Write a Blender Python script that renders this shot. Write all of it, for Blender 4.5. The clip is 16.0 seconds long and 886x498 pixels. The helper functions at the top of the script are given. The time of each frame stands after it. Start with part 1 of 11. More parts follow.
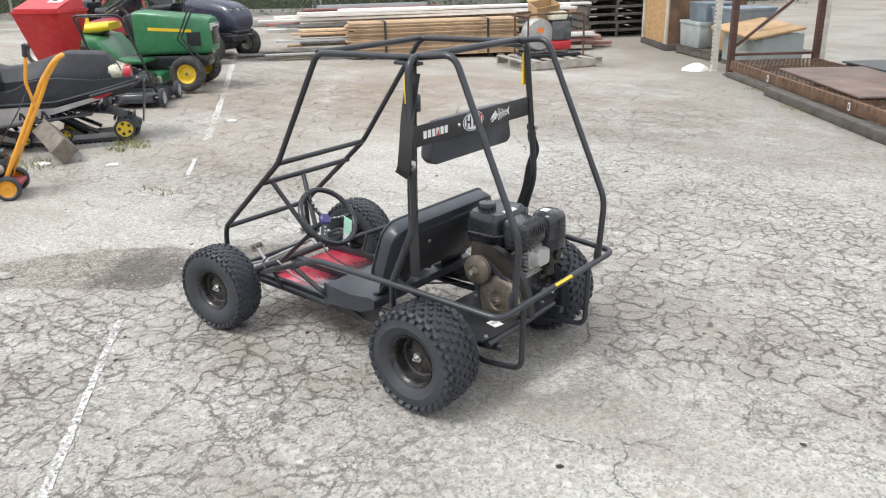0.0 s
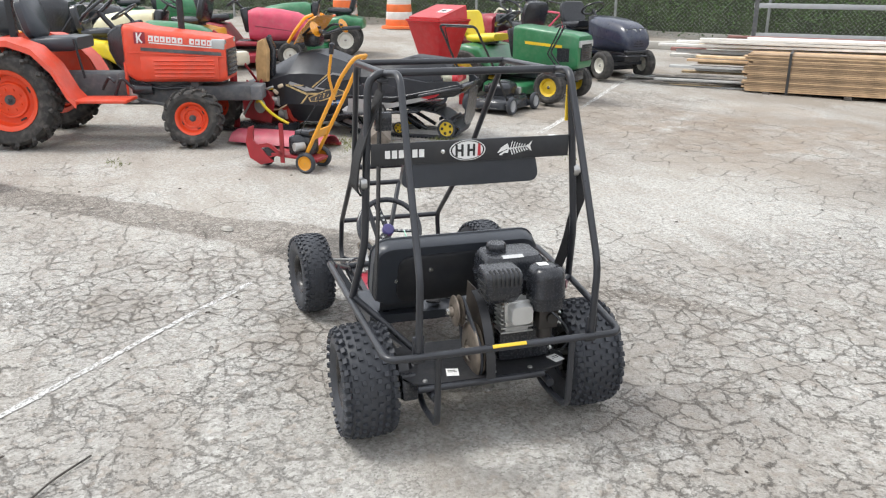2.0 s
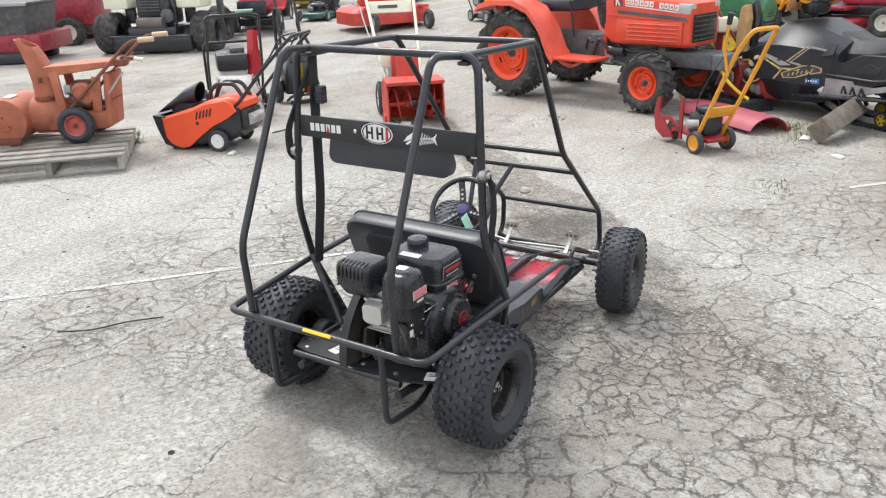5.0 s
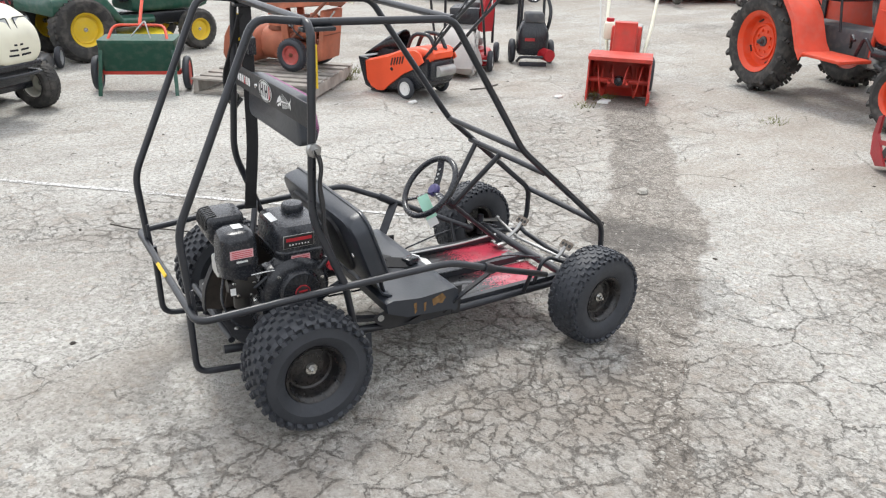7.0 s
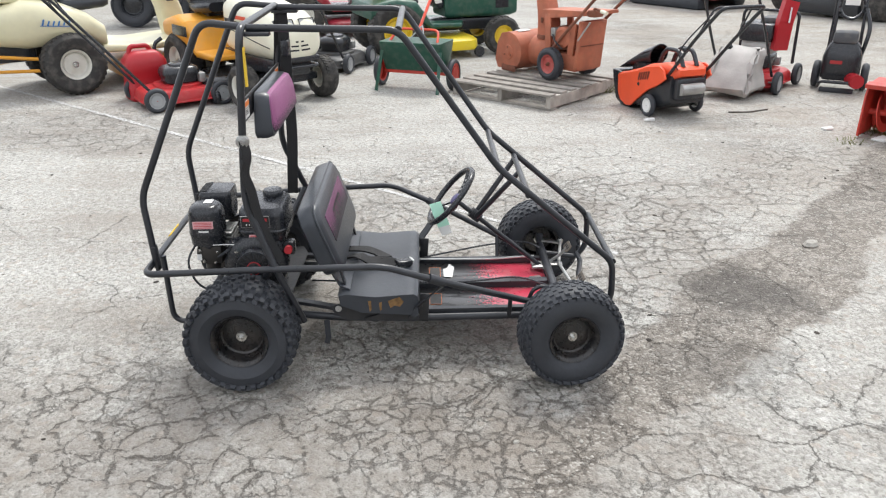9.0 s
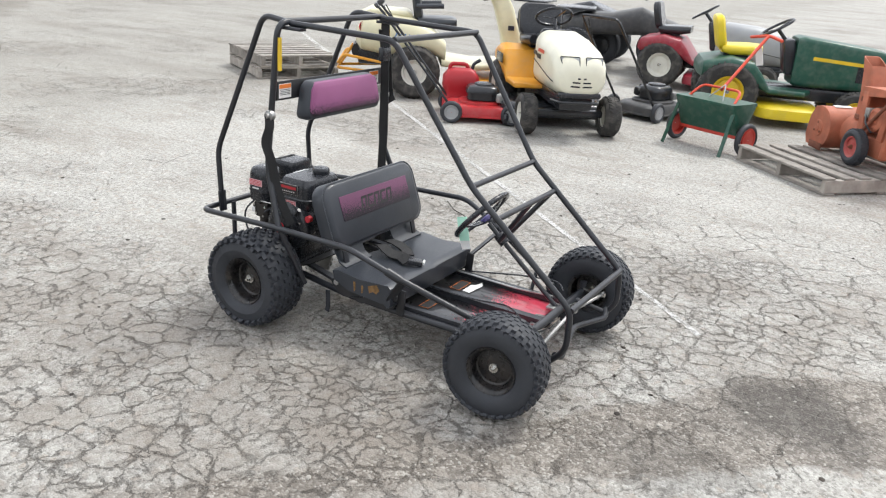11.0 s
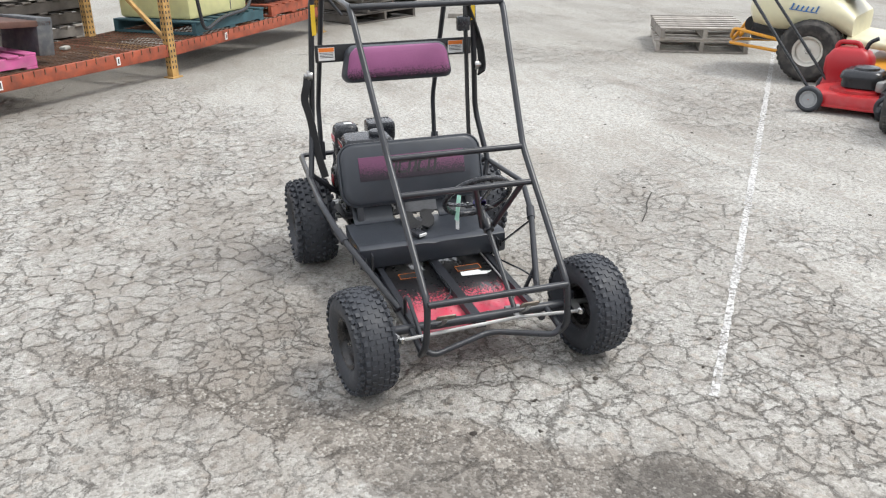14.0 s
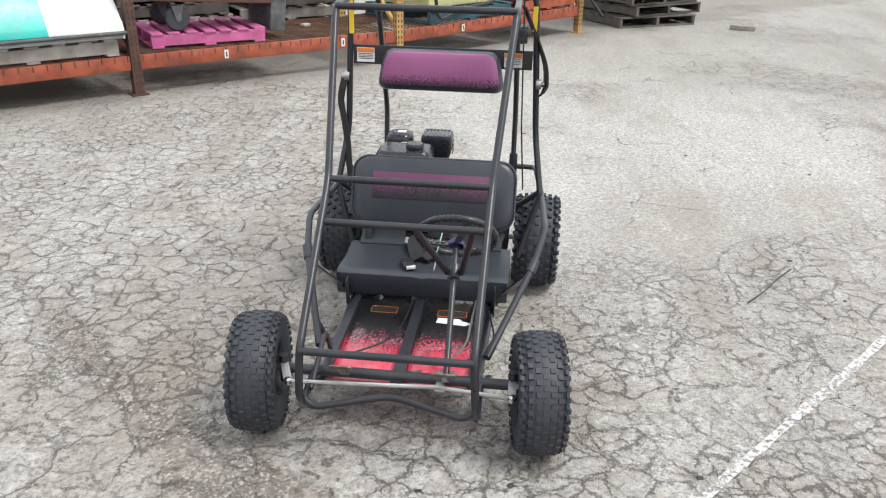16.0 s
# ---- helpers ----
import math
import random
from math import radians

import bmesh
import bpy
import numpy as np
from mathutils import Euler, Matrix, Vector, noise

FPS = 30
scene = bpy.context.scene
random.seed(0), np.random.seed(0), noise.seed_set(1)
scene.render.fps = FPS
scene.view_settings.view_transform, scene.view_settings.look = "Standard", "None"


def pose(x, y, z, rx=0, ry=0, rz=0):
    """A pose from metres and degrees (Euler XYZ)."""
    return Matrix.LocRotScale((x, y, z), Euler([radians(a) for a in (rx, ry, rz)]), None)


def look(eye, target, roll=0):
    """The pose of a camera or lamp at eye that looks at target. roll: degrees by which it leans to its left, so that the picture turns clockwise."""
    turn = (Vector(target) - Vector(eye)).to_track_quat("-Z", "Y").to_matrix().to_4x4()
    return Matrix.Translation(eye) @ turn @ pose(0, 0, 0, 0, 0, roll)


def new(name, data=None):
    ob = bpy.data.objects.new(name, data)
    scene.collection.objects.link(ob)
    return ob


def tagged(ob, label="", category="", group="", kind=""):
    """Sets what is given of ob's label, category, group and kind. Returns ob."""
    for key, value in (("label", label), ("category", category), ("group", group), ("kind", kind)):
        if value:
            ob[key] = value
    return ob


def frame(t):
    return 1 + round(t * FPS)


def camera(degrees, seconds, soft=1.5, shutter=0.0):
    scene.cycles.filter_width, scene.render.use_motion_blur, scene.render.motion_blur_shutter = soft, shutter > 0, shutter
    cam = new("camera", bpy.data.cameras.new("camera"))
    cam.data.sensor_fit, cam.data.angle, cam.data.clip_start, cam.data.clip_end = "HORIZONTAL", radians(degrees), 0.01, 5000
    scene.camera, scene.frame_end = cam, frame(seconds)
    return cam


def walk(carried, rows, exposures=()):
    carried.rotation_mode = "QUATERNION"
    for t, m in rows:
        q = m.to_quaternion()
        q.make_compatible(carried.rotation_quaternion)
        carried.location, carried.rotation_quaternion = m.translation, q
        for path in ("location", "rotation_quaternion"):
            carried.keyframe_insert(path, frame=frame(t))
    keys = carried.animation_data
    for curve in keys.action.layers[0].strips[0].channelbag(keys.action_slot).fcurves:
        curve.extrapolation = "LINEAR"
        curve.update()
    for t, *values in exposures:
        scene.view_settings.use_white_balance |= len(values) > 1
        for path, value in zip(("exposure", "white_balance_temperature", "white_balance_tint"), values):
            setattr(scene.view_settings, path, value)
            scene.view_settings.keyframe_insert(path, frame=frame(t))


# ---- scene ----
cam = camera(57.8, 16.0, soft=1.2)
PATH = [
    (0, (-0.011, 0.103, 1.519), (-1.196, 1.558, 0.825), -1.3),
    (0.5, (0.254, 0.446, 1.505), (-1.157, 1.715, 0.875), -1.5),
    (1, (0.459, 0.791, 1.514), (-1.131, 1.816, 0.867), -1.6),
    (1.3, (0.604, 1.014, 1.512), (-1.073, 1.899, 0.874), -1.3),
    (1.5, (0.671, 1.169, 1.509), (-1.068, 1.927, 0.876), -2.4),
    (2, (0.749, 1.558, 1.482), (-1.066, 2.106, 0.845), 0.4),
    (2.5, (0.821, 1.983, 1.495), (-1.048, 2.26, 0.839), -1.8),
    (2.8, (0.836, 2.253, 1.505), (-1.041, 2.358, 0.822), -1.9),
    (3, (0.838, 2.412, 1.509), (-1.041, 2.41, 0.822), -1.8),
    (3.5, (0.731, 2.832, 1.505), (-1.126, 2.637, 0.789), -1.6),
    (4, (0.677, 3.271, 1.507), (-1.132, 2.773, 0.816), -1.9),
    (4.5, (0.497, 3.622, 1.488), (-1.211, 2.84, 0.802), -0.8),
    (5, (0.267, 3.921, 1.503), (-1.296, 2.895, 0.794), -1.9),
    (5.2, (0.198, 4.075, 1.5), (-1.3, 2.943, 0.81), -2.1),
    (7.5, (-1.221, 4.928, 1.519), (-1.972, 3.254, 0.722), 0.8),
    (8, (-1.508, 5.048, 1.546), (-2.007, 3.267, 0.784), -1.0),
    (8.5, (-1.876, 5.198, 1.555), (-2.182, 3.379, 0.782), -0.7),
    (9, (-2.294, 5.249, 1.535), (-2.333, 3.408, 0.754), -0.3),
    (9.5, (-2.691, 5.303, 1.53), (-2.383, 3.462, 0.813), -2.6),
    (10, (-3.092, 5.273, 1.528), (-2.519, 3.496, 0.81), -4.4),
    (10.2, (-3.242, 5.238, 1.509), (-2.596, 3.481, 0.805), -1.3),
    (12.3, (-4.62, 4.424, 1.488), (-3.233, 3.172, 0.774), -1.0),
    (12.5, (-4.708, 4.309, 1.514), (-3.256, 3.139, 0.791), -1.9),
    (13, (-4.858, 3.959, 1.502), (-3.309, 2.936, 0.756), -2.2),
    (13.5, (-4.996, 3.609, 1.517), (-3.338, 2.84, 0.705), -2.5),
    (14, (-5.089, 3.28, 1.536), (-3.344, 2.718, 0.737), -0.4),
    (14.5, (-4.988, 2.972, 1.528), (-3.193, 2.536, 0.762), 1.2),
    (15, (-4.911, 2.676, 1.519), (-3.065, 2.472, 0.776), -0.6),
    (15.5, (-4.852, 2.367, 1.525), (-3.011, 2.362, 0.743), -2.3),
    (15.8, (-4.835, 2.235, 1.497), (-2.993, 2.318, 0.71), 0.2),
    (16, (-4.789, 2.06, 1.523), (-2.971, 2.253, 0.711), 1.2),
]
walk(cam, [(t, look(eye, target, roll)) for t, eye, target, roll in PATH], [(0, 0.41), (5.2, 0.43), (7.6, 0.36), (16, 0.34)])

# ---- light: bright overcast sky, a soft high sun behind thin cloud ----
world = bpy.data.worlds.new("overcast_sky")
scene.world = world
world.use_nodes = True
wn, wl = world.node_tree.nodes, world.node_tree.links
wn.clear()
SUN_EL, SUN_AZ = radians(58), radians(200)
sky = wn.new("ShaderNodeTexSky")
sky.sky_type = "NISHITA"
sky.sun_disc = False
sky.sun_elevation, sky.sun_rotation = SUN_EL, SUN_AZ
sky.air_density, sky.dust_density = 1.0, 3.0
cloud = wn.new("ShaderNodeMix")
cloud.data_type = "RGBA"
cloud.inputs[0].default_value = 0.8
cloud.inputs[7].default_value = (8.6, 8.8, 9.2, 1)
bg = wn.new("ShaderNodeBackground")
bg.inputs[1].default_value = 0.15
wo = wn.new("ShaderNodeOutputWorld")
wl.new(sky.outputs[0], cloud.inputs[6])
wl.new(cloud.outputs[2], bg.inputs[0])
wl.new(bg.outputs[0], wo.inputs[0])
sun_data = bpy.data.lights.new("sun", "SUN")
sun_data.energy, sun_data.angle, sun_data.color = 1.9, radians(16), (0.985, 0.975, 0.93)
sun = new("sun", sun_data)
sun.matrix_world = look((8 * math.sin(SUN_AZ), 8 * math.cos(SUN_AZ), 13), (0, 0, 0))


# ---- materials ----
def mat(name, color, rough=0.5, metal=0.0, vary=0.15, scale=6.0, bump=0.15, fine=60.0, dust=0.0, dust_color=(0.33, 0.3, 0.26), coat=0.0, spread=0.0):
    """A painted, moulded or metal surface: colour that drifts at two scales, gloss that follows the dirt, fine relief."""
    m = bpy.data.materials.new(name)
    m.use_nodes = True
    n, l = m.node_tree.nodes, m.node_tree.links
    b = n["Principled BSDF"]
    co = n.new("ShaderNodeTexCoord").outputs["Object"]
    big = n.new("ShaderNodeTexNoise")
    big.inputs["Scale"].default_value, big.inputs["Detail"].default_value = scale, 5
    small = n.new("ShaderNodeTexNoise")
    small.inputs["Scale"].default_value, small.inputs["Detail"].default_value = fine, 4
    l.new(co, big.inputs["Vector"])
    l.new(co, small.inputs["Vector"])
    ramp = n.new("ShaderNodeMapRange")
    ramp.inputs[1].default_value, ramp.inputs[2].default_value = 0.3, 0.7
    ramp.inputs[3].default_value, ramp.inputs[4].default_value = 1 - vary, 1 + vary
    l.new(big.outputs[0], ramp.inputs[0])
    hsv = n.new("ShaderNodeHueSaturation")
    hsv.inputs["Color"].default_value = (*color, 1)
    last = ramp.outputs[0]
    if spread:
        info = n.new("ShaderNodeObjectInfo")
        each = n.new("ShaderNodeMapRange")
        each.inputs[3].default_value, each.inputs[4].default_value = 1 - spread, 1 + spread
        mul = n.new("ShaderNodeMath")
        mul.operation = "MULTIPLY"
        l.new(info.outputs["Random"], each.inputs[0])
        l.new(each.outputs[0], mul.inputs[0])
        l.new(last, mul.inputs[1])
        last = mul.outputs[0]
    l.new(last, hsv.inputs["Value"])
    out = hsv.outputs[0]
    if dust:
        mask = n.new("ShaderNodeMapRange")
        mask.inputs[1].default_value, mask.inputs[2].default_value = 0.45, 0.75
        mask.inputs[4].default_value = dust
        mixn = n.new("ShaderNodeTexNoise")
        mixn.inputs["Scale"].default_value, mixn.inputs["Detail"].default_value = scale * 2.7, 8
        l.new(co, mixn.inputs["Vector"])
        l.new(mixn.outputs[0], mask.inputs[0])
        mix = n.new("ShaderNodeMix")
        mix.data_type = "RGBA"
        mix.inputs[7].default_value = (*dust_color, 1)
        l.new(mask.outputs[0], mix.inputs[0])
        l.new(out, mix.inputs[6])
        out = mix.outputs[2]
    l.new(out, b.inputs["Base Color"])
    gl = n.new("ShaderNodeMapRange")
    gl.inputs[3].default_value, gl.inputs[4].default_value = max(0.03, rough - 0.12), min(1, rough + 0.14)
    l.new(small.outputs[0], gl.inputs[0])
    l.new(gl.outputs[0], b.inputs["Roughness"])
    b.inputs["Metallic"].default_value = metal
    b.inputs["Coat Weight"].default_value = coat
    bp = n.new("ShaderNodeBump")
    bp.inputs["Strength"].default_value, bp.inputs["Distance"].default_value = bump, 0.004
    l.new(small.outputs[0], bp.inputs["Height"])
    l.new(bp.outputs[0], b.inputs["Normal"])
    return m


def node(n, kind, **kw):
    nd = n.new("ShaderNode" + kind)
    for k, v in kw.items():
        if k == "op":
            nd.operation = v
        elif k == "dims":
            nd.voronoi_dimensions = v
        elif k == "feature":
            nd.feature = v
        elif k == "rgba":
            nd.data_type = "RGBA"
    return nd


def asphalt():
    """Old pale asphalt: gravel in the surface, a net of cracks where it has failed, long cracks, a dirt-filled dip."""
    m = bpy.data.materials.new("weathered_asphalt")
    m.use_nodes = True
    n, l = m.node_tree.nodes, m.node_tree.links
    b = n["Principled BSDF"]
    co = n.new("ShaderNodeTexCoord").outputs["Object"]

    def link(a, s):
        if isinstance(a, (int, float)):
            s.default_value = a
        else:
            l.new(a, s)

    def noise_at(scale, detail=4, vec=None, rough=0.55):
        t = node(n, "TexNoise")
        t.inputs["Scale"].default_value, t.inputs["Detail"].default_value, t.inputs["Roughness"].default_value = scale, detail, rough
        l.new(vec or co, t.inputs["Vector"])
        return t

    def math_(op, a, c=0.0, d=None):
        t = node(n, "Math", op=op)
        link(a, t.inputs[0])
        link(c, t.inputs[1])
        if d is not None:
            link(d, t.inputs[2])
        return t.outputs[0]

    def step(x, lo, hi, a=0.0, c=1.0):
        t = n.new("ShaderNodeMapRange")
        t.interpolation_type = "SMOOTHSTEP"
        link(x, t.inputs[0])
        for i, v in ((1, lo), (2, hi), (3, a), (4, c)):
            link(v, t.inputs[i])
        return t.outputs[0]

    def mix(f, a, c):
        t = node(n, "Mix", rgba=1)
        link(f, t.inputs[0])
        for i, v in ((6, a), (7, c)):
            if isinstance(v, tuple):
                t.inputs[i].default_value = (*v, 1)
            else:
                l.new(v, t.inputs[i])
        return t.outputs[2]

    def warp(amount, scale, detail=3, rough=0.55):
        t = noise_at(scale, detail, rough=rough)
        sub = n.new("ShaderNodeVectorMath")
        sub.operation = "SUBTRACT"
        sub.inputs[1].default_value = (0.5, 0.5, 0.5)
        l.new(t.outputs["Color"], sub.inputs[0])
        sc = n.new("ShaderNodeVectorMath")
        sc.operation = "SCALE"
        sc.inputs["Scale"].default_value = amount
        l.new(sub.outputs[0], sc.inputs[0])
        return sc.outputs[0]

    def add(a, c):
        t = n.new("ShaderNodeVectorMath")
        l.new(a, t.inputs[0])
        l.new(c, t.inputs[1])
        return t.outputs[0]

    def net(scale, vec):
        t = node(n, "TexVoronoi", dims="2D", feature="DISTANCE_TO_EDGE")
        t.inputs["Scale"].default_value = scale
        l.new(vec, t.inputs["Vector"])
        return math_("DIVIDE", t.outputs["Distance"], scale)

    def mix_value(f, a, c):
        return math_("ADD", math_("MULTIPLY", a, math_("SUBTRACT", 1.0, f)), math_("MULTIPLY", c, f))

    xyz = n.new("ShaderNodeSeparateXYZ")
    l.new(co, xyz.inputs[0])
    x, y = xyz.outputs[0], xyz.outputs[1]
    w = add(add(add(co, warp(0.16, 1.7)), warp(0.11, 9, 8, 0.72)), warp(0.04, 48, 6, 0.75))
    patchy = noise_at(0.55, 4).outputs[0]
    mid = noise_at(3.0, 6).outputs[0]
    grit = noise_at(38, 5, rough=0.75).outputs[0]

    def near(cx, cy, r, soft, wob=0.5, fine=1.6):
        """A soft, ragged patch round a place in the yard."""
        dx, dy = math_("SUBTRACT", x, cx), math_("SUBTRACT", y, cy)
        d = math_("SQRT", math_("ADD", math_("MULTIPLY", dx, dx), math_("MULTIPLY", dy, dy)))
        d = math_("ADD", d, math_("MULTIPLY", math_("SUBTRACT", noise_at(fine, 8, rough=0.65).outputs[0], 0.5), wob * 2))
        return step(d, r, r + soft, 1.0, 0.0)
    # where the surface has broken up into a net of small plates
    wander = math_("MULTIPLY", math_("SUBTRACT", patchy, 0.5), 2.4)
    failed = step(math_("ADD", math_("SUBTRACT", y, math_("MULTIPLY", x, 0.06)), wander), 2.35, 2.95)
    failed = math_("MULTIPLY", failed, math_("MULTIPLY", step(math_("ADD", x, wander), 3.0, 1.6), step(math_("ADD", x, math_("MULTIPLY", wander, 0.5)), -3.6, -2.5)))
    failed = math_("MULTIPLY", failed, step(noise_at(1.25, 5, rough=0.62).outputs[0], 0.3, 0.5, 0.5, 1.0))
    failed = math_("MULTIPLY", failed, step(math_("ADD", y, wander), 4.3, 6.4, 1.0, 0.35))
    failed = math_("MAXIMUM", failed, near(-3.25, 1.25, 0.35, 0.6))
    failed = math_("MAXIMUM", failed, near(-2.5, 2.3, 0.5, 0.7))
    spots = step(noise_at(0.5, 3, add(co, warp(0.6, 0.7))).outputs[0], 0.51, 0.64)
    failed = math_("MAXIMUM", failed, math_("MULTIPLY", spots, 0.7))
    broken = step(noise_at(6, 6, rough=0.75).outputs[0], 0.43, 0.55)
    wid = step(noise_at(12, 8, rough=0.82).outputs[0], 0.36, 0.68, 0.0006, 0.0125)
    coarse = step(noise_at(0.9, 4).outputs[0], 0.44, 0.56)
    plate_net = mix_value(coarse, net(13.5, w), net(9.0, w))
    small_net = math_("MULTIPLY", step(plate_net, 0.0, wid, 1.0, 0.0), step(broken, 0.0, 1.0, 0.34, 1.0))
    fine_net = step(net(15, add(w, warp(0.06, 20, 7, 0.75))), 0.0, 0.0042, 1.0, 0.0)
    fine_net = math_("MULTIPLY", fine_net, step(noise_at(4.2, 5, rough=0.7).outputs[0], 0.5, 0.6))
    long_net = step(net(0.55, add(add(co, warp(0.9, 0.9, 6)), warp(0.16, 8, 9, 0.74))), 0.0, step(mid, 0.42, 0.7, 0.001, 0.0065), 1.0, 0.0)
    long_net = math_("MULTIPLY", long_net, step(noise_at(1.3, 5).outputs[0], 0.48, 0.58))
    hair = step(net(1.9, add(add(co, warp(0.4, 1.4, 6)), warp(0.16, 9, 9, 0.74))), 0.0, step(noise_at(2.2, 5).outputs[0], 0.4, 0.66, 0.001, 0.0055), 1.0, 0.0)
    hair = math_("MULTIPLY", hair, step(noise_at(2.6, 6, rough=0.7).outputs[0], 0.48, 0.58))
    # long branching cracks round wide plates
    tired = math_("MAXIMUM", near(-3.1, 1.15, 0.7, 0.9), math_("MAXIMUM", near(-7.0, 5.7, 1.3, 1.3), math_("MAXIMUM", near(-3.15, 3.2, 0.75, 0.7), near(-4.4, 7.3, 1.4, 1.2))))
    tired = math_("MAXIMUM", tired, math_("MULTIPLY", step(noise_at(0.42, 4, add(co, warp(0.8, 0.5))).outputs[0], 0.5, 0.6), 0.75))
    tired = math_("MULTIPLY", tired, step(noise_at(2.0, 6, rough=0.7).outputs[0], 0.4, 0.52))
    wide_net = step(net(4.1, add(add(co, warp(0.3, 1.6, 5)), warp(0.16, 8, 9, 0.74))), 0.0, step(noise_at(11, 8, rough=0.82).outputs[0], 0.38, 0.68, 0.0008, 0.0125), 1.0, 0.0)
    crack = math_("MULTIPLY", math_("MAXIMUM", small_net, math_("MULTIPLY", fine_net, 0.75)), failed)
    crack = math_("MAXIMUM", crack, math_("MULTIPLY", math_("MULTIPLY", wide_net, tired), 0.9))
    crack = math_("MAXIMUM", crack, math_("MULTIPLY", long_net, 0.85))
    crack = math_("MAXIMUM", crack, math_("MULTIPLY", hair, 0.82))
    plates = node(n, "TexVoronoi", dims="2D", feature="F1")
    plates.inputs["Scale"].default_value = 10.5
    l.new(w, plates.inputs["Vector"])
    plate = n.new("ShaderNodeSeparateColor")
    l.new(plates.outputs["Color"], plate.inputs[0])
    # the dip with washed-in dirt, running across in front of the kart
    middle = math_("ADD", step(x, -6.4, -3.9, 5.5, 5.9), step(x, -3.4, -2.2, 0.0, 0.16))
    off = math_("SUBTRACT", math_("SUBTRACT", y, x), middle)
    ragged = math_("ADD", math_("MULTIPLY", math_("SUBTRACT", noise_at(2.2, 6, rough=0.6).outputs[0], 0.5), 0.42), math_("MULTIPLY", math_("SUBTRACT", noise_at(9, 8, rough=0.75).outputs[0], 0.5), 0.36))
    half_width = math_("ADD", step(x, -2.5, -3.4, 0.1, 0.33), math_("MULTIPLY", near(-3.82, 2.1, 0.1, 0.5, 0.2), 0.16))
    inside = math_("SUBTRACT", math_("SUBTRACT", half_width, math_("ABSOLUTE", off)), ragged)
    dip = step(inside, -0.03, 0.05)
    dip = math_("MULTIPLY", dip, math_("MULTIPLY", step(x, -8.0, -5.4, 0.0, 1.0), step(x, -1.9, -2.4)))
    dip = math_("MULTIPLY", dip, step(noise_at(2.3, 7, rough=0.7).outputs[0], 0.3, 0.44, 0.62, 1.0))
    wet = math_("MAXIMUM", near(-3.66, 2.13, 0.13, 0.22, 0.3, 4.0), math_("MULTIPLY", near(-3.4, 2.75, 0.1, 0.2, 0.3, 5.0), 0.5))
    # long damp and oily stains
    stretch = n.new("ShaderNodeMapping")
    stretch.inputs["Rotation"].default_value = (0, 0, radians(44))
    stretch.inputs["Scale"].default_value = (0.28, 1.0, 1.0)
    l.new(co, stretch.inputs["Vector"])
    stain = step(noise_at(0.85, 7, stretch.outputs[0], 0.62).outputs[0], 0.47, 0.72)
    spill = step(noise_at(1.9, 4).outputs[0], 0.66, 0.78)
    far_dirt = math_("MULTIPLY", step(math_("SUBTRACT", y, math_("MULTIPLY", x, 0.9)), 7.5, 11), step(noise_at(0.8, 6).outputs[0], 0.42, 0.66))
    # gravel
    peb = node(n, "TexVoronoi", dims="2D", feature="F1")
    peb.inputs["Scale"].default_value = 125
    l.new(add(co, warp(0.01, 60)), peb.inputs["Vector"])
    stone = n.new("ShaderNodeSeparateColor")
    l.new(peb.outputs["Color"], stone.inputs[0])
    peb2 = node(n, "TexVoronoi", dims="2D", feature="F1")
    peb2.inputs["Scale"].default_value = 42
    l.new(co, peb2.inputs["Vector"])
    stone2 = n.new("ShaderNodeSeparateColor")
    l.new(peb2.outputs["Color"], stone2.inputs[0])
    pale = mix(step(patchy, 0.35, 0.65), (0.502, 0.494, 0.456), (0.444, 0.437, 0.404))
    pale = mix(math_("MULTIPLY", step(stone.outputs[0], 0.5, 1.0), 0.42), pale, (0.64, 0.63, 0.6))
    pale = mix(math_("MULTIPLY", step(stone.outputs[1], 0.66, 0.92), 0.62), pale, (0.13, 0.124, 0.116))
    pale = mix(math_("MULTIPLY", step(stone2.outputs[2], 0.86, 0.97), 0.5), pale, (0.42, 0.36, 0.3))
    pale = mix(math_("MULTIPLY", step(stone2.outputs[1], 0.93, 0.99), 0.7), pale, (0.62, 0.61, 0.585))
    pale = mix(step(grit, 0.38, 0.66, 0.0, 0.68), pale, (0.235, 0.223, 0.206))
    pale = mix(math_("MULTIPLY", stain, 0.46), pale, (0.19, 0.17, 0.148))
    pale = mix(math_("MULTIPLY", spill, 0.35), pale, (0.2, 0.172, 0.15))
    pale = mix(math_("MULTIPLY", far_dirt, 0.6), pale, (0.21, 0.172, 0.135))
    # blotches of soil and rust tone at arm's length, drawn out along the slope
    blot = step(noise_at(2.4, 8, stretch.outputs[0], 0.7).outputs[0], 0.46, 0.66)
    pale = mix(math_("MULTIPLY", blot, 0.46), pale, (0.235, 0.205, 0.172))
    rust = math_("MULTIPLY", near(-6.3, 7.0, 0.8, 1.6, 0.9), step(noise_at(1.7, 7, rough=0.65).outputs[0], 0.42, 0.6))
    pale = mix(math_("MULTIPLY", rust, 0.5), pale, (0.27, 0.19, 0.125))
    # the racks' shade on the ground, painted as a ragged soil-brown band (litter)
    foot = math_("SUBTRACT", math_("ADD", math_("MULTIPLY", x, 0.686), math_("MULTIPLY", y, 0.727)), 4.62)
    foot = math_("ADD", foot, math_("MULTIPLY", math_("SUBTRACT", noise_at(2.2, 8, rough=0.7).outputs[0], 0.5), 1.1))
    litter = math_("MULTIPLY", step(foot, -0.45, 0.1), step(foot, 1.9, 1.2))
    pale = mix(math_("MULTIPLY", litter, 0.62), pale, (0.16, 0.138, 0.115))
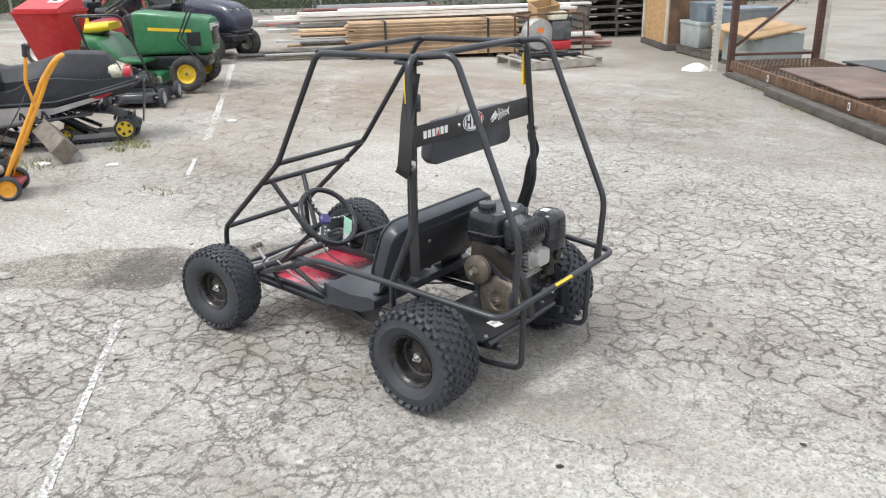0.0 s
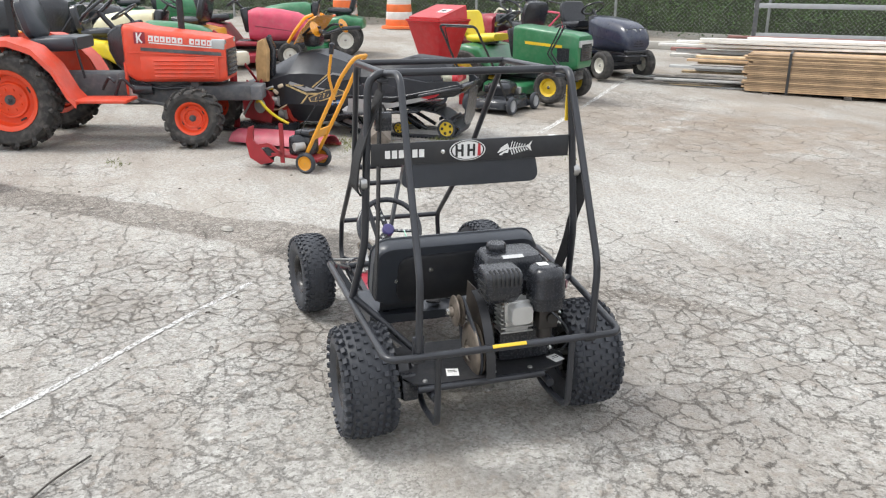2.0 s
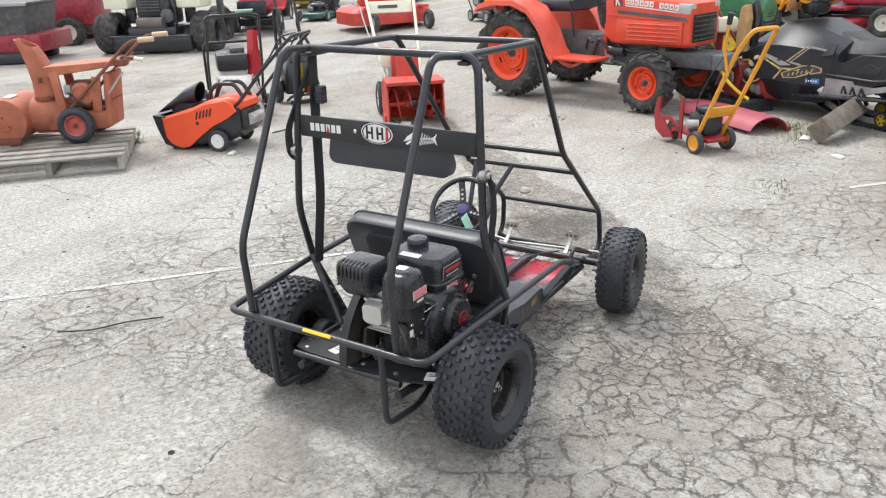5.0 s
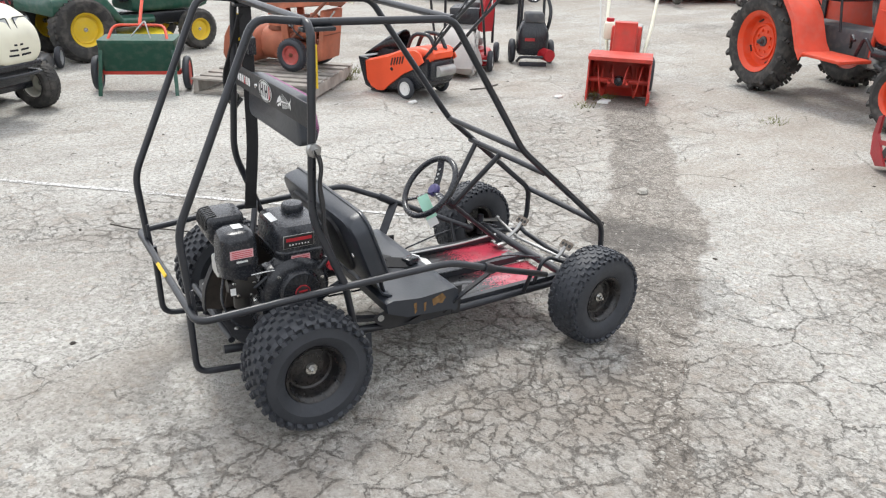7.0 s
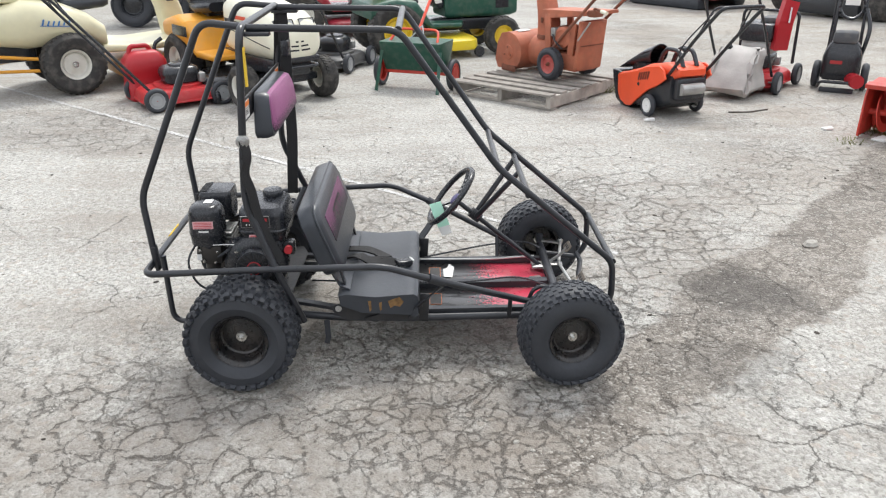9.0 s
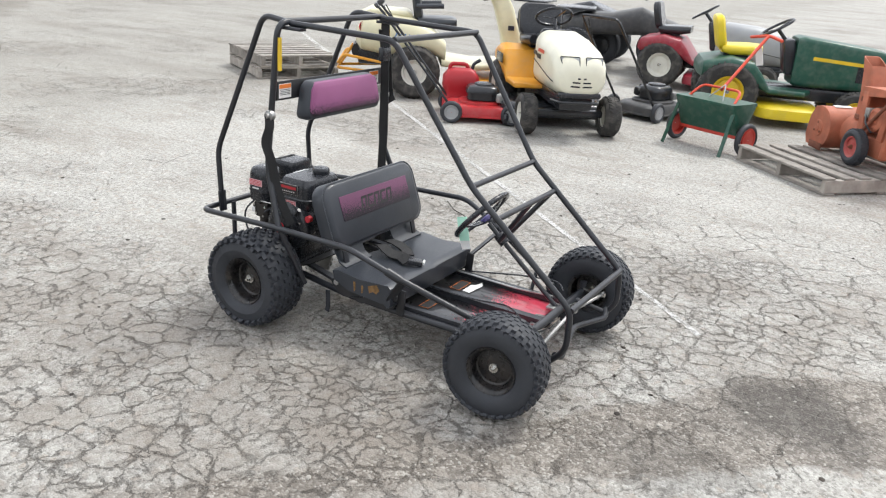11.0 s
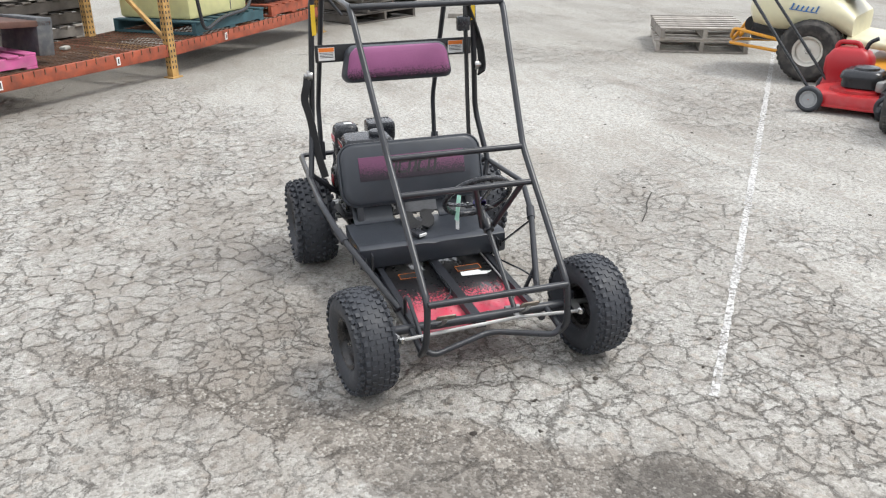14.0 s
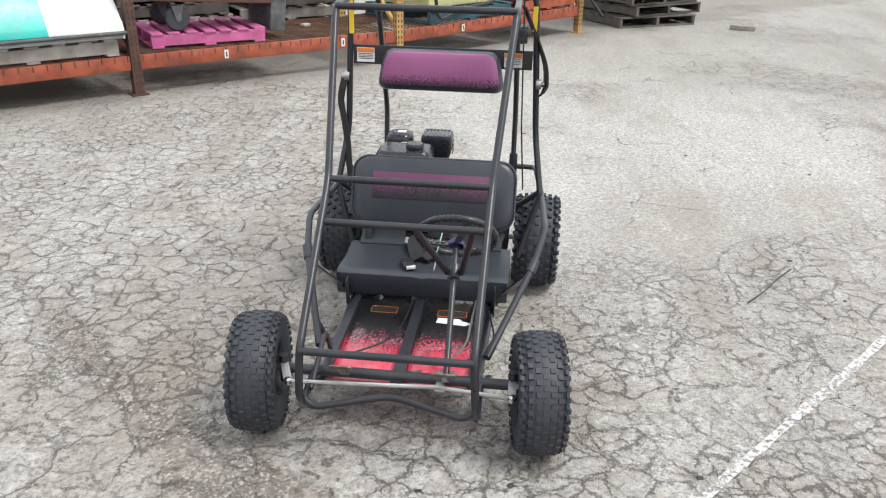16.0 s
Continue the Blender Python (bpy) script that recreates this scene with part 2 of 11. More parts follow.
    # an older, greyer stretch of surfacing towards the racks
    older = step(math_("ADD", foot, math_("MULTIPLY", patchy, 0.8)), -1.4, 0.6)
    older = math_("MAXIMUM", older, step(math_("ADD", x, math_("MULTIPLY", patchy, 1.5)), 1.6, 4.2))
    pale = mix(math_("MULTIPLY", older, 0.45), pale, (0.25, 0.238, 0.208))
    # brown soil trodden over the strip where the machines stand
    trod = math_("MULTIPLY", step(math_("ADD", x, math_("MULTIPLY", noise_at(0.7, 6).outputs[0], 2.0)), -2.2, -4.4), step(noise_at(1.1, 7, rough=0.66).outputs[0], 0.36, 0.62))
    pale = mix(math_("MULTIPLY", trod, 0.42), pale, (0.3, 0.255, 0.205))
    # plates of uneven tone, brown soil worked up between them
    pale = mix(math_("MULTIPLY", failed, step(plate.outputs[0], 0.0, 1.0, 0.0, 0.2)), pale, (0.22, 0.2, 0.18))
    worn = math_("MULTIPLY", failed, step(noise_at(3.4, 7, rough=0.68).outputs[0], 0.48, 0.62))
    pale = mix(math_("MULTIPLY", worn, 0.36), pale, (0.22, 0.188, 0.156))
    pale = mix(math_("MULTIPLY", near(-1.15, 2.72, 0.25, 0.7), step(mid, 0.4, 0.6, 0.02, 0.28)), pale, (0.16, 0.14, 0.12))
    for cx, cy, r, k in ((-5.6, 7.2, 1.1, 0.42), (-3.6, 7.4, 0.9, 0.4), (-1.8, 6.8, 0.7, 0.32), (-2.35, 2.75, 0.1, 0.25), (-1.75, 2.55, 0.25, 0.2), (-0.9, 3.3, 0.2, 0.18), (-2.75, 3.3, 0.15, 0.4), (-6.9, 6.3, 0.9, 0.5), (-5.9, 4.9, 0.3, 0.4)):
        soil = math_("MULTIPLY", near(cx, cy, r, 0.7, 0.45), step(noise_at(3.6, 8, rough=0.72).outputs[0], 0.36, 0.62))
        pale = mix(math_("MULTIPLY", soil, k), pale, (0.2, 0.166, 0.135))
    dirt = mix(step(stone.outputs[2], 0.45, 0.9), (0.155, 0.137, 0.118), (0.275, 0.25, 0.22))
    dirt = mix(math_("MULTIPLY", step(noise_at(2.9, 7, rough=0.7).outputs[0], 0.5, 0.62), 0.7), dirt, (0.115, 0.102, 0.09))
    dirt = mix(math_("MULTIPLY", step(stone2.outputs[0], 0.72, 0.9), 0.5), dirt, (0.36, 0.33, 0.29))
    dirt = mix(math_("MULTIPLY", step(stone.outputs[0], 0.84, 0.95), 0.65), dirt, (0.46, 0.44, 0.4))
    col = mix(math_("MULTIPLY", dip, 0.9), pale, dirt)
    col = mix(math_("MULTIPLY", wet, 0.62), col, (0.05, 0.046, 0.043))
    edge = math_("MULTIPLY", step(plate_net, 0.0, 0.04, 1.0, 0.0), math_("MULTIPLY", math_("MULTIPLY", failed, step(noise_at(14, 6, rough=0.75).outputs[0], 0.42, 0.64)), 0.5))
    col = mix(edge, col, (0.185, 0.163, 0.138))
    col = mix(math_("MULTIPLY", crack, math_("SUBTRACT", 0.64, math_("MULTIPLY", dip, 0.42))), col, (0.122, 0.108, 0.093))
    l.new(col, b.inputs["Base Color"])
    b.inputs["Roughness"].default_value = 0.9
    b.inputs["Specular IOR Level"].default_value = 0.3
    h = math_("SUBTRACT", math_("MULTIPLY", math_("SUBTRACT", 0.6, peb.outputs["Distance"]), 0.004), math_("MULTIPLY", crack, 0.016))
    h = math_("ADD", h, math_("MULTIPLY", mid, 0.02))
    h = math_("ADD", h, math_("MULTIPLY", grit, 0.006))
    bp = n.new("ShaderNodeBump")
    bp.inputs["Strength"].default_value, bp.inputs["Distance"].default_value = 0.75, 1.0
    l.new(h, bp.inputs["Height"])
    l.new(bp.outputs[0], b.inputs["Normal"])
    return m


def worn_paint(name, color, keep=0.5):
    """Road paint with holes worn through it down to the gravel."""
    m = mat(name, color, 0.75, vary=0.08, fine=90, bump=0.3)
    n, l = m.node_tree.nodes, m.node_tree.links
    b = n["Principled BSDF"]
    t = n.new("ShaderNodeTexNoise")
    t.inputs["Scale"].default_value, t.inputs["Detail"].default_value, t.inputs["Roughness"].default_value = 48, 6, 0.75
    l.new(n["Texture Coordinate"].outputs["Object"], t.inputs["Vector"])
    t2 = n.new("ShaderNodeTexNoise")
    t2.inputs["Scale"].default_value, t2.inputs["Detail"].default_value = 1.6, 3
    l.new(n["Texture Coordinate"].outputs["Object"], t2.inputs["Vector"])
    s = n.new("ShaderNodeMath")
    l.new(t.outputs[0], s.inputs[0])
    half = n.new("ShaderNodeMapRange")
    half.inputs[3].default_value, half.inputs[4].default_value = 0.36, 0.64
    l.new(t2.outputs[0], half.inputs[0])
    l.new(half.outputs[0], s.inputs[1])
    r = n.new("ShaderNodeMapRange")
    r.inputs[1].default_value, r.inputs[2].default_value = 1.0 - keep * 0.18, 1.12 - keep * 0.18
    l.new(s.outputs[0], r.inputs[0])
    l.new(r.outputs[0], b.inputs["Alpha"])
    return m


def faded_pan():
    """Floor pan paint: pink-red at the front that goes over into black at the back in spatter."""
    m = mat("red_fading_to_black_paint", (0.56, 0.045, 0.085), 0.3, vary=0.12, bump=0.06, dust=0.3, coat=0.6)
    n, l = m.node_tree.nodes, m.node_tree.links
    b = n["Principled BSDF"]
    old = b.inputs["Base Color"].links[0].from_socket
    xyz = n.new("ShaderNodeSeparateXYZ")
    l.new(n["Texture Coordinate"].outputs["Object"], xyz.inputs[0])
    sp = n.new("ShaderNodeTexNoise")
    sp.inputs["Scale"].default_value, sp.inputs["Detail"].default_value = 130, 2
    l.new(n["Texture Coordinate"].outputs["Object"], sp.inputs["Vector"])
    a = n.new("ShaderNodeMapRange")
    for i, v in ((1, 0.72), (2, 1.06), (3, 0.86), (4, 0.12)):
        a.inputs[i].default_value = v
    l.new(xyz.outputs[0], a.inputs[0])
    c = n.new("ShaderNodeMath")
    c.operation = "SUBTRACT"
    l.new(a.outputs[0], c.inputs[0])
    l.new(sp.outputs[0], c.inputs[1])
    d = n.new("ShaderNodeMapRange")
    d.inputs[1].default_value, d.inputs[2].default_value = -0.04, 0.06
    l.new(c.outputs[0], d.inputs[0])
    mx = node(n, "Mix", rgba=1)
    mx.inputs[7].default_value = (0.012, 0.012, 0.013, 1)
    l.new(d.outputs[0], mx.inputs[0])
    l.new(old, mx.inputs[6])
    l.new(mx.outputs[2], b.inputs["Base Color"])
    return m


def purple_cloth(name, axis, lo, hi, color):
    """Purple vinyl that fades towards black in fine spatter along one axis."""
    m = mat(name, color, 0.6, vary=0.08, bump=0.25, fine=160)
    n, l = m.node_tree.nodes, m.node_tree.links
    b = n["Principled BSDF"]
    old = b.inputs["Base Color"].links[0].from_socket
    xyz = n.new("ShaderNodeSeparateXYZ")
    l.new(n["Texture Coordinate"].outputs["Object"], xyz.inputs[0])
    sp = n.new("ShaderNodeTexNoise")
    sp.inputs["Scale"].default_value, sp.inputs["Detail"].default_value = 260, 2
    l.new(n["Texture Coordinate"].outputs["Object"], sp.inputs["Vector"])
    a = n.new("ShaderNodeMapRange")
    for i, v in ((1, lo), (2, hi), (3, 0.8), (4, 0.25)):
        a.inputs[i].default_value = v
    l.new(xyz.outputs[axis], a.inputs[0])
    c = n.new("ShaderNodeMath")
    c.operation = "SUBTRACT"
    l.new(a.outputs[0], c.inputs[0])
    l.new(sp.outputs[0], c.inputs[1])
    d = n.new("ShaderNodeMapRange")
    d.inputs[1].default_value, d.inputs[2].default_value = -0.05, 0.05
    l.new(c.outputs[0], d.inputs[0])
    mx = node(n, "Mix", rgba=1)
    mx.inputs[7].default_value = (0.02, 0.015, 0.022, 1)
    l.new(d.outputs[0], mx.inputs[0])
    l.new(old, mx.inputs[6])
    l.new(mx.outputs[2], b.inputs["Base Color"])
    return m


ASPHALT = asphalt()
ROAD_PAINT = worn_paint("worn_white_road_paint", (0.51, 0.505, 0.49), 0.58)
FAINT_PAINT = worn_paint("faint_white_road_paint", (0.7, 0.69, 0.66), 0.2)
BLACK_TUBE = mat("black_painted_steel", (0.0215, 0.0235, 0.0285), 0.32, vary=0.3, bump=0.1, dust=0.05, dust_color=(0.1, 0.1, 0.1))
BLACK_PLATE = mat("dusty_black_plate", (0.018, 0.019, 0.022), 0.45, vary=0.3, dust=0.14, dust_color=(0.1, 0.09, 0.08))
RUBBER = mat("black_tyre_rubber", (0.033, 0.0365, 0.044), 0.56, vary=0.2, bump=0.25, dust=0.12, dust_color=(0.07, 0.068, 0.066))
RUBBER_OLD = mat("dusty_tyre_rubber", (0.035, 0.034, 0.033), 0.85, vary=0.2, bump=0.3, dust=0.5, dust_color=(0.17, 0.155, 0.135))
VINYL = mat("black_vinyl", (0.036, 0.041, 0.05), 0.34, vary=0.15, bump=0.12, fine=180, dust=0.06, dust_color=(0.1, 0.095, 0.09))
for _m in (VINYL, RUBBER):
    _m.node_tree.nodes["Principled BSDF"].inputs["Specular IOR Level"].default_value = 0.45
PLASTIC = mat("black_plastic", (0.021, 0.023, 0.0275), 0.25, vary=0.15, bump=0.08, fine=140, dust=0.05, dust_color=(0.1, 0.09, 0.08))
DARK_GREY = mat("dark_grey_plastic", (0.05, 0.051, 0.053), 0.5, dust=0.1)
STEEL = mat("bare_steel", (0.45, 0.45, 0.44), 0.35, 0.9, vary=0.2, dust=0.15)
DULL_STEEL = mat("dull_cast_alloy", (0.42, 0.42, 0.41), 0.5, 0.7, vary=0.25, dust=0.2)
CHROME = mat("zinc_plated_steel", (0.6, 0.6, 0.58), 0.25, 1.0, vary=0.15)
PAN_PAINT = faded_pan()
PURPLE_PAD = purple_cloth("purple_pad_vinyl", 2, 0.825, 0.915, (0.25, 0.075, 0.18))
PURPLE_BAND = purple_cloth("purple_band_vinyl", 2, -0.045, 0.06, (0.12, 0.036, 0.085))
WEBBING = mat("black_seat_webbing", (0.017, 0.017, 0.018), 0.8, vary=0.1, bump=0.4, fine=220)
LABEL_WHITE = mat("white_paper_label", (0.72, 0.72, 0.7), 0.6, vary=0.06)
LABEL_RED = mat("red_label_print", (0.5, 0.03, 0.04), 0.45, vary=0.06)
LABEL_ORANGE = mat("orange_label_print", (0.75, 0.2, 0.03), 0.5, vary=0.05)
LABEL_YELLOW = mat("yellow_warning_label", (0.75, 0.5, 0.03), 0.5, vary=0.05)
INK = mat("black_print", (0.02, 0.02, 0.02), 0.5, vary=0.05)
PINK_LABEL = mat("pink_paper_label", (0.7, 0.4, 0.42), 0.5, vary=0.05)
MINT = mat("mint_paper_tag", (0.45, 0.78, 0.62), 0.6, vary=0.05)


# ---- mesh helpers ----
def V(*a):
    return Vector(a)


def finish(bm, name, material, sharp=38):
    bmesh.ops.recalc_face_normals(bm, faces=bm.faces)
    for f in bm.faces:
        f.smooth = True
    lim = radians(sharp)
    for e in bm.edges:
        if len(e.link_faces) == 2 and e.calc_face_angle(0) > lim:
            e.smooth = False
    me = bpy.data.meshes.new(name)
    bm.to_mesh(me)
    bm.free()
    me.materials.append(material)
    return me


def part(name, bm, material, parent, label="", at=None, sharp=38):
    """One mesh as a part of a thing or of a part."""
    ob = new(name, finish(bm, name, material, sharp))
    ob.parent = parent
    if at is not None:
        ob.matrix_basis = at
    if label:
        tagged(ob, label)
    return ob


def thing(name, label, category, at, group="", kind=""):
    """A thing made of parts: an Empty at its base."""
    ob = new(name)
    ob.empty_display_size = 0.1
    ob.matrix_basis = at
    return tagged(ob, label, category, group, kind)


def solo(name, bm, material, label, category, at, group="", kind="", sharp=38):
    ob = new(name, finish(bm, name, material, sharp))
    ob.matrix_basis = at
    return tagged(ob, label, category, group, kind)


def node_of(name, parent, at):
    """A sub-assembly that carries its own pieces."""
    ob = new(name)
    ob.empty_display_size = 0.05
    ob.parent = parent
    ob.matrix_basis = at
    return ob


def B():
    return bmesh.new()


def box(bm, c, s, rot=(0, 0, 0), bev=0.0, seg=2):
    r = bmesh.ops.create_cube(bm, size=1, matrix=pose(*c, *rot) @ Matrix.Diagonal((*s, 1)))
    if bev:
        es = list({e for v in r["verts"] for e in v.link_edges})
        bmesh.ops.bevel(bm, geom=es, offset=bev, segments=seg, profile=0.5, affect="EDGES")
    return bm


def aim(p0, p1):
    d = Vector(p1) - Vector(p0)
    return Matrix.Translation((Vector(p0) + Vector(p1)) / 2) @ d.to_track_quat("Z", "Y").to_matrix().to_4x4(), d.length


def cyl(bm, p0, p1, r, r1=None, seg=16, caps=True):
    m, ln = aim(p0, p1)
    bmesh.ops.create_cone(bm, cap_ends=caps, segments=seg, radius1=r, radius2=r if r1 is None else r1, depth=ln, matrix=m)
    return bm


def fillet(pts, bend, steps=5, closed=False):
    pts = [Vector(p) for p in pts]
    n = len(pts)
    out = []
    for i, p in enumerate(pts):
        if not closed and i in (0, n - 1):
            out.append(p)
            continue
        a, c = pts[i - 1], pts[(i + 1) % n]
        k = min(bend, (a - p).length * 0.48, (c - p).length * 0.48)
        s, e = p + (a - p).normalized() * k, p + (c - p).normalized() * k
        for j in range(steps + 1):
            t = j / steps
            out.append(s * (1 - t) ** 2 + p * 2 * t * (1 - t) + e * t * t)
    return out


def tube(bm, pts, r, bend=0.05, seg=10, closed=False, steps=5, flat=None):
    """A bent tube along pts; flat=(w, h): a strap or bar of that section in place of a round one."""
    pts = fillet(pts, bend, steps, closed) if bend else [Vector(p) for p in pts]
    n = len(pts)
    rings = []
    side = None
    for i, p in enumerate(pts):
        a = pts[i - 1] if (i or closed) else p
        c = pts[(i + 1) % n] if (i < n - 1 or closed) else p
        d = (c - a).normalized()
        if side is None:
            side = d.cross(Vector((0, 0, 1)))
            if side.length < 0.05:
                side = d.cross(Vector((0, 1, 0)))
        side = (side - d * side.dot(d)).normalized()
        up = side.cross(d)
        if flat:
            w, h = flat[0] / 2, flat[1] / 2
            ring = [p + side * x * w + up * y * h for x, y in ((1, 1), (-1, 1), (-1, -1), (1, -1))]
        else:
            ring = [p + (side * math.cos(k) + up * math.sin(k)) * r for k in (2 * math.pi * j / seg for j in range(seg))]
        rings.append([bm.verts.new(q) for q in ring])
    m = len(rings[0])
    for i in range(n if closed else n - 1):
        a, c = rings[i], rings[(i + 1) % n]
        for j in range(m):
            bm.faces.new((a[j], a[(j + 1) % m], c[(j + 1) % m], c[j]))
    if not closed:
        bm.faces.new(rings[0])
        bm.faces.new(list(reversed(rings[-1])))
    return bm


def loft(bm, rings, caps=True, closed_loop=False):
    vs = [[bm.verts.new(p) for p in ring] for ring in rings]
    m = len(vs[0])
    pairs = list(zip(vs, vs[1:])) + ([(vs[-1], vs[0])] if closed_loop else [])
    for a, c in pairs:
        for j in range(m):
            bm.faces.new((a[j], a[(j + 1) % m], c[(j + 1) % m], c[j]))
    if caps and not closed_loop:
        bm.faces.new(list(reversed(vs[0])))
        bm.faces.new(vs[-1])
    return bm


def lathe(bm, prof, m=None, seg=28, caps=False):
    """Turn a profile of (radius, height) about the local z axis, set by m."""
    m = m or Matrix.Identity(4)
    rings = []
    for r, h in prof:
        rings.append([m @ V(r * math.cos(2 * math.pi * j / seg), r * math.sin(2 * math.pi * j / seg), h) for j in range(seg)])
    return loft(bm, rings, caps)


def rrect(w, h, r, n=4):
    """A rounded rectangle about the origin, as 2D points."""
    out = []
    for cx, cy, a0 in ((w / 2 - r, h / 2 - r, 0), (-w / 2 + r, h / 2 - r, 90), (-w / 2 + r, -h / 2 + r, 180), (w / 2 - r, -h / 2 + r, 270)):
        for k in range(n + 1):
            a = radians(a0 + 90 * k / n)
            out.append((cx + r * math.cos(a), cy + r * math.sin(a)))
    return out


def prism(bm, outline, depth, m=None, bev=0.0, hole=None):
    """A flat outline given depth along its local z, centred, set by m."""
    m = m or Matrix.Identity(4)
    if bev:
        cx = sum(p[0] for p in outline) / len(outline)
        cy = sum(p[1] for p in outline) / len(outline)

        def ins(p):
            d = Vector((p[0] - cx, p[1] - cy))
            q = d - d.normalized() * bev
            return (cx + q.x, cy + q.y)
        inner = [ins(p) for p in outline]
        stack = [(inner, -depth / 2), (outline, -depth / 2 + bev), (outline, depth / 2 - bev), (inner, depth / 2)]
    else:
        stack = [(outline, -depth / 2), (outline, depth / 2)]
    return loft(bm, [[m @ V(p[0], p[1], z) for p in o] for o, z in stack])


def along(axis):
    """Turns local z to a named axis."""
    return {"x": Euler((0, radians(90), 0)).to_matrix().to_4x4(), "y": Euler((radians(-90), 0, 0)).to_matrix().to_4x4(), "z": Matrix.Identity(4)}[axis]


# ---- wheels: turned about local y, outside face at +y ----
def tyre_mesh(R, W, rim, bulge=0.012):
    bm = B()
    h = W / 2
    side = R - rim
    prof = [(rim, -h * 0.72), (rim + side * 0.12, -h * 0.86), (rim + side * 0.45, -h - bulge * 0.2), (rim + side * 0.75, -h * 0.97), (R - side * 0.1, -h * 0.8), (R, -h * 0.45), (R + 0.004, 0)]
    prof = prof + [(r, -z) for r, z in reversed(prof[:-1])]
    lathe(bm, prof, along("y"), 40)
    rings_close(bm, rim, h * 0.72)
    return bm


def tread_mesh(R, W, rim, tread):
    """The raised blocks that stand proud of a tyre."""
    bm = B()
    h = W / 2
    side = R - rim

    def knob(a, y, w, ln, ht, skew=0.0, lean=0.0):
        rr = R - (abs(y) / h) ** 3 * side * 0.16
        m = Matrix.Rotation(a, 4, "Y") @ Matrix.Translation((0, y, rr)) @ Matrix.Rotation(lean, 4, "X") @ Matrix.Rotation(skew, 4, "Z")
        base = [(-ln / 2, -w / 2), (ln / 2, -w / 2), (ln / 2, w / 2), (-ln / 2, w / 2)]
        top = [(p[0] * 0.8, p[1] * 0.8) for p in base]
        vs = [[bm.verts.new(m @ V(p[0], p[1], z)) for p in ring] for ring, z in ((base, -0.008), (top, ht))]
        for j in range(4):
            bm.faces.new((vs[0][j], vs[0][(j + 1) % 4], vs[1][(j + 1) % 4], vs[1][j]))
        bm.faces.new(vs[1])
    if tread == "knobby":
        n = 30
        pitch = 2 * math.pi * R / n
        for i in range(n):
            a = 2 * math.pi * i / n
            half = math.pi / n
            for y, off in ((0, 0), (-0.29, half), (0.29, half), (-0.57, 0), (0.57, 0)):
                knob(a + off, y * h, W * 0.092, pitch * 0.46, 0.0105)
            for s in (-1, 1):
                knob(a + half, s * h * 0.83, W * 0.1, pitch * 0.54, 0.012, 0, -s * 0.55)
                knob(a, s * h * 0.965, W * 0.095, pitch * 0.5, 0.009, 0, -s * 1.15)
    elif tread == "block":
        n = 34
        pitch = 2 * math.pi * R / n
        for i in range(n):
            a = 2 * math.pi * i / n
            half = math.pi / n
            for y, off in ((0, 0), (-0.3, half), (0.3, half), (-0.6, 0), (0.6, 0)):
                knob(a + off, y * h, W * 0.125, pitch * 0.56, 0.0055)
            for s in (-1, 1):
                knob(a + half, s * h * 0.85, W * 0.1, pitch * 0.56, 0.006, 0, -s * 0.6)
                knob(a, s * h * 0.985, W * 0.09, pitch * 0.5, 0.0045, 0, -s * 1.2)
    elif tread == "lug":
        n = 15
        for i in range(n):
            for s in (-1, 1):
                a = 2 * math.pi * (i + (0.5 if s > 0 else 0)) / n
                for k in range(5):
                    y = s * h * (0.02 + 0.23 * k)
                    knob(a + s * 0 + (k - 2) * 0.055, y, W * 0.145, R * 0.085, R * 0.085 * (1 if k < 4 else 0.75), s * 0.75, -s * 0.18 * k)
    elif tread == "turf":
        n = 34
        for i in range(n):
            a = 2 * math.pi * i / n
            for s in (-1, 1):
                knob(a + (math.pi / n if s > 0 else 0), s * h * 0.38, W * 0.34, 2 * math.pi * R / n * 0.62, 0.006, s * 0.5)
    return bm


def rings_close(bm, r, h):
    lathe(bm, [(r, -h), (r, h)], along("y"), 40)


def rim_mesh(rim, W, dish=0.45, spokes=0):
    """A pressed steel rim with a dished centre; spokes: holes in a moulded one."""
    bm = B()
    h = W / 2
    y = along("y")
    lathe(bm, [(rim + 0.004, -h * 0.8), (rim + 0.006, -h * 0.7), (rim * 0.86, -h * 0.55), (rim * 0.84, h * 0.4), (rim * 0.9, h * 0.66), (rim + 0.006, h * 0.76), (rim + 0.004, h * 0.84), (rim * 0.97, h * 0.8), (rim * 0.86, h * 0.62), (rim * 0.84, h * 0.5), (rim * 0.82, h * (dish + 0.06)), (rim * 0.79, h * (dish - 0.06)), (rim * 0.72, h * (dish - 0.1)), (rim * 0.5, h * (dish - 0.04)), (rim * 0.34, h * dish), (0.004, h * dish)], y, 32)
    if spokes:
        for i in range(spokes):
            a = 2 * math.pi * i / spokes
            m = Matrix.Rotation(a, 4, "Y")
            p, q = m @ V(0, h * dish, rim * 0.2), m @ V(0, h * dish, rim * 0.85)
            tube(bm, [p, q], 0.0, 0, flat=(rim * 0.26, h * 0.3))
    return bm


WHEELS = {}


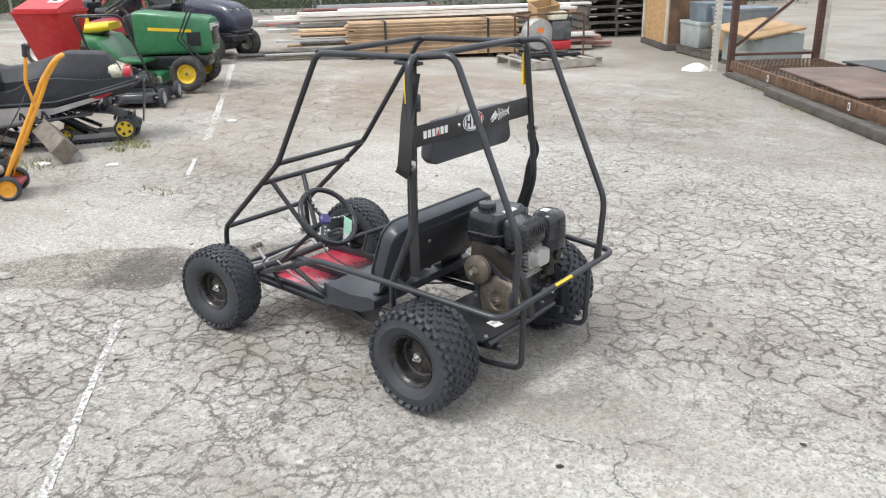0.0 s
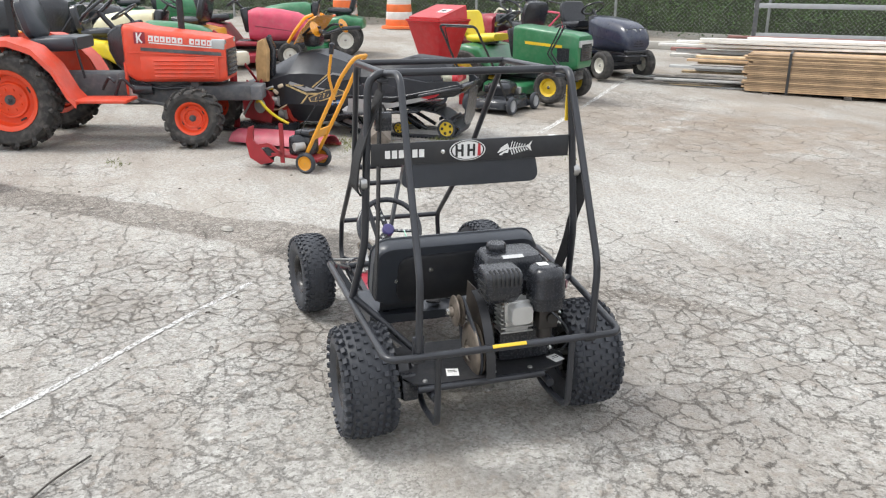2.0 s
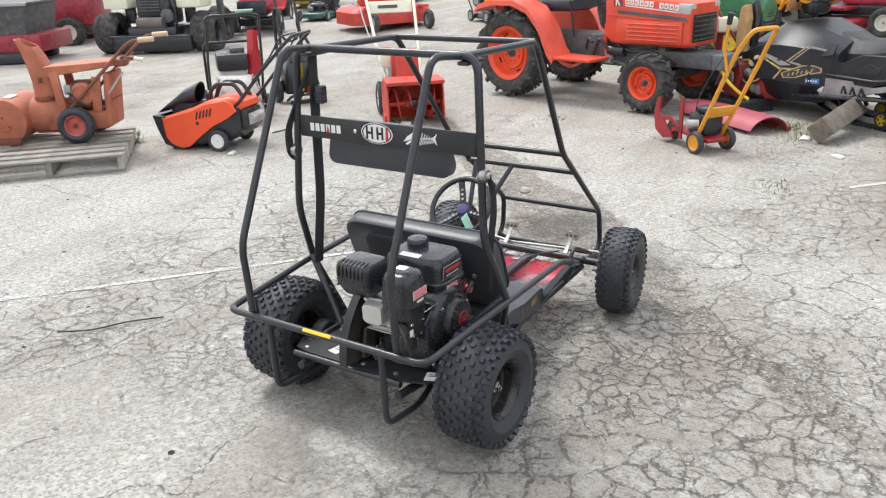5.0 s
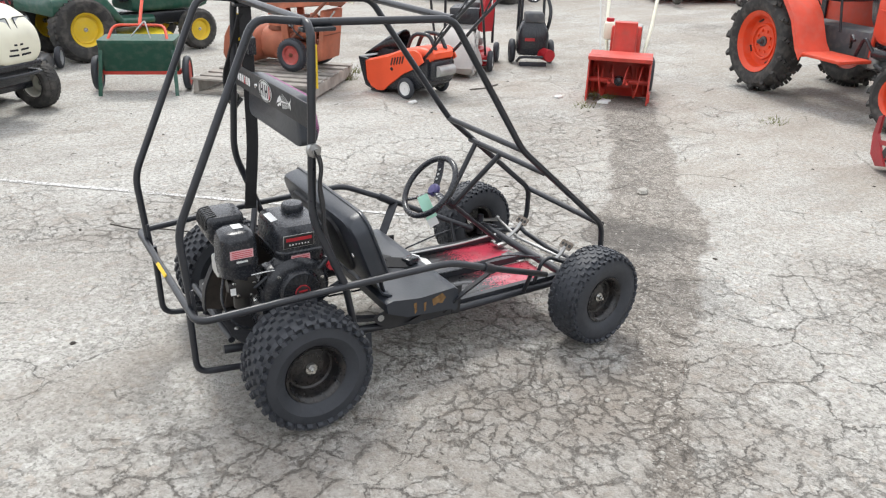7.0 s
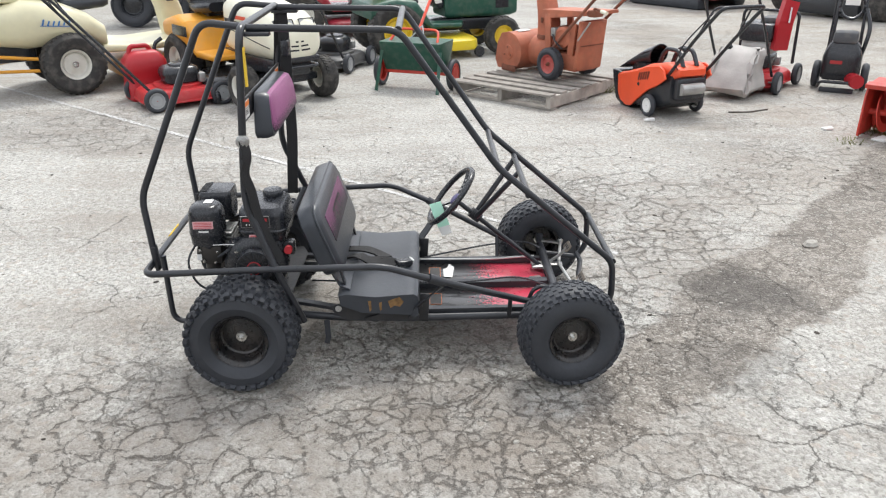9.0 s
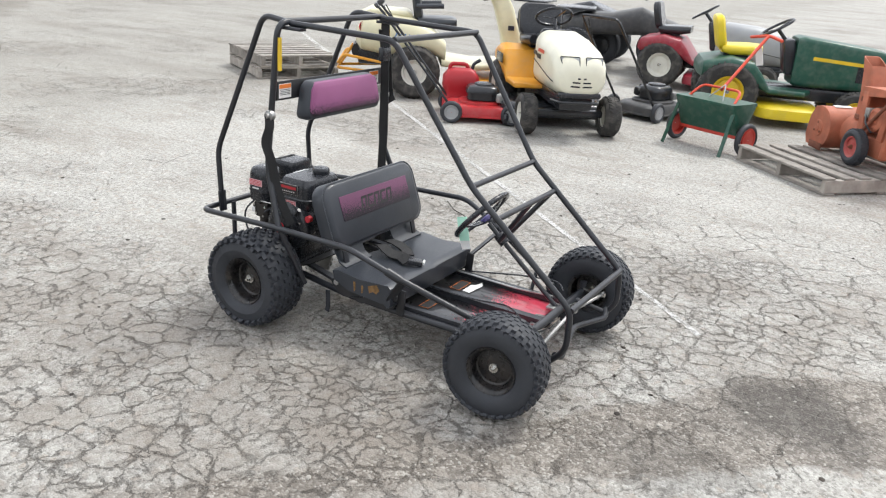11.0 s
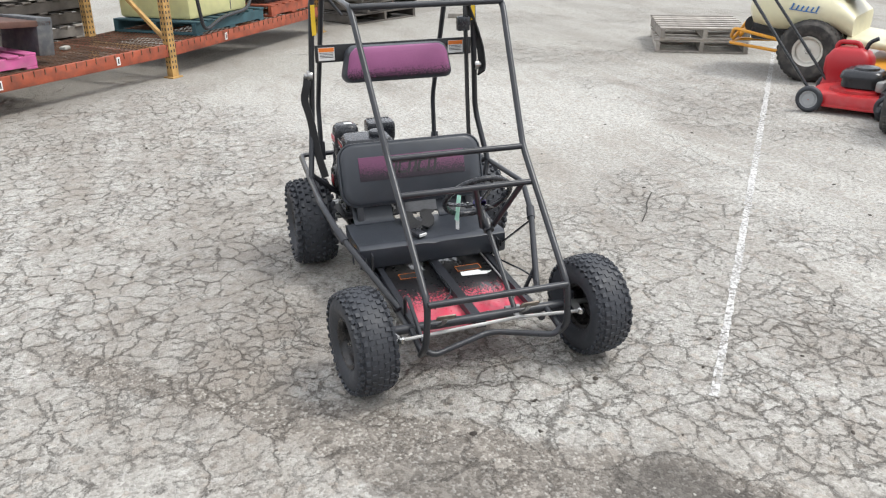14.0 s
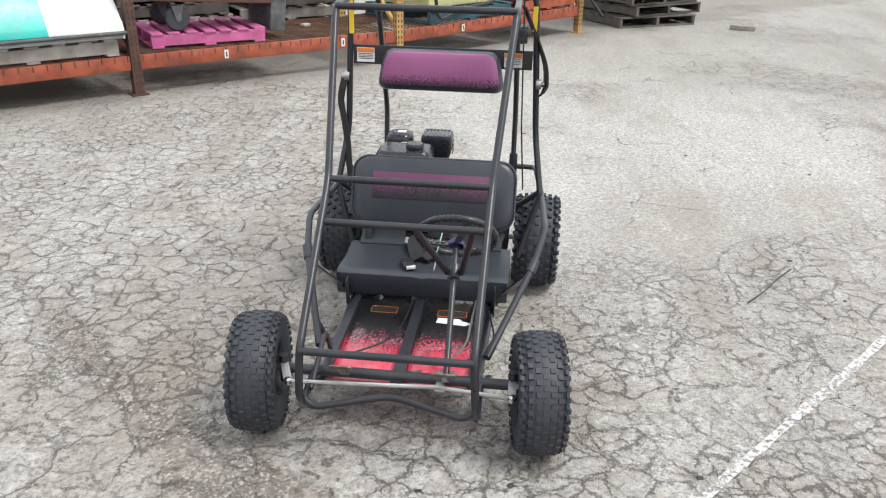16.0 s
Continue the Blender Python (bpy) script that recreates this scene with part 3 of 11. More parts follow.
def wheel(parent, at, R, W, rim, rim_mat, tread="smooth", rubber=None, dish=0.45, spokes=0, nut=0.0, name="wheel", nut_mat=None):
    """A wheel at a pose whose +y is its outside: tyre, rim and axle nut."""
    key = (R, W, rim, tread, dish, spokes)
    rubber = rubber or RUBBER_OLD
    w = node_of(name, parent, at)
    if key not in WHEELS:
        WHEELS[key] = {}
    store = WHEELS[key]
    for nm, maker, mt in (("tyre", lambda: tyre_mesh(R, W, rim), rubber), ("tread", lambda: tread_mesh(R, W, rim, tread), rubber), ("rim", lambda: rim_mesh(rim, W, dish, spokes), rim_mat)):
        if nm == "tread" and tread == "smooth":
            continue
        if (nm, mt.name) not in store:
            store[nm, mt.name] = finish(maker(), nm, mt, 32)
        o = new(nm, store[nm, mt.name])
        o.parent = w
        if nm == "tread":
            tagged(o, kind="stuff")
    if nut:
        bm = B()
        cyl(bm, (0, W / 2 * dish - 0.01, 0), (0, W / 2 * dish + nut * 0.5, 0), nut * 1.5, seg=18)
        cyl(bm, (0, W / 2 * dish + nut * 0.4, 0), (0, W / 2 * dish + nut * 1.6, 0), nut * 0.85, seg=6)
        cyl(bm, (0, W / 2 * dish + nut * 1.5, 0), (0, W / 2 * dish + nut * 2.2, 0), nut * 0.5, seg=10)
        part("axle_nut", bm, nut_mat or CHROME, w)
    return w


def out_left(x, y, z, yaw=0):
    """Pose of a wheel whose outside faces local +y of its thing."""
    return pose(x, y, z, 0, 0, yaw)


def out_right(x, y, z, yaw=0):
    return pose(x, y, z, 0, 0, 180 + yaw)


# ---- the yard ----
def rise(x, y):
    """Height of the yard: flat round the kart, climbing gently towards the fence."""
    d = max(0.0, -x - 6.9)
    return 0.045 * d * d / (d + 1.2)


def ground():
    bm = B()
    xs = [-400, -120, -60, -40, -34] + [-30 + i for i in range(0, 37)] + [10, 20, 50, 120, 400]
    ys = [-400, -120, -60, -40, -30, -24] + [-20 + 2 * i for i in range(0, 25)] + [36, 50, 120, 400]
    grid = [[bm.verts.new((x, y, rise(max(x, -34), y))) for y in ys] for x in xs]
    for i in range(len(xs) - 1):
        for j in range(len(ys) - 1):
            bm.faces.new((grid[i][j], grid[i + 1][j], grid[i + 1][j + 1], grid[i][j + 1]))
    solo("ground", bm, ASPHALT, "pale cracked asphalt yard with gravel and dirt", "ground", pose(0, 0, 0), kind="structure")


ground()


def stripe(a, b, width, material, name, seed):
    """A ragged painted line from a to b, lying just above the ground."""
    rnd = random.Random(seed)
    a, b = Vector(a), Vector(b)
    d = (b - a)
    n = max(3, int(d.length / 0.06))
    side = Vector((-d.y, d.x)).normalized()
    bm = B()
    rows = []
    for i in range(n + 1):
        p = a + d * i / n
        w1, w2 = width / 2 * rnd.uniform(0.72, 1.12), width / 2 * rnd.uniform(0.72, 1.12)
        rows.append([bm.verts.new((*(p + side * k).to_tuple(), rise(p.x, p.y) + 0.004)) for k in (-w1, w2)])
    for r, s in zip(rows, rows[1:]):
        bm.faces.new((r[0], r[1], s[1], s[0]))
    solo(name, bm, material, "worn white painted line on the asphalt", "road marking", pose(0, 0, 0), kind="structure")


stripe((-3.21, 1.725), (-2.57, 1.18), 0.031, ROAD_PAINT, "painted_line", 1)
stripe((-2.57, 1.18), (-1.2, 0.02), 0.037, ROAD_PAINT, "painted_line", 2)
stripe((-1.2, 0.02), (2.45, -3.06), 0.042, ROAD_PAINT, "painted_line", 3)
stripe((2.9, -3.5), (7.5, -7.4), 0.075, FAINT_PAINT, "painted_line", 4)
stripe((-5.55, 3.77), (-5.15, 3.42), 0.036, ROAD_PAINT, "painted_line", 6)
stripe((-10.6, 8.1), (-6.05, 4.24), 0.07, FAINT_PAINT, "painted_line", 7)


# ---- the go-kart: local x forward, y to its left, origin under the middle of the rear axle ----
def go_kart():
    k = thing("go_kart", "black two-seat off-road go-kart with roll cage and red floor pan", "go-kart", pose(-1.658, 2.404, 0, 0, 0, 180))
    r = 0.0115
    BROWNED = mat("rust_browned_steel", (0.19, 0.16, 0.13), 0.42, 0.55, vary=0.35, scale=30, dust=0.3, dust_color=(0.1, 0.075, 0.055))
    GUARD = mat("dirty_guard_steel", (0.045, 0.037, 0.031), 0.5, vary=0.35, scale=30, dust=0.35, dust_color=(0.075, 0.06, 0.048))

    # roll cage
    cage = part("roll_cage", tube(B(), [(0.13, 0.405, 0.44), (0.045, 0.372, 0.66), (0.075, 0.343, 1.205), (0.075, -0.343, 1.205), (0.045, -0.372, 0.66), (0.13, -0.405, 0.44)], r * 1.08, 0.055), BLACK_TUBE, k)
    for s in (1, -1):
        part("side_rail", tube(B(), [(0.085, s * 0.285, 1.2), (0.555, s * 0.287, 1.19), (0.88, s * 0.248, 0.727), (1.297, s * 0.24, 0.372), (1.30, s * 0.248, 0.225), (1.24, s * 0.25, 0.165)], r, 0.04), BLACK_TUBE, k)
        part("rear_strut", tube(B(), [(0.075, s * 0.29, 1.203), (-0.06, s * 0.275, 1.217), (-0.318, s * 0.283, 0.648), (-0.30, s * 0.285, 0.395)], r, 0.045), BLACK_TUBE, k)
        part("skid_tube", tube(B(), [(-0.298, s * 0.222, 0.412), (-0.292, s * 0.222, 0.155), (-0.12, s * 0.222, 0.135), (-0.02, s * 0.215, 0.17)], r * 0.9, 0.04), BLACK_TUBE, k)
        # tabs that clamp the strut to the bumper
        part("strut_bracket", box(B(), (-0.298, s * 0.285, 0.43), (0.012, 0.036, 0.09), (0, -4, 0), 0.003), BLACK_TUBE, k)
        # brace from the hoop's foot down to the engine plate
        part("hoop_brace", tube(B(), [(0.12, s * 0.40, 0.45), (0.02, s * 0.2, 0.26)], r, 0), BLACK_TUBE, k)
        part("hoop_foot", tube(B(), [(0.13, s * 0.405, 0.44), (0.2, s * 0.33, 0.2)], r, 0), BLACK_TUBE, k)
        part("frame_rail", tube(B(), [(-0.2, s * 0.2, 0.2), (0.3, s * 0.235, 0.165), (0.55, s * 0.25, 0.165), (1.13, s * 0.235, 0.165)], 0.014, 0.05), BLACK_TUBE, k)
    for p, rr in (((0.555, 0.287, 1.19), r), ((0.88, 0.248, 0.727), r * 0.95), ((0.985, 0.249, 0.628), r * 0.95), ((1.297, 0.24, 0.372), r)):
        part("cross_bar", tube(B(), [p, (p[0], -p[1], p[2])], rr, 0), BLACK_TUBE, k)
    for s in (1, -1):
        part("roof_mount", box(B(), (0.11, s * 0.3, 1.183), (0.1, 0.035, 0.012), (0, 0, 0), 0.003), BLACK_TUBE, k)
    # side bumper that wraps round the back
    part("bumper", tube(B(), [(1.02, 0.262, 0.225), (0.66, 0.39, 0.38), (0.49, 0.425, 0.448), (0.1, 0.41, 0.437), (-0.313, 0.385, 0.412), (-0.313, -0.385, 0.412), (0.1, -0.41, 0.437), (0.49, -0.425, 0.448), (0.66, -0.39, 0.38), (1.02, -0.262, 0.225)], r, 0.042), BLACK_TUBE, k)
    bm = box(B(), (-0.3215, 0.0, 0.4205), (0.006, 0.11, 0.011), (0, 45, 0), 0.001)
    part("yellow_tape", bm, LABEL_YELLOW, k, "yellow warning sticker wrapped on the rear bumper")
    for s in (1, -1):
        part("rail_joint", cyl(B(), (0.64, s * 0.395, 0.39), (0.69, s * 0.378, 0.364), r * 1.45, seg=12), BLACK_TUBE, k)
        part("rail_upright", tube(B(), [(0.7, s * 0.372, 0.36), (0.6, s * 0.3, 0.24), (0.57, s * 0.255, 0.17)], 0.0, 0, flat=(0.035, 0.006)), BLACK_TUBE, k)
        part("floor_strut", tube(B(), [(0.93, s * 0.292, 0.268), (0.93, s * 0.25, 0.17)], 0.008, 0), BLACK_TUBE, k)

    # plate across the hoop with stickers
    hp = part("headrest_plate", box(B(), (0.062, 0, 0.95), (0.006, 0.685, 0.072), bev=0.002), BLACK_PLATE, k)

    def flat_back(name, outline, material, y, z, label=""):
        """A printed shape on the rear face of the plate; its outline runs to the viewer's right and up."""
        bm = B()
        f = [bm.verts.new((0.0575, y - p[0], z + p[1])) for p in outline]
        bm.faces.new(f)
        return part(name, bm, material, hp, label)
    for i in range(6):
        flat_back("lettering_bar", [(0, 0), (0.017, 0), (0.017, 0.026), (0, 0.026)], LABEL_WHITE, 0.297 - i * 0.0225, 0.937)
    flat_back("lettering_bar", [(0, 0), (0.014, 0), (0.007, 0.026)], LABEL_RED, 0.297 - 3 * 0.0225 - 0.002, 0.9365).location.x = -0.0008
    oval = [(0.062 * math.cos(2 * math.pi * i / 40), 0.034 * math.sin(2 * math.pi * i / 40)) for i in range(40)]
    flat_back("oval_sticker", oval, LABEL_WHITE, 0.02, 0.952, "white oval sticker with dark marks")
    ring = B()
    loft(ring, [[(0.0567, 0.02 - x * f, 0.952 + z * f) for x, z in oval] for f in (0.86, 0.94)], caps=False)
    part("oval_outline", ring, INK, hp)
    for x in (-0.038, -0.018, 0.003, 0.022):
        ob = flat_back("oval_bar", [(-0.004, -0.02), (0.004, -0.02), (0.004, 0.02), (-0.004, 0.02)], INK, 0.02 - x, 0.952)
        ob.location.x = -0.0008
    for x in (-0.028, 0.0125):
        ob = flat_back("oval_bar", [(-0.008, -0.004), (0.008, -0.004), (0.008, 0.004), (-0.008, 0.004)], INK, 0.02 - x, 0.952)
        ob.location.x = -0.0008
    ob = flat_back("oval_bar", [(-0.006, -0.02), (0.006, -0.02), (0.004, 0.021), (-0.004, 0.021)], LABEL_RED, 0.02 - 0.04, 0.952)
    ob.location.x = -0.0008
    # fish-skeleton sticker: head, spine, ribs and tail
    fish = [[(-0.002, -0.012), (0.012, 0.006), (0.034, 0.02), (0.042, 0.004), (0.022, -0.004)], [(0.004, -0.018), (0.02, -0.007), (0.04, 0.0), (0.036, -0.014), (0.024, -0.012), (0.014, -0.02)], [(0.034, -0.002), (0.105, 0.006), (0.105, 0.009), (0.034, 0.003)], [(0.102, 0.006), (0.124, 0.026), (0.116, 0.008), (0.122, -0.012)]]
    for i in range(7):
        x = 0.044 + i * 0.009
        fish.append([(x, 0.002), (x + 0.003, 0.002), (x + 0.01, 0.026 - i * 0.0022), (x + 0.006, 0.024 - i * 0.0022)])
        fish.append([(x, 0.0), (x + 0.007, -0.02 + i * 0.0022), (x + 0.011, -0.018 + i * 0.0022), (x + 0.003, 0.002)])
    for f in fish:
        flat_back("fishbone_sticker", f, LABEL_WHITE, -0.085, 0.948)
    part("bolt", lathe(B(), [(0.008, 0), (0.007, 0.004), (0.001, 0.006)], Matrix.Translation((0.058, 0.105, 0.952)) @ Matrix.Rotation(radians(-90), 4, "Y"), 12), CHROME, hp)
    for y in (0.27, -0.295):
        st = part("warning_sticker", box(B(), (0.0658, y, 0.949), (0.001, 0.068, 0.054)), LABEL_WHITE, hp, "white and orange safety sticker")
        part("orange_band", box(B(), (0.0665, y, 0.966), (0.001, 0.064, 0.016)), LABEL_ORANGE, st)
        for i in range(4):
            part("print_bar", box(B(), (0.0665, y, 0.953 - i * 0.006), (0.001, 0.056, 0.0022)), DARK_GREY, st)
    for s, z0, z1 in ((-1, 1.03, 1.15), (1, 1.06, 1.15)):
        bm = B()
        box(bm, (0.0835, s * 0.3435, (z0 + z1) / 2), (0.006, 0.017, z1 - z0))
        part("yellow_label", bm, LABEL_YELLOW, k, "yellow strip label on the hoop post", at=pose(0, -s * 0.0 + 0, 0))

    # headrest pad
    pad = B()
    prof = rrect(0.15, 0.46, 0.035, 5)
    loft(pad, [[V(0.07 + x - (p[0] / 0.15) * 0.012 * (x / 0.066), p[1] * f * (1.0 - 0.9 * p[0]), 0.905 + p[0] * f * g) for p in prof] for x, f, g in ((0, 0.97, 1), (0.004, 1.0, 1), (0.035, 1.0, 1), (0.055, 0.96, 0.95), (0.066, 0.86, 0.8))])
    hr = part("headrest", pad, VINYL, k, "padded headrest with purple face")
    face = B()
    prof = rrect(0.136, 0.44, 0.034, 5)
    loft(face, [[V(0.07 + x - (p[0] / 0.15) * 0.012 * (x / 0.066), p[1] * f * (1.0 - 0.9 * p[0]), 0.909 + p[0] * f * g) for p in prof] for x, f, g in ((0.045, 1.0, 1.0), (0.06, 0.985, 0.96), (0.0715, 0.9, 0.82))])
    part("headrest_face", face, PURPLE_PAD, hr, "purple vinyl fading to black")

    # seat
    tilt = math.atan2(0.105, 0.255)
    mb = Matrix.Translation((0.275, 0, 0.478)) @ Matrix.Rotation(-tilt * 0.9, 4, "Y")
    back = B()
    prof = rrect(0.262, 0.625, 0.065, 6)
    loft(back, [[mb @ V(x, p[1] * f, p[0] * f) for p in prof] for x, f in ((-0.042, 0.965), (-0.036, 0.99), (-0.012, 1.0), (0.012, 0.99), (0.026, 0.96), (0.033, 0.9))])
    sb = part("backrest", back, VINYL, k, "black vinyl backrest with a purple band")
    bp = B()
    prof2 = rrect(0.21, 0.4, 0.05, 5)
    loft(bp, [[mb @ V(x, 0.02 + p[1] * f, p[0] * f - 0.012) for p in prof2] for x, f in ((-0.04, 1.0), (-0.052, 0.99), (-0.055, 0.95))])
    part("back_shell", bp, BLACK_PLATE, sb)
    piping = B()
    prof3 = rrect(0.258, 0.62, 0.063, 6)
    tube(piping, [mb @ V(0.018, p[1], p[0]) for p in prof3], 0.0045, 0, 6, closed=True)
    part("piping", piping, VINYL, sb)
    band = B()
    box(band, (0.0335, -0.0, 0.02), (0.004, 0.46, 0.1), bev=0.0018)
    part("purple_band", band, PURPLE_BAND, sb, "purple printed band", at=mb)
    for i in range(5):
        bm = B()
        c = 0.085 - i * 0.043
        for a0, a1, b0, b1 in ((-0.019, 0.019, 0.016, 0.027), (-0.019, -0.008, -0.027, 0.027), (0.008, 0.019, -0.027, 0.027)) if i % 2 == 0 else ((-0.019, 0.019, 0.016, 0.027), (-0.019, 0.019, -0.027, -0.016), (-0.019, -0.008, -0.027, 0.027)):
            bm.faces.new([bm.verts.new(mb @ V(0.0362, c + a + b * 0.25, 0.018 + b)) for a, b in ((a0, b0), (a1, b0), (a1, b1), (a0, b1))])
        part("lettering_block", bm, INK, sb)
    for y, z in ((0.22, -0.02), (-0.22, -0.02), (0.1, 0.03)):
        part("bolt", lathe(B(), [(0.009, 0), (0.008, 0.004), (0.001, 0.006)], mb @ Matrix.Translation((-0.0545 if abs(y) < 0.2 else -0.043, y, z)) @ Matrix.Rotation(radians(-90), 4, "Y"), 10), CHROME, sb)
    cush = B()
    sec = [(0.325, 0.245), (0.318, 0.282), (0.345, 0.289), (0.45, 0.277), (0.56, 0.285), (0.588, 0.287), (0.602, 0.277), (0.604, 0.205), (0.592, 0.192), (0.575, 0.204), (0.4, 0.215)]
    rings = []
    for y in (-0.305, -0.297, -0.27, -0.16, -0.03, 0.0, 0.03, 0.16, 0.27, 0.297, 0.305):
        e = abs(y)
        f = 0.0 if e > 0.3 else (0.7 if e > 0.29 else 1.0)
        dip = -0.005 if e < 0.001 else 0.0
        c = Vector((0.46, 0.245))
        rings.append([V(*(lambda q: (q.x, y, q.y))(c + (Vector(p) - c) * (0.98 + 0.02 * f) + Vector((0, dip if p[1] > 0.25 else 0)))) for p in sec])
    loft(cush, rings)
    sc = part("seat_cushion", cush, VINYL, k, "black vinyl bench seat, torn at the edge", sharp=50)
    for s in (1, -1):
        w = B()
        loft(w, [[V(x, s * (0.10 + a * 0.17), z + (0.008 if j else 0)) for j in (0, 1) for a in ((0, 0.5, 1) if not j else (1, 0.5, 0))] for x, z in ((0.36, 0.285), (0.325, 0.30), (0.3, 0.345), (0.285, 0.39))])
        part("seat_side_flap", w, VINYL, sc)
    foam = mat("bare_seat_foam", (0.2, 0.115, 0.045), 0.9, vary=0.35, scale=60)
    for pts, lab in (([(0.494, 0.262), (0.536, 0.277), (0.55, 0.258), (0.536, 0.238), (0.519, 0.244), (0.502, 0.234)], "foam showing through torn vinyl"), ([(0.463, 0.255), (0.473, 0.258), (0.471, 0.228), (0.465, 0.222)], "brown worn streak"), ([(0.424, 0.262), (0.435, 0.264), (0.436, 0.23), (0.429, 0.22)], "brown worn streak")):
        pb = B()
        pb.faces.new([pb.verts.new((a, -0.3065, b)) for a, b in pts])
        part("worn_patch", pb, foam, sc, lab)
    for s in (1, -1):
        part("seat_bracket", box(B(), (0.335, s * 0.24, 0.32), (0.008, 0.028, 0.2), (0, -15, 0), 0.003), BLACK_TUBE, k)
        part("seat_support", tube(B(), [(0.58, s * 0.22, 0.205), (0.57, s * 0.22, 0.165)], 0.0, 0, flat=(0.03, 0.03)), BLACK_TUBE, k)
    for s in (1, -1):
        sg = part("seat_gusset", prism(B(), [(0.285, 0.226), (0.3, 0.2), (0.345, 0.168), (0.565, 0.165), (0.6, 0.19), (0.6, 0.212), (0.46, 0.2), (0.4, 0.206), (0.33, 0.24)], 0.004, Matrix.Translation((0, s * 0.272, 0)) @ Matrix.Rotation(radians(90), 4, "X")), BLACK_PLATE, k)
        part("gusset_washer", lathe(B(), [(0.012, 0), (0.011, 0.003), (0.001, 0.004)], Matrix.Translation((0.315, s * 0.2745, 0.218)) @ Matrix.Rotation(radians(-90 * s), 4, "X"), 14), DULL_STEEL, sg)
    for s in (1, -1):
        part("seat_hanger", box(B(), (0.622, s * 0.262, 0.212), (0.034, 0.005, 0.11), (0, 4, 0), 0.0015), BLACK_PLATE, k)
        part("seat_stay", prism(B(), [(0.4, 0.178), (0.61, 0.25), (0.618, 0.225), (0.45, 0.168)], 0.004, Matrix.Translation((0, s * 0.284, 0)) @ Matrix.Rotation(radians(90), 4, "X")), BLACK_PLATE, k)
    part("brake_band_strap", tube(B(), [(0.27, -0.27, 0.17), (0.272, -0.27, 0.1), (0.265, -0.268, 0.075)], 0.0, 0, flat=(0.02, 0.004)), RUBBER, k)

    # floor pan
    pan = B()
    for s in (1, -1):
        box(pan, (0.81, s * 0.118, 0.168), (0.6, 0.2, 0.006), (0, 0.6, 0), 0.002)
    fp = part("floor_pan", pan, PAN_PAINT, k, "floor pan painted red fading to black")
    part("centre_channel", tube(B(), [(0.5, 0.0, 0.177), (1.14, 0, 0.183)], 0.0, 0, flat=(0.034, 0.026)), BLACK_TUBE, k)
    for s in (1, -1):
        part("pan_rail", tube(B(), [(0.5, s * 0.228, 0.18), (1.12, s * 0.222, 0.184)], 0.0, 0, flat=(0.022, 0.022)), BLACK_TUBE, k)
    for y, w in ((-0.12, 0.09), (0.12, 0.1)):
        st = part("floor_label", box(B(), (0.665, y, 0.1735), (0.045, w, 0.001)), INK, fp, "black instruction label with red edge")
        for q, sx, sy in (((0.643, y), 0.0014, w), ((0.687, y), 0.0014, w), ((0.665, y + w / 2), 0.045, 0.0014), ((0.665, y - w / 2), 0.045, 0.0014)):
            part("label_edge", box(B(), (*q, 0.1745), (sx, sy, 0.0006)), LABEL_ORANGE, st)
    pl = B()
    f = [pl.verts.new(p) for p in ((0.70, 0.075, 0.1755), (0.735, 0.07, 0.1752), (0.745, 0.17, 0.1752), (0.725, 0.2, 0.1755), (0.715, 0.16, 0.1755), (0.7, 0.15, 0.1755))]
    pl.faces.new(f)
    part("torn_paper", pl, LABEL_WHITE, fp, "torn white paper sticker on the floor pan")
    part("pan_hole_plate", box(B(), (1.075, 0.02, 0.176), (0.045, 0.1, 0.004), (0, 0, 12), 0.001), STEEL, fp)

    # front axle, steering gear and nose tubes
    part("front_axle", tube(B(), [(1.12, -0.335, 0.2), (1.12, 0.335, 0.2)], 0.0165, 0), BLACK_TUBE, k)
    part("nose_bumper", tube(B(), [(1.262, 0.25, 0.2), (1.275, 0.215, 0.176), (1.23, 0.02, 0.198), (1.23, -0.02, 0.198), (1.275, -0.215, 0.176), (1.262, -0.25, 0.2)], 0.0105, 0.025), BLACK_TUBE, k)
    for s in (1, -1):
        part("axle_brace", tube(B(), [(1.12, s * 0.25, 0.2), (1.26, s * 0.25, 0.18)], 0.011, 0), BLACK_TUBE, k)
        part("kingpin", cyl(B(), (1.12, s * 0.345, 0.155), (1.12, s * 0.345, 0.245), 0.014, seg=12), BLACK_TUBE, k)
        part("steering_arm", tube(B(), [(1.12, s * 0.345, 0.22), (1.21, s * 0.325 + 0.02, 0.205)], 0.0, 0, flat=(0.024, 0.008)), STEEL, k)
        part("spindle", cyl(B(), (1.12, s * 0.345, 0.2), (1.12, s * 0.44, 0.2), 0.0105, seg=12), STEEL, k)
        part("tie_rod", tube(B(), [(1.21, s * 0.325 + 0.02, 0.213), (1.17, 0.13, 0.205)], 0.0065, 0, 8), DULL_STEEL, k)
        part("rod_end", lathe(B(), [(0.004, -0.012), (0.012, -0.008), (0.014, 0), (0.012, 0.008), (0.004, 0.012)], Matrix.Translation((1.21, s * 0.325 + 0.02, 0.213)), 12), CHROME, k)
    part("pitman_arm", box(B(), (1.15, 0.135, 0.2), (0.07, 0.03, 0.006), bev=0.002), STEEL, k)
    part("column_bearing", box(B(), (1.085, 0.145, 0.19), (0.05, 0.06, 0.012), (0, 0, 0), 0.003), STEEL, k)
    part("steering_column", cyl(B(), (0.765, 0.135, 0.468), (1.1, 0.145, 0.185), 0.0095, seg=12), BLACK_TUBE, k)
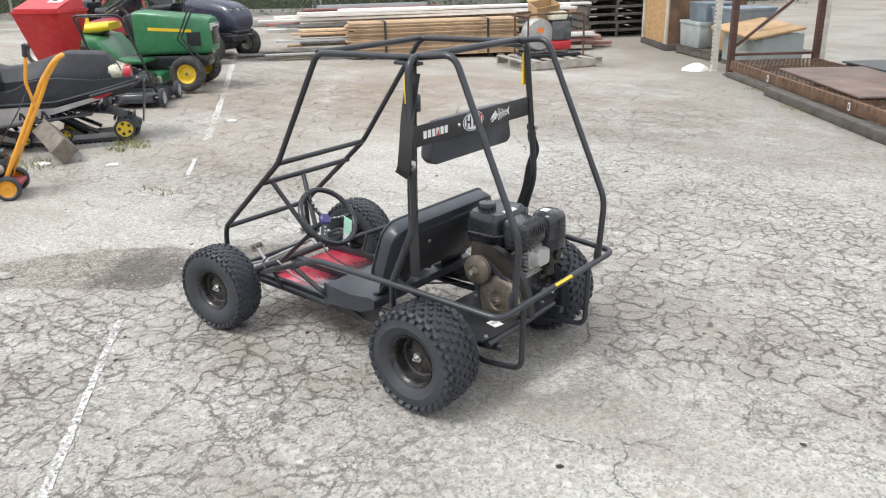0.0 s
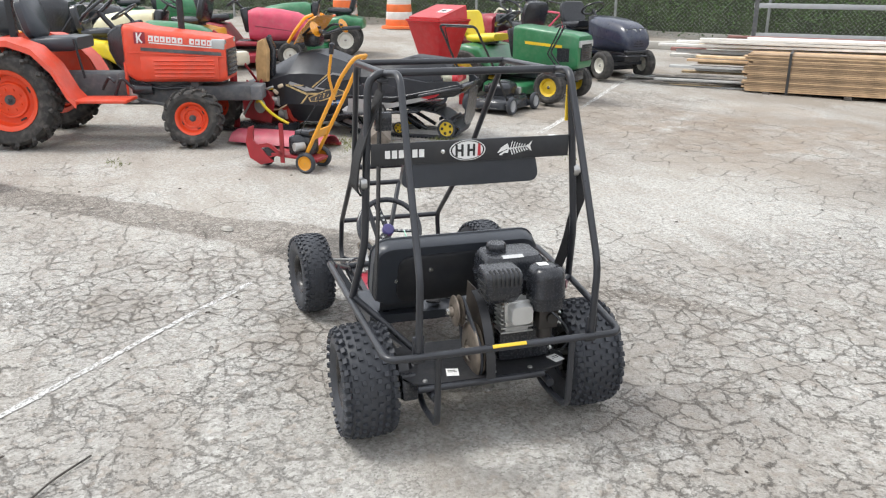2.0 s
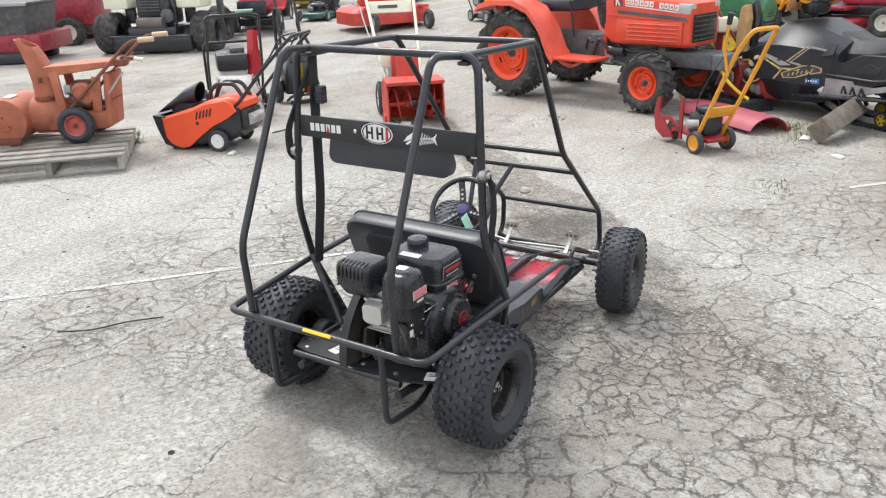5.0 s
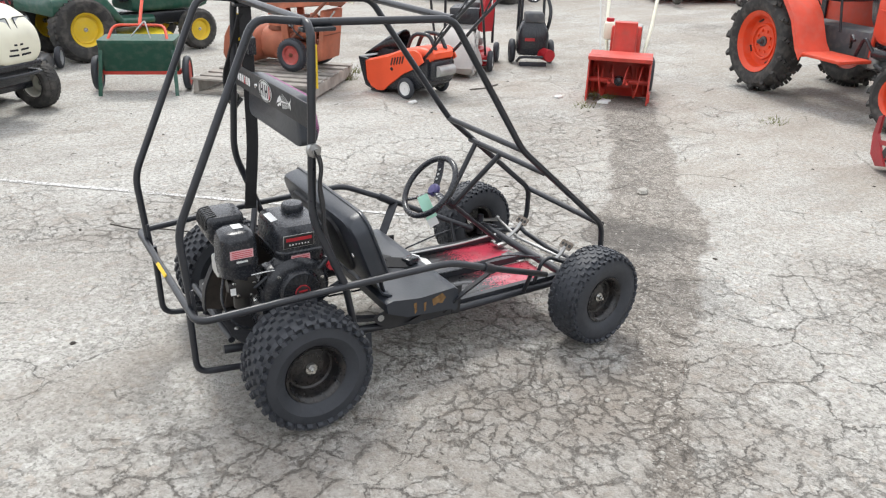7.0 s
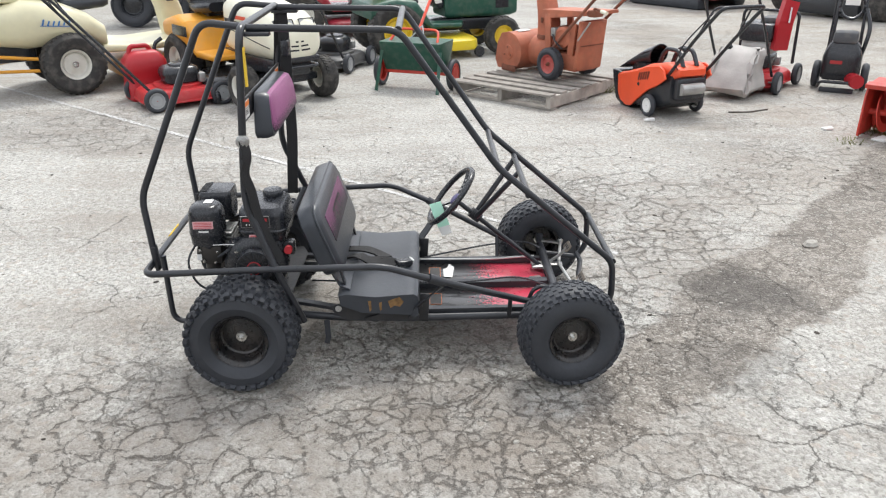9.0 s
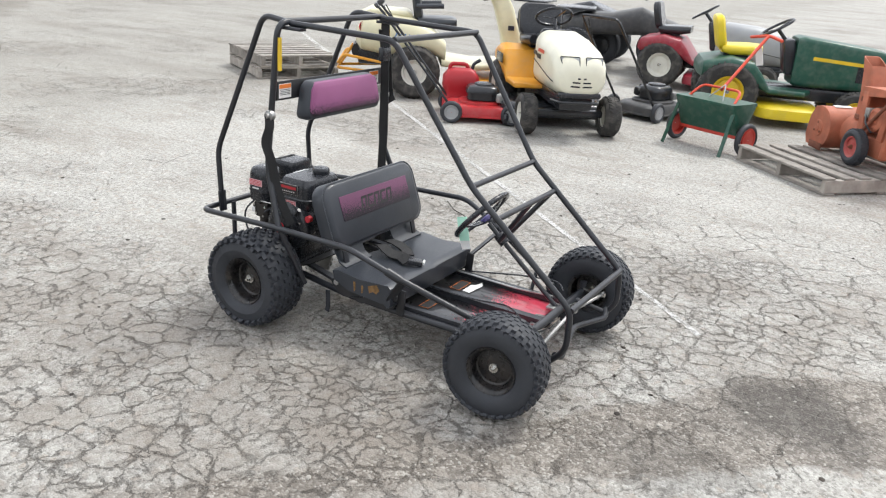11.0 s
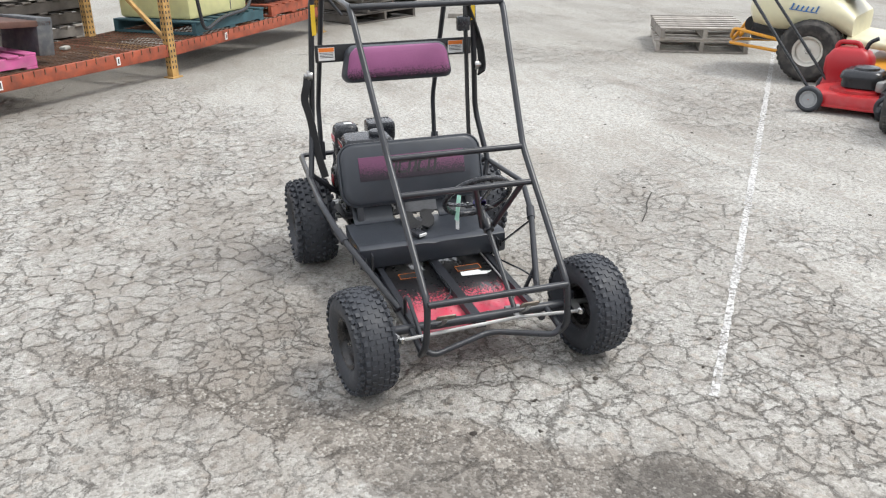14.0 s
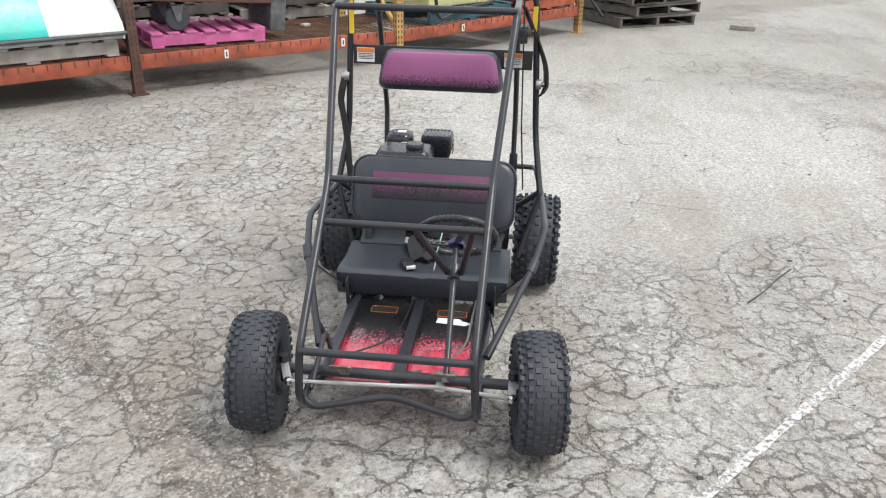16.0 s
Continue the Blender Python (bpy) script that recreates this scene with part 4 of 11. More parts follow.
    for p, q in (((0.985, 0.205, 0.626), (0.83, 0.16, 0.415)), ((0.985, 0.03, 0.626), (0.83, 0.115, 0.415))):
        part("column_stay", tube(B(), [p, q], 0.0105, 0), BLACK_TUBE, k)
    part("column_collar", cyl(B(), (0.81, 0.137, 0.43), (0.845, 0.138, 0.4), 0.021, seg=14), BLACK_TUBE, k)
    # steering wheel: normal along the column
    sd = (V(0.765, 0.135, 0.468) - V(1.1, 0.145, 0.185)).normalized()
    ms = Matrix.Translation((0.752, 0.134, 0.48)) @ sd.to_track_quat("Z", "Y").to_matrix().to_4x4() @ Matrix.Rotation(radians(18), 4, "Z")
    sw = part("steering_wheel", tube(B(), [ms @ V(0.128 * math.cos(a), 0.128 * math.sin(a), 0.028) for a in (2 * math.pi * i / 36 for i in range(36))], 0.0115, 0, 10, closed=True), PLASTIC, k)
    for i in range(3):
        a = radians(90 + 120 * i)
        bm = B()
        tube(bm, [ms @ V(0.02 * math.cos(a), 0.02 * math.sin(a), 0.0), ms @ V(0.075 * math.cos(a), 0.075 * math.sin(a), 0.008), ms @ V(0.125 * math.cos(a), 0.125 * math.sin(a), 0.028)], 0, 0.02, flat=(0.026, 0.006))
        part("spoke", bm, PLASTIC, sw)
        for q in (0.045, 0.065, 0.085, 0.105):
            part("spoke_hole", lathe(B(), [(0.0055, 0), (0.005, 0.002), (0.0006, 0.0022)], ms @ Matrix.Translation((q * math.cos(a), q * math.sin(a), 0.004 + q * 0.13)), 8), DULL_STEEL, sw)
    part("hub_cap", lathe(B(), [(0.026, -0.006), (0.026, 0.008), (0.02, 0.014), (0.002, 0.016)], ms, 18), mat("violet_hub_plastic", (0.06, 0.05, 0.16), 0.35), sw, "violet plastic steering hub cap")
    tag = B()
    loft(tag, [[V(u, v, z), V(u + 0.044, v, z + 0.012), V(u + 0.044, v + 0.0015, z + 0.012), V(u, v + 0.0015, z)] for u, v, z in ((0.646, 0.08, 0.482), (0.664, 0.068, 0.432), (0.68, 0.058, 0.394))])
    part("paper_tag", tag, MINT, sw, "mint green paper tag hanging from the steering wheel")
    tag = B()
    loft(tag, [[V(u, v, z), V(u + 0.04, v, z + 0.012), V(u + 0.04, v + 0.001, z + 0.012), V(u, v + 0.001, z)] for u, v, z in ((0.676, 0.064, 0.4), (0.694, 0.058, 0.36))])
    part("paper_slip", tag, LABEL_WHITE, sw)

    # pedals, their guard tubes and rods
    for s in (-1,):
        part("pedal_guard", tube(B(), [(0.99, s * 0.232, 0.185), (1.015, s * 0.238, 0.265), (1.05, s * 0.236, 0.28), (1.22, s * 0.236, 0.2)], 0.0075, 0.02), BLACK_TUBE, k)
    for s, xx in ((1, 1.2), (-1, 1.2)):
        y = s * 0.15 + 0.0
        pd = part("pedal_arm", tube(B(), [(1.13, y, 0.2), (xx - 0.02, y, 0.235), (xx - 0.0, y, 0.262)], 0.0, 0, flat=(0.016, 0.006)), STEEL, k)
        m = Matrix.Translation((xx + 0.005, y, 0.268)) @ Matrix.Rotation(radians(-50), 4, "Y")
        bm = B()
        loft(bm, [[m @ V(p[0], p[1], z) for p in rrect(0.034, 0.068, 0.008, 3)] for z in (-0.002, 0.002)])
        part("pedal", bm, BROWNED, pd, "drilled bare steel pedal")
        for i in range(3):
            part("pedal_hole", lathe(B(), [(0.0075, 0), (0.0006, 0.0005)], m @ Matrix.Translation((0, (i - 1) * 0.02, 0.0028)), 10), INK, pd)
    part("brake_rod", tube(B(), [(1.07, 0.15, 0.23), (0.9, 0.19, 0.2), (0.1, 0.21, 0.2)], 0.004, 0.05, 6), STEEL, k)
    part("throttle_cable", tube(B(), [(1.08, -0.15, 0.24), (0.98, -0.05, 0.235), (0.8, -0.03, 0.2), (0.5, -0.02, 0.2), (0.2, -0.1, 0.25)], 0.0035, 0.1, 6), PLASTIC, k)
    part("brake_cable", tube(B(), [(0.62, 0.24, 0.19), (0.9, 0.28, 0.23), (1.05, 0.26, 0.25), (1.1, 0.18, 0.25)], 0.0035, 0.1, 6), PLASTIC, k)

    # engine plate, axle and drive
    ep = part("engine_plate", prism(B(), [(-0.165, -0.19), (-0.14, -0.27), (-0.08, -0.3), (0.11, -0.27), (0.135, -0.22), (0.145, 0.2), (0.12, 0.27), (-0.1, 0.285), (-0.15, 0.26), (-0.165, 0.2)], 0.006, Matrix.Translation((0, 0, 0.232)), 0.0), BLACK_PLATE, k, "flat black engine deck plate")
    for s in (1, -1):
        part("plate_strut", tube(B(), [(0.1, s * 0.2, 0.226), (0.32, s * 0.235, 0.2)], 0.0, 0, flat=(0.028, 0.012)), BLACK_TUBE, k)
    part("plate_lip", tube(B(), [(-0.17, 0.25, 0.222), (-0.17, -0.19, 0.222)], 0.011, 0), BLACK_TUBE, k)
    for y, x, a in ((0.115, -0.105, -12), (-0.262, -0.1, 20)):
        lb = part("paper_label", box(B(), (x, y, 0.236), (0.05, 0.042, 0.0012), (0, 0, a)), LABEL_WHITE, ep, "white paper service label")
        part("print_bar", box(B(), (x, y, 0.2372), (0.003, 0.03, 0.0006), (0, 0, a)), DARK_GREY, lb)
        part("print_bar", box(B(), (x + 0.01, y, 0.2372), (0.003, 0.026, 0.0006), (0, 0, a)), DARK_GREY, lb)
    for x, y in ((-0.14, 0.22), (-0.14, -0.02), (-0.14, -0.15), (0.02, 0.2)):
        part("bolt", lathe(B(), [(0.009, 0), (0.008, 0.004), (0.001, 0.006)], Matrix.Translation((x, y, 0.235)), 8), STEEL, ep)
    part("rear_axle", cyl(B(), (0, -0.44, 0.204), (0, 0.44, 0.204), 0.0127, seg=14), STEEL, k)
    for s in (1, -1):
        part("axle_bearing", box(B(), (0, s * 0.23, 0.204), (0.09, 0.02, 0.09), bev=0.01), BLACK_PLATE, k)
    part("brake_drum", lathe(B(), [(0.002, -0.02), (0.055, -0.02), (0.06, -0.014), (0.06, 0.02), (0.05, 0.024), (0.002, 0.024)], Matrix.Translation((0.0, 0.265, 0.204)) @ along("y"), 24), BLACK_PLATE, k)
    part("brake_backing", box(B(), (-0.075, 0.262, 0.19), (0.07, 0.055, 0.09), (0, 20, 0), 0.01), PLASTIC, k)
    part("drive_sprocket", lathe(B(), [(0.02, -0.004), (0.085, -0.004), (0.095, 0), (0.085, 0.004), (0.02, 0.004)], Matrix.Translation((0, -0.035, 0.204)) @ along("y"), 36), STEEL, k)
    chain = B()
    for i in range(44):
        a = 2 * math.pi * i / 44
        box(chain, (0.1 * math.cos(a), -0.035 + (0.004 if i % 2 else -0.004), 0.204 + 0.1 * math.sin(a)), (0.008, 0.006, 0.013), (0, -math.degrees(a), 0))
    tagged(part("chain", chain, STEEL, k), kind="stuff")
    for x, y, z, rr, nm in ((0.012, 0.062, 0.405, 0.055, "clutch_pulley"), (-0.07, 0.03, 0.292, 0.096, "driven_pulley")):
        part(nm, lathe(B(), [(0.002, 0.03), (0.016, 0.03), (0.018, 0.018), (rr * 0.35, 0.016), (rr * 0.4, 0.02), (rr * 0.8, 0.017), (rr * 0.97, 0.012), (rr, 0.008), (rr * 0.72, 0), (rr, -0.008), (rr * 0.95, -0.012), (0.004, -0.014)], Matrix.Translation((x, y, z)) @ along("y"), 32), BROWNED, k, "rust-browned belt pulley")
        part("pulley_nut", cyl(B(), (x, y + 0.026, z), (x, y + 0.042, z), 0.012, seg=6), CHROME, k)
    part("drive_belt", tube(B(), [(0.012 + 0.05, 0.045, 0.42), (0.0, 0.045, 0.455), (-0.04, 0.045, 0.425), (-0.155, 0.032, 0.33), (-0.155, 0.03, 0.25), (-0.09, 0.03, 0.2), (0.0, 0.04, 0.24)], 0, 0.04, flat=(0.008, 0.018), closed=True), RUBBER, k)
    part("belt_backplate", prism(B(), [(0.08, 0.485), (-0.03, 0.488), (-0.09, 0.468), (-0.15, 0.405), (-0.19, 0.32), (-0.196, 0.25), (-0.15, 0.238), (0.02, 0.238), (0.09, 0.38)], 0.004, Matrix.Translation((0, 0.004, 0)) @ Matrix.Rotation(radians(90), 4, "X")), GUARD, k, "dirty dark belt guard plate")
    part("belt_guard_strip", tube(B(), [(-0.03, 0.012, 0.491), (-0.093, 0.012, 0.471), (-0.154, 0.012, 0.407), (-0.194, 0.012, 0.32), (-0.199, 0.012, 0.245)], 0, 0.05, flat=(0.03, 0.005)), BLACK_PLATE, k)
    part("guard_bracket", box(B(), (-0.1, -0.02, 0.3), (0.06, 0.012, 0.1), (0, 12, 0), 0.003), GUARD, k)
    for x, z in ((-0.13, 0.42), (-0.1, 0.26), (-0.04, 0.34)):
        part("bolt", lathe(B(), [(0.008, 0), (0.007, 0.005), (0.001, 0.006)], Matrix.Translation((x, -0.003 if z < 0.4 else 0.009, z)) @ along("y"), 8), CHROME, k)

    # engine
    en = node_of("engine", k, pose(0, 0, 0))
    tagged(en, "black small petrol engine with fuel tank and air cleaner")
    bm = B()
    box(bm, (0.01, -0.15, 0.32), (0.19, 0.19, 0.17), bev=0.02)
    box(bm, (0.02, -0.15, 0.245), (0.17, 0.22, 0.02), bev=0.005)
    part("crankcase", bm, PLASTIC, en)
    bm = B()
    box(bm, (-0.1, -0.1, 0.42), (0.06, 0.08, 0.11))
    cy = part("cylinder", bm, DULL_STEEL, en)
    for i in range(7):
        part("cooling_fin", box(B(), (-0.10, -0.10, 0.37 + i * 0.016), (0.07, 0.115, 0.006), (0, 0, 0), 0.002), DULL_STEEL, cy)
    bm = B()
    loft(bm, [[V(x, -0.1 + p[0] * f, 0.445 + p[1] * f) for p in rrect(0.08, 0.066, 0.016, 4)] for x, f in ((-0.135, 1.0), (-0.165, 1.0), (-0.178, 0.9))])
    part("valve_cover", bm, mat("cast_aluminium", (0.55, 0.55, 0.53), 0.45, 0.6, vary=0.1), en, "bare cast aluminium valve cover")
    part("cover_flange", box(B(), (-0.138, -0.1, 0.443), (0.012, 0.1, 0.084), bev=0.006), DULL_STEEL, en)
    tk = B()
    prof = rrect(0.165, 0.225, 0.035, 5)
    loft(tk, [[V(0.062 + p[0] * f, -0.14 + p[1] * f, z) for p in prof] for z, f in ((0.462, 0.9), (0.468, 0.95), (0.498, 0.985), (0.502, 1.03), (0.509, 1.035), (0.513, 0.995), (0.555, 0.97), (0.576, 0.93), (0.587, 0.84), (0.59, 0.6))])
    ft = part("fuel_tank", tk, PLASTIC, en, "glossy black fuel tank with red-edged plate")
    part("fuel_cap", lathe(B(), [(0.02, 0.585), (0.034, 0.588), (0.036, 0.594), (0.036, 0.606), (0.031, 0.614), (0.002, 0.616)], Matrix.Translation((0.085, -0.1, 0)), 24), PLASTIC, ft)
    part("cap_neck", lathe(B(), [(0.045, 0.584), (0.042, 0.59), (0.03, 0.592)], Matrix.Translation((0.085, -0.1, 0)), 24), PLASTIC, ft)
    yp = -0.2535
    fl = part("tank_plate", box(B(), (0.045, yp, 0.546), (0.1, 0.002, 0.044), (5, 0, 0), 0.0008), DULL_STEEL, ft, "black and red tank nameplate with silver edge")
    part("plate_field", box(B(), (0.045, yp - 0.0013, 0.546), (0.096, 0.001, 0.04), (5, 0, 0)), INK, fl)
    part("plate_lettering", box(B(), (0.045, yp - 0.0034, 0.5535), (0.082, 0.001, 0.011), (5, 0, 0)), LABEL_RED, fl)
    for i in range(7):
        part("plate_lettering", box(B(), (0.015 + i * 0.01, yp - 0.0032, 0.5365), (0.004, 0.001, 0.005), (5, 0, 0)), LABEL_WHITE, fl)
    part("tank_label", box(B(), (0.05, -0.2505, 0.486), (0.062, 0.002, 0.024), (-4, 0, 0)), PINK_LABEL, ft)
    for i in range(3):
        part("label_bar", box(B(), (0.05, -0.2518, 0.492 - i * 0.006), (0.054, 0.001, 0.002), (-4, 0, 0)), LABEL_RED, ft)
    part("tank_sticker", box(B(), (0.0, -0.13, 0.5885), (0.022, 0.075, 0.001), (0, -12, 0)), LABEL_WHITE, ft)
    ac = B()
    prof = rrect(0.118, 0.118, 0.042, 6)
    loft(ac, [[V(-0.135 + p[0] * f, -0.195 + p[1] * f, z) for p in prof] for z, f in ((0.452, 0.82), (0.456, 0.95), (0.492, 1.0), (0.496, 1.025), (0.501, 1.025), (0.505, 1.0), (0.555, 0.985), (0.575, 0.94), (0.589, 0.84), (0.596, 0.66), (0.598, 0.3))])
    a = part("air_cleaner", ac, PLASTIC, en, "rounded black plastic air cleaner cover")
    ql = part("cleaner_label", box(B(), (-0.135, -0.2545, 0.536), (0.07, 0.002, 0.027)), PINK_LABEL, a)
    for i in range(4):
        part("label_bar", box(B(), (-0.135, -0.256, 0.545 - i * 0.006), (0.06, 0.001, 0.002)), LABEL_RED, ql)
    part("cleaner_strip", box(B(), (-0.135, -0.255, 0.512), (0.034, 0.002, 0.006)), LABEL_WHITE, a)
    part("cleaner_sticker", box(B(), (-0.125, -0.185, 0.5992), (0.03, 0.036, 0.001)), LABEL_WHITE, a)
    # carburettor with levers, springs and screws under the cleaner
    bm = B()
    box(bm, (-0.125, -0.2, 0.415), (0.075, 0.07, 0.07), bev=0.008)
    cyl(bm, (-0.13, -0.2, 0.34), (-0.13, -0.2, 0.385), 0.026, seg=18)
    cyl(bm, (-0.175, -0.21, 0.42), (-0.15, -0.21, 0.42), 0.02, seg=14)
    cb = part("carburettor", bm, mat("dark_cast_alloy", (0.055, 0.052, 0.05), 0.45, 0.6, vary=0.3, dust=0.2, dust_color=(0.1, 0.08, 0.06)), en)
    for x, y, z in ((-0.16, -0.237, 0.436), (-0.1, -0.237, 0.43), (-0.15, -0.237, 0.395), (-0.11, -0.237, 0.39)):
        part("screw", lathe(B(), [(0.006, 0), (0.005, 0.004), (0.001, 0.005)], Matrix.Translation((x, y, z)) @ Matrix.Rotation(radians(90), 4, "X"), 8), CHROME, cb)
    part("fuel_lever", box(B(), (-0.14, -0.242, 0.455), (0.045, 0.006, 0.012), (0, 24, 0), 0.002), PLASTIC, cb)
    part("carb_label", box(B(), (-0.165, -0.2385, 0.41), (0.016, 0.002, 0.022)), LABEL_WHITE, cb)
    part("choke_rod", tube(B(), [(-0.17, -0.15, 0.455), (-0.12, -0.25, 0.46), (-0.05, -0.25, 0.462), (0.0, -0.25, 0.455)], 0.0022, 0.02, 6), CHROME, cb)
    part("fuel_hose", tube(B(), [(-0.02, -0.22, 0.46), (-0.06, -0.245, 0.44), (-0.1, -0.24, 0.41)], 0.0045, 0.03, 8), RUBBER, cb)
    mu = B()
    prof = rrect(0.12, 0.13, 0.022, 4)
    loft(mu, [[V(-0.13 + p[0] * f + dx, -0.035 + p[1] * f, z) for p in prof] for z, f, dx in ((0.49, 0.72, 0.012), (0.5, 0.82, 0.008), (0.53, 0.97, 0.0), (0.578, 1.0, 0.0), (0.592, 0.97, 0.0), (0.6, 0.9, 0.002), (0.603, 0.6, 0.004))])
    mf = part("muffler_guard", mu, PLASTIC, en, "slotted black muffler guard")
    for i in range(7):
        y = -0.08 + i * 0.015
        part("muffler_slot", tube(B(), [(-0.194, y, 0.558), (-0.1925, y, 0.584), (-0.184, y, 0.6), (-0.155, y, 0.6042)], 0, 0.012, flat=(0.0065, 0.003)), INK, mf)
    for z in (0.52, 0.54, 0.56):
        part("muffler_slot", box(B(), (-0.14, 0.0302, z), (0.07, 0.003, 0.007), (0, 0, 0)), INK, mf)
    part("exhaust_pipe", tube(B(), [(-0.12, -0.05, 0.5), (-0.125, -0.06, 0.46), (-0.1, -0.08, 0.44)], 0.014, 0.03), BROWNED, en)
    for y, z in ((-0.056, 0.407), (-0.144, 0.407), (-0.056, 0.479), (-0.144, 0.479)):
        part("cover_bolt", lathe(B(), [(0.007, 0), (0.006, 0.007), (0.001, 0.008)], Matrix.Translation((-0.144, y, z)) @ Matrix.Rotation(radians(-90), 4, "Y"), 8), CHROME, en)
    # fan housing and recoil starter on the engine's right side
    fm = Matrix.Translation((0.035, -0.2, 0.385)) @ Matrix.Rotation(radians(90), 4, "X")
    hs = part("fan_housing", lathe(B(), [(0.11, 0.0), (0.112, 0.03), (0.104, 0.052), (0.088, 0.062), (0.07, 0.066), (0.002, 0.066)], fm, 36), PLASTIC, en)
    part("housing_top", box(B(), (0.035, -0.215, 0.44), (0.2, 0.07, 0.06), (0, 0, 0), 0.02), PLASTIC, hs)
    rm = Matrix.Translation((0.035, -0.266, 0.39)) @ Matrix.Rotation(radians(90), 4, "X")
    rs = part("recoil_starter", lathe(B(), [(0.068, 0.0), (0.068, 0.012), (0.06, 0.024), (0.03, 0.03), (0.002, 0.03)], rm, 32), PLASTIC, en, "finned recoil starter cover")
    for i in range(18):
        a = 2 * math.pi * i / 18
        part("starter_slot", box(B(), (0.035 + 0.044 * math.cos(a), -0.2935, 0.39 + 0.044 * math.sin(a)), (0.024, 0.004, 0.006), (0, -math.degrees(a), 0)), INK, rs)
    part("starter_badge", lathe(B(), [(0.025, 0.03), (0.025, 0.033), (0.001, 0.0332)], rm, 24), LABEL_RED, rs, "round red and black badge")
    part("badge_ring", lathe(B(), [(0.022, 0.0335), (0.0215, 0.0338), (0.001, 0.0339)], rm, 24), INK, rs)
    for z in (0.396, 0.385):
        part("badge_bar", box(B(), (0.035, -0.3005, z), (0.028, 0.001, 0.006)), LABEL_RED, rs)
    for a in (20, 140, 255):
        part("housing_bolt", lathe(B(), [(0.008, 0.066), (0.007, 0.072), (0.001, 0.073)], fm @ Matrix.Translation((0.082 * math.cos(radians(a)), 0.082 * math.sin(radians(a)), -0.006)), 8), CHROME, hs)
    part("pull_handle", tube(B(), [(0.1, -0.275, 0.45), (0.125, -0.28, 0.48)], 0.008, 0), PLASTIC, en)
    part("spark_lead", tube(B(), [(-0.18, -0.2, 0.45), (-0.21, -0.25, 0.4), (-0.18, -0.26, 0.31), (-0.1, -0.25, 0.27)], 0.004, 0.06, 6), PLASTIC, en)
    part("red_switch", cyl(B(), (0.15, -0.235, 0.44), (0.15, -0.26, 0.44), 0.014, seg=12), LABEL_RED, en, "red engine switch")
    part("switch_box", box(B(), (0.15, -0.22, 0.44), (0.04, 0.04, 0.05), (0, 0, 0), 0.006), PLASTIC, en)
    part("oil_filler", cyl(B(), (-0.06, -0.22, 0.29), (-0.085, -0.255, 0.305), 0.016, seg=12), PLASTIC, en)
    part("drain_bolt", lathe(B(), [(0.009, 0), (0.008, 0.008), (0.001, 0.009)], Matrix.Translation((-0.07, -0.247, 0.265)) @ Matrix.Rotation(radians(90), 4, "X"), 8), CHROME, en)
    part("crank_bolt", lathe(B(), [(0.009, 0), (0.008, 0.008), (0.001, 0.009)], Matrix.Translation((-0.086, -0.2, 0.35)) @ Matrix.Rotation(radians(-90), 4, "Y"), 8), CHROME, en)

    # belts: mounts on the posts, straps that hang down, buckle on the seat
    for s in (1, -1):
        part("belt_anchor", lathe(B(), [(0.02, -0.008), (0.022, 0), (0.02, 0.012), (0.011, 0.014), (0.01, 0.024), (0.001, 0.025)], Matrix.Translation((0.058, s * 0.368, 0.862)) @ Matrix.Rotation(radians(-90 * s), 4, "X"), 14), STEEL, k, "steel belt anchor bolt")
    part("seat_belt", tube(B(), [(0.06, -0.378, 0.868), (0.075, -0.388, 0.82), (0.058, -0.402, 0.765), (0.075, -0.385, 0.7), (0.082, -0.372, 0.61), (0.11, -0.362, 0.52), (0.14, -0.345, 0.44)], 0, 0.03, flat=(0.034, 0.005)), WEBBING, k)
    part("seat_belt", tube(B(), [(0.098, 0.3, 1.185), (0.1, 0.308, 0.95), (0.1, 0.316, 0.7), (0.085, 0.33, 0.52), (0.08, 0.335, 0.45)], 0, 0.06, flat=(0.042, 0.005)), WEBBING, k)
    part("seat_belt", tube(B(), [(0.09, 0.3, 1.15), (0.07, 0.36, 1.02), (0.05, 0.395, 0.93), (0.06, 0.4, 0.85), (0.085, 0.385, 0.83)], 0, 0.05, flat=(0.046, 0.006)), WEBBING, k)
    part("belt_adjuster", box(B(), (0.105, 0.292, 1.05), (0.03, 0.055, 0.06), (0, 0, 0), 0.006), PLASTIC, k)
    part("lap_belt", tube(B(), [(0.34, -0.02, 0.31), (0.38, -0.06, 0.335), (0.42, -0.05, 0.30), (0.46, -0.03, 0.297), (0.52, -0.07, 0.298)], 0, 0.03, flat=(0.05, 0.006)), WEBBING, k)
    part("lap_belt", tube(B(), [(0.33, 0.06, 0.31), (0.4, 0.02, 0.325), (0.44, 0.03, 0.305), (0.48, -0.01, 0.3)], 0, 0.03, flat=(0.05, 0.006)), WEBBING, k)
    bk = part("belt_buckle", box(B(), (0.545, -0.055, 0.3), (0.062, 0.042, 0.022), (0, 5, 25), 0.006), PLASTIC, k, "black belt buckle with metal tongue")
    part("buckle_button", box(B(), (0.576, -0.04, 0.302), (0.008, 0.034, 0.012), (0, 5, 25), 0.002), LABEL_WHITE, bk)

    # wheels; the front pair is steered to the kart's left
    rim_black = mat("gloss_black_rim_paint", (0.012, 0.012, 0.013), 0.28, vary=0.3, scale=9, dust=0.38, dust_color=(0.085, 0.068, 0.055))
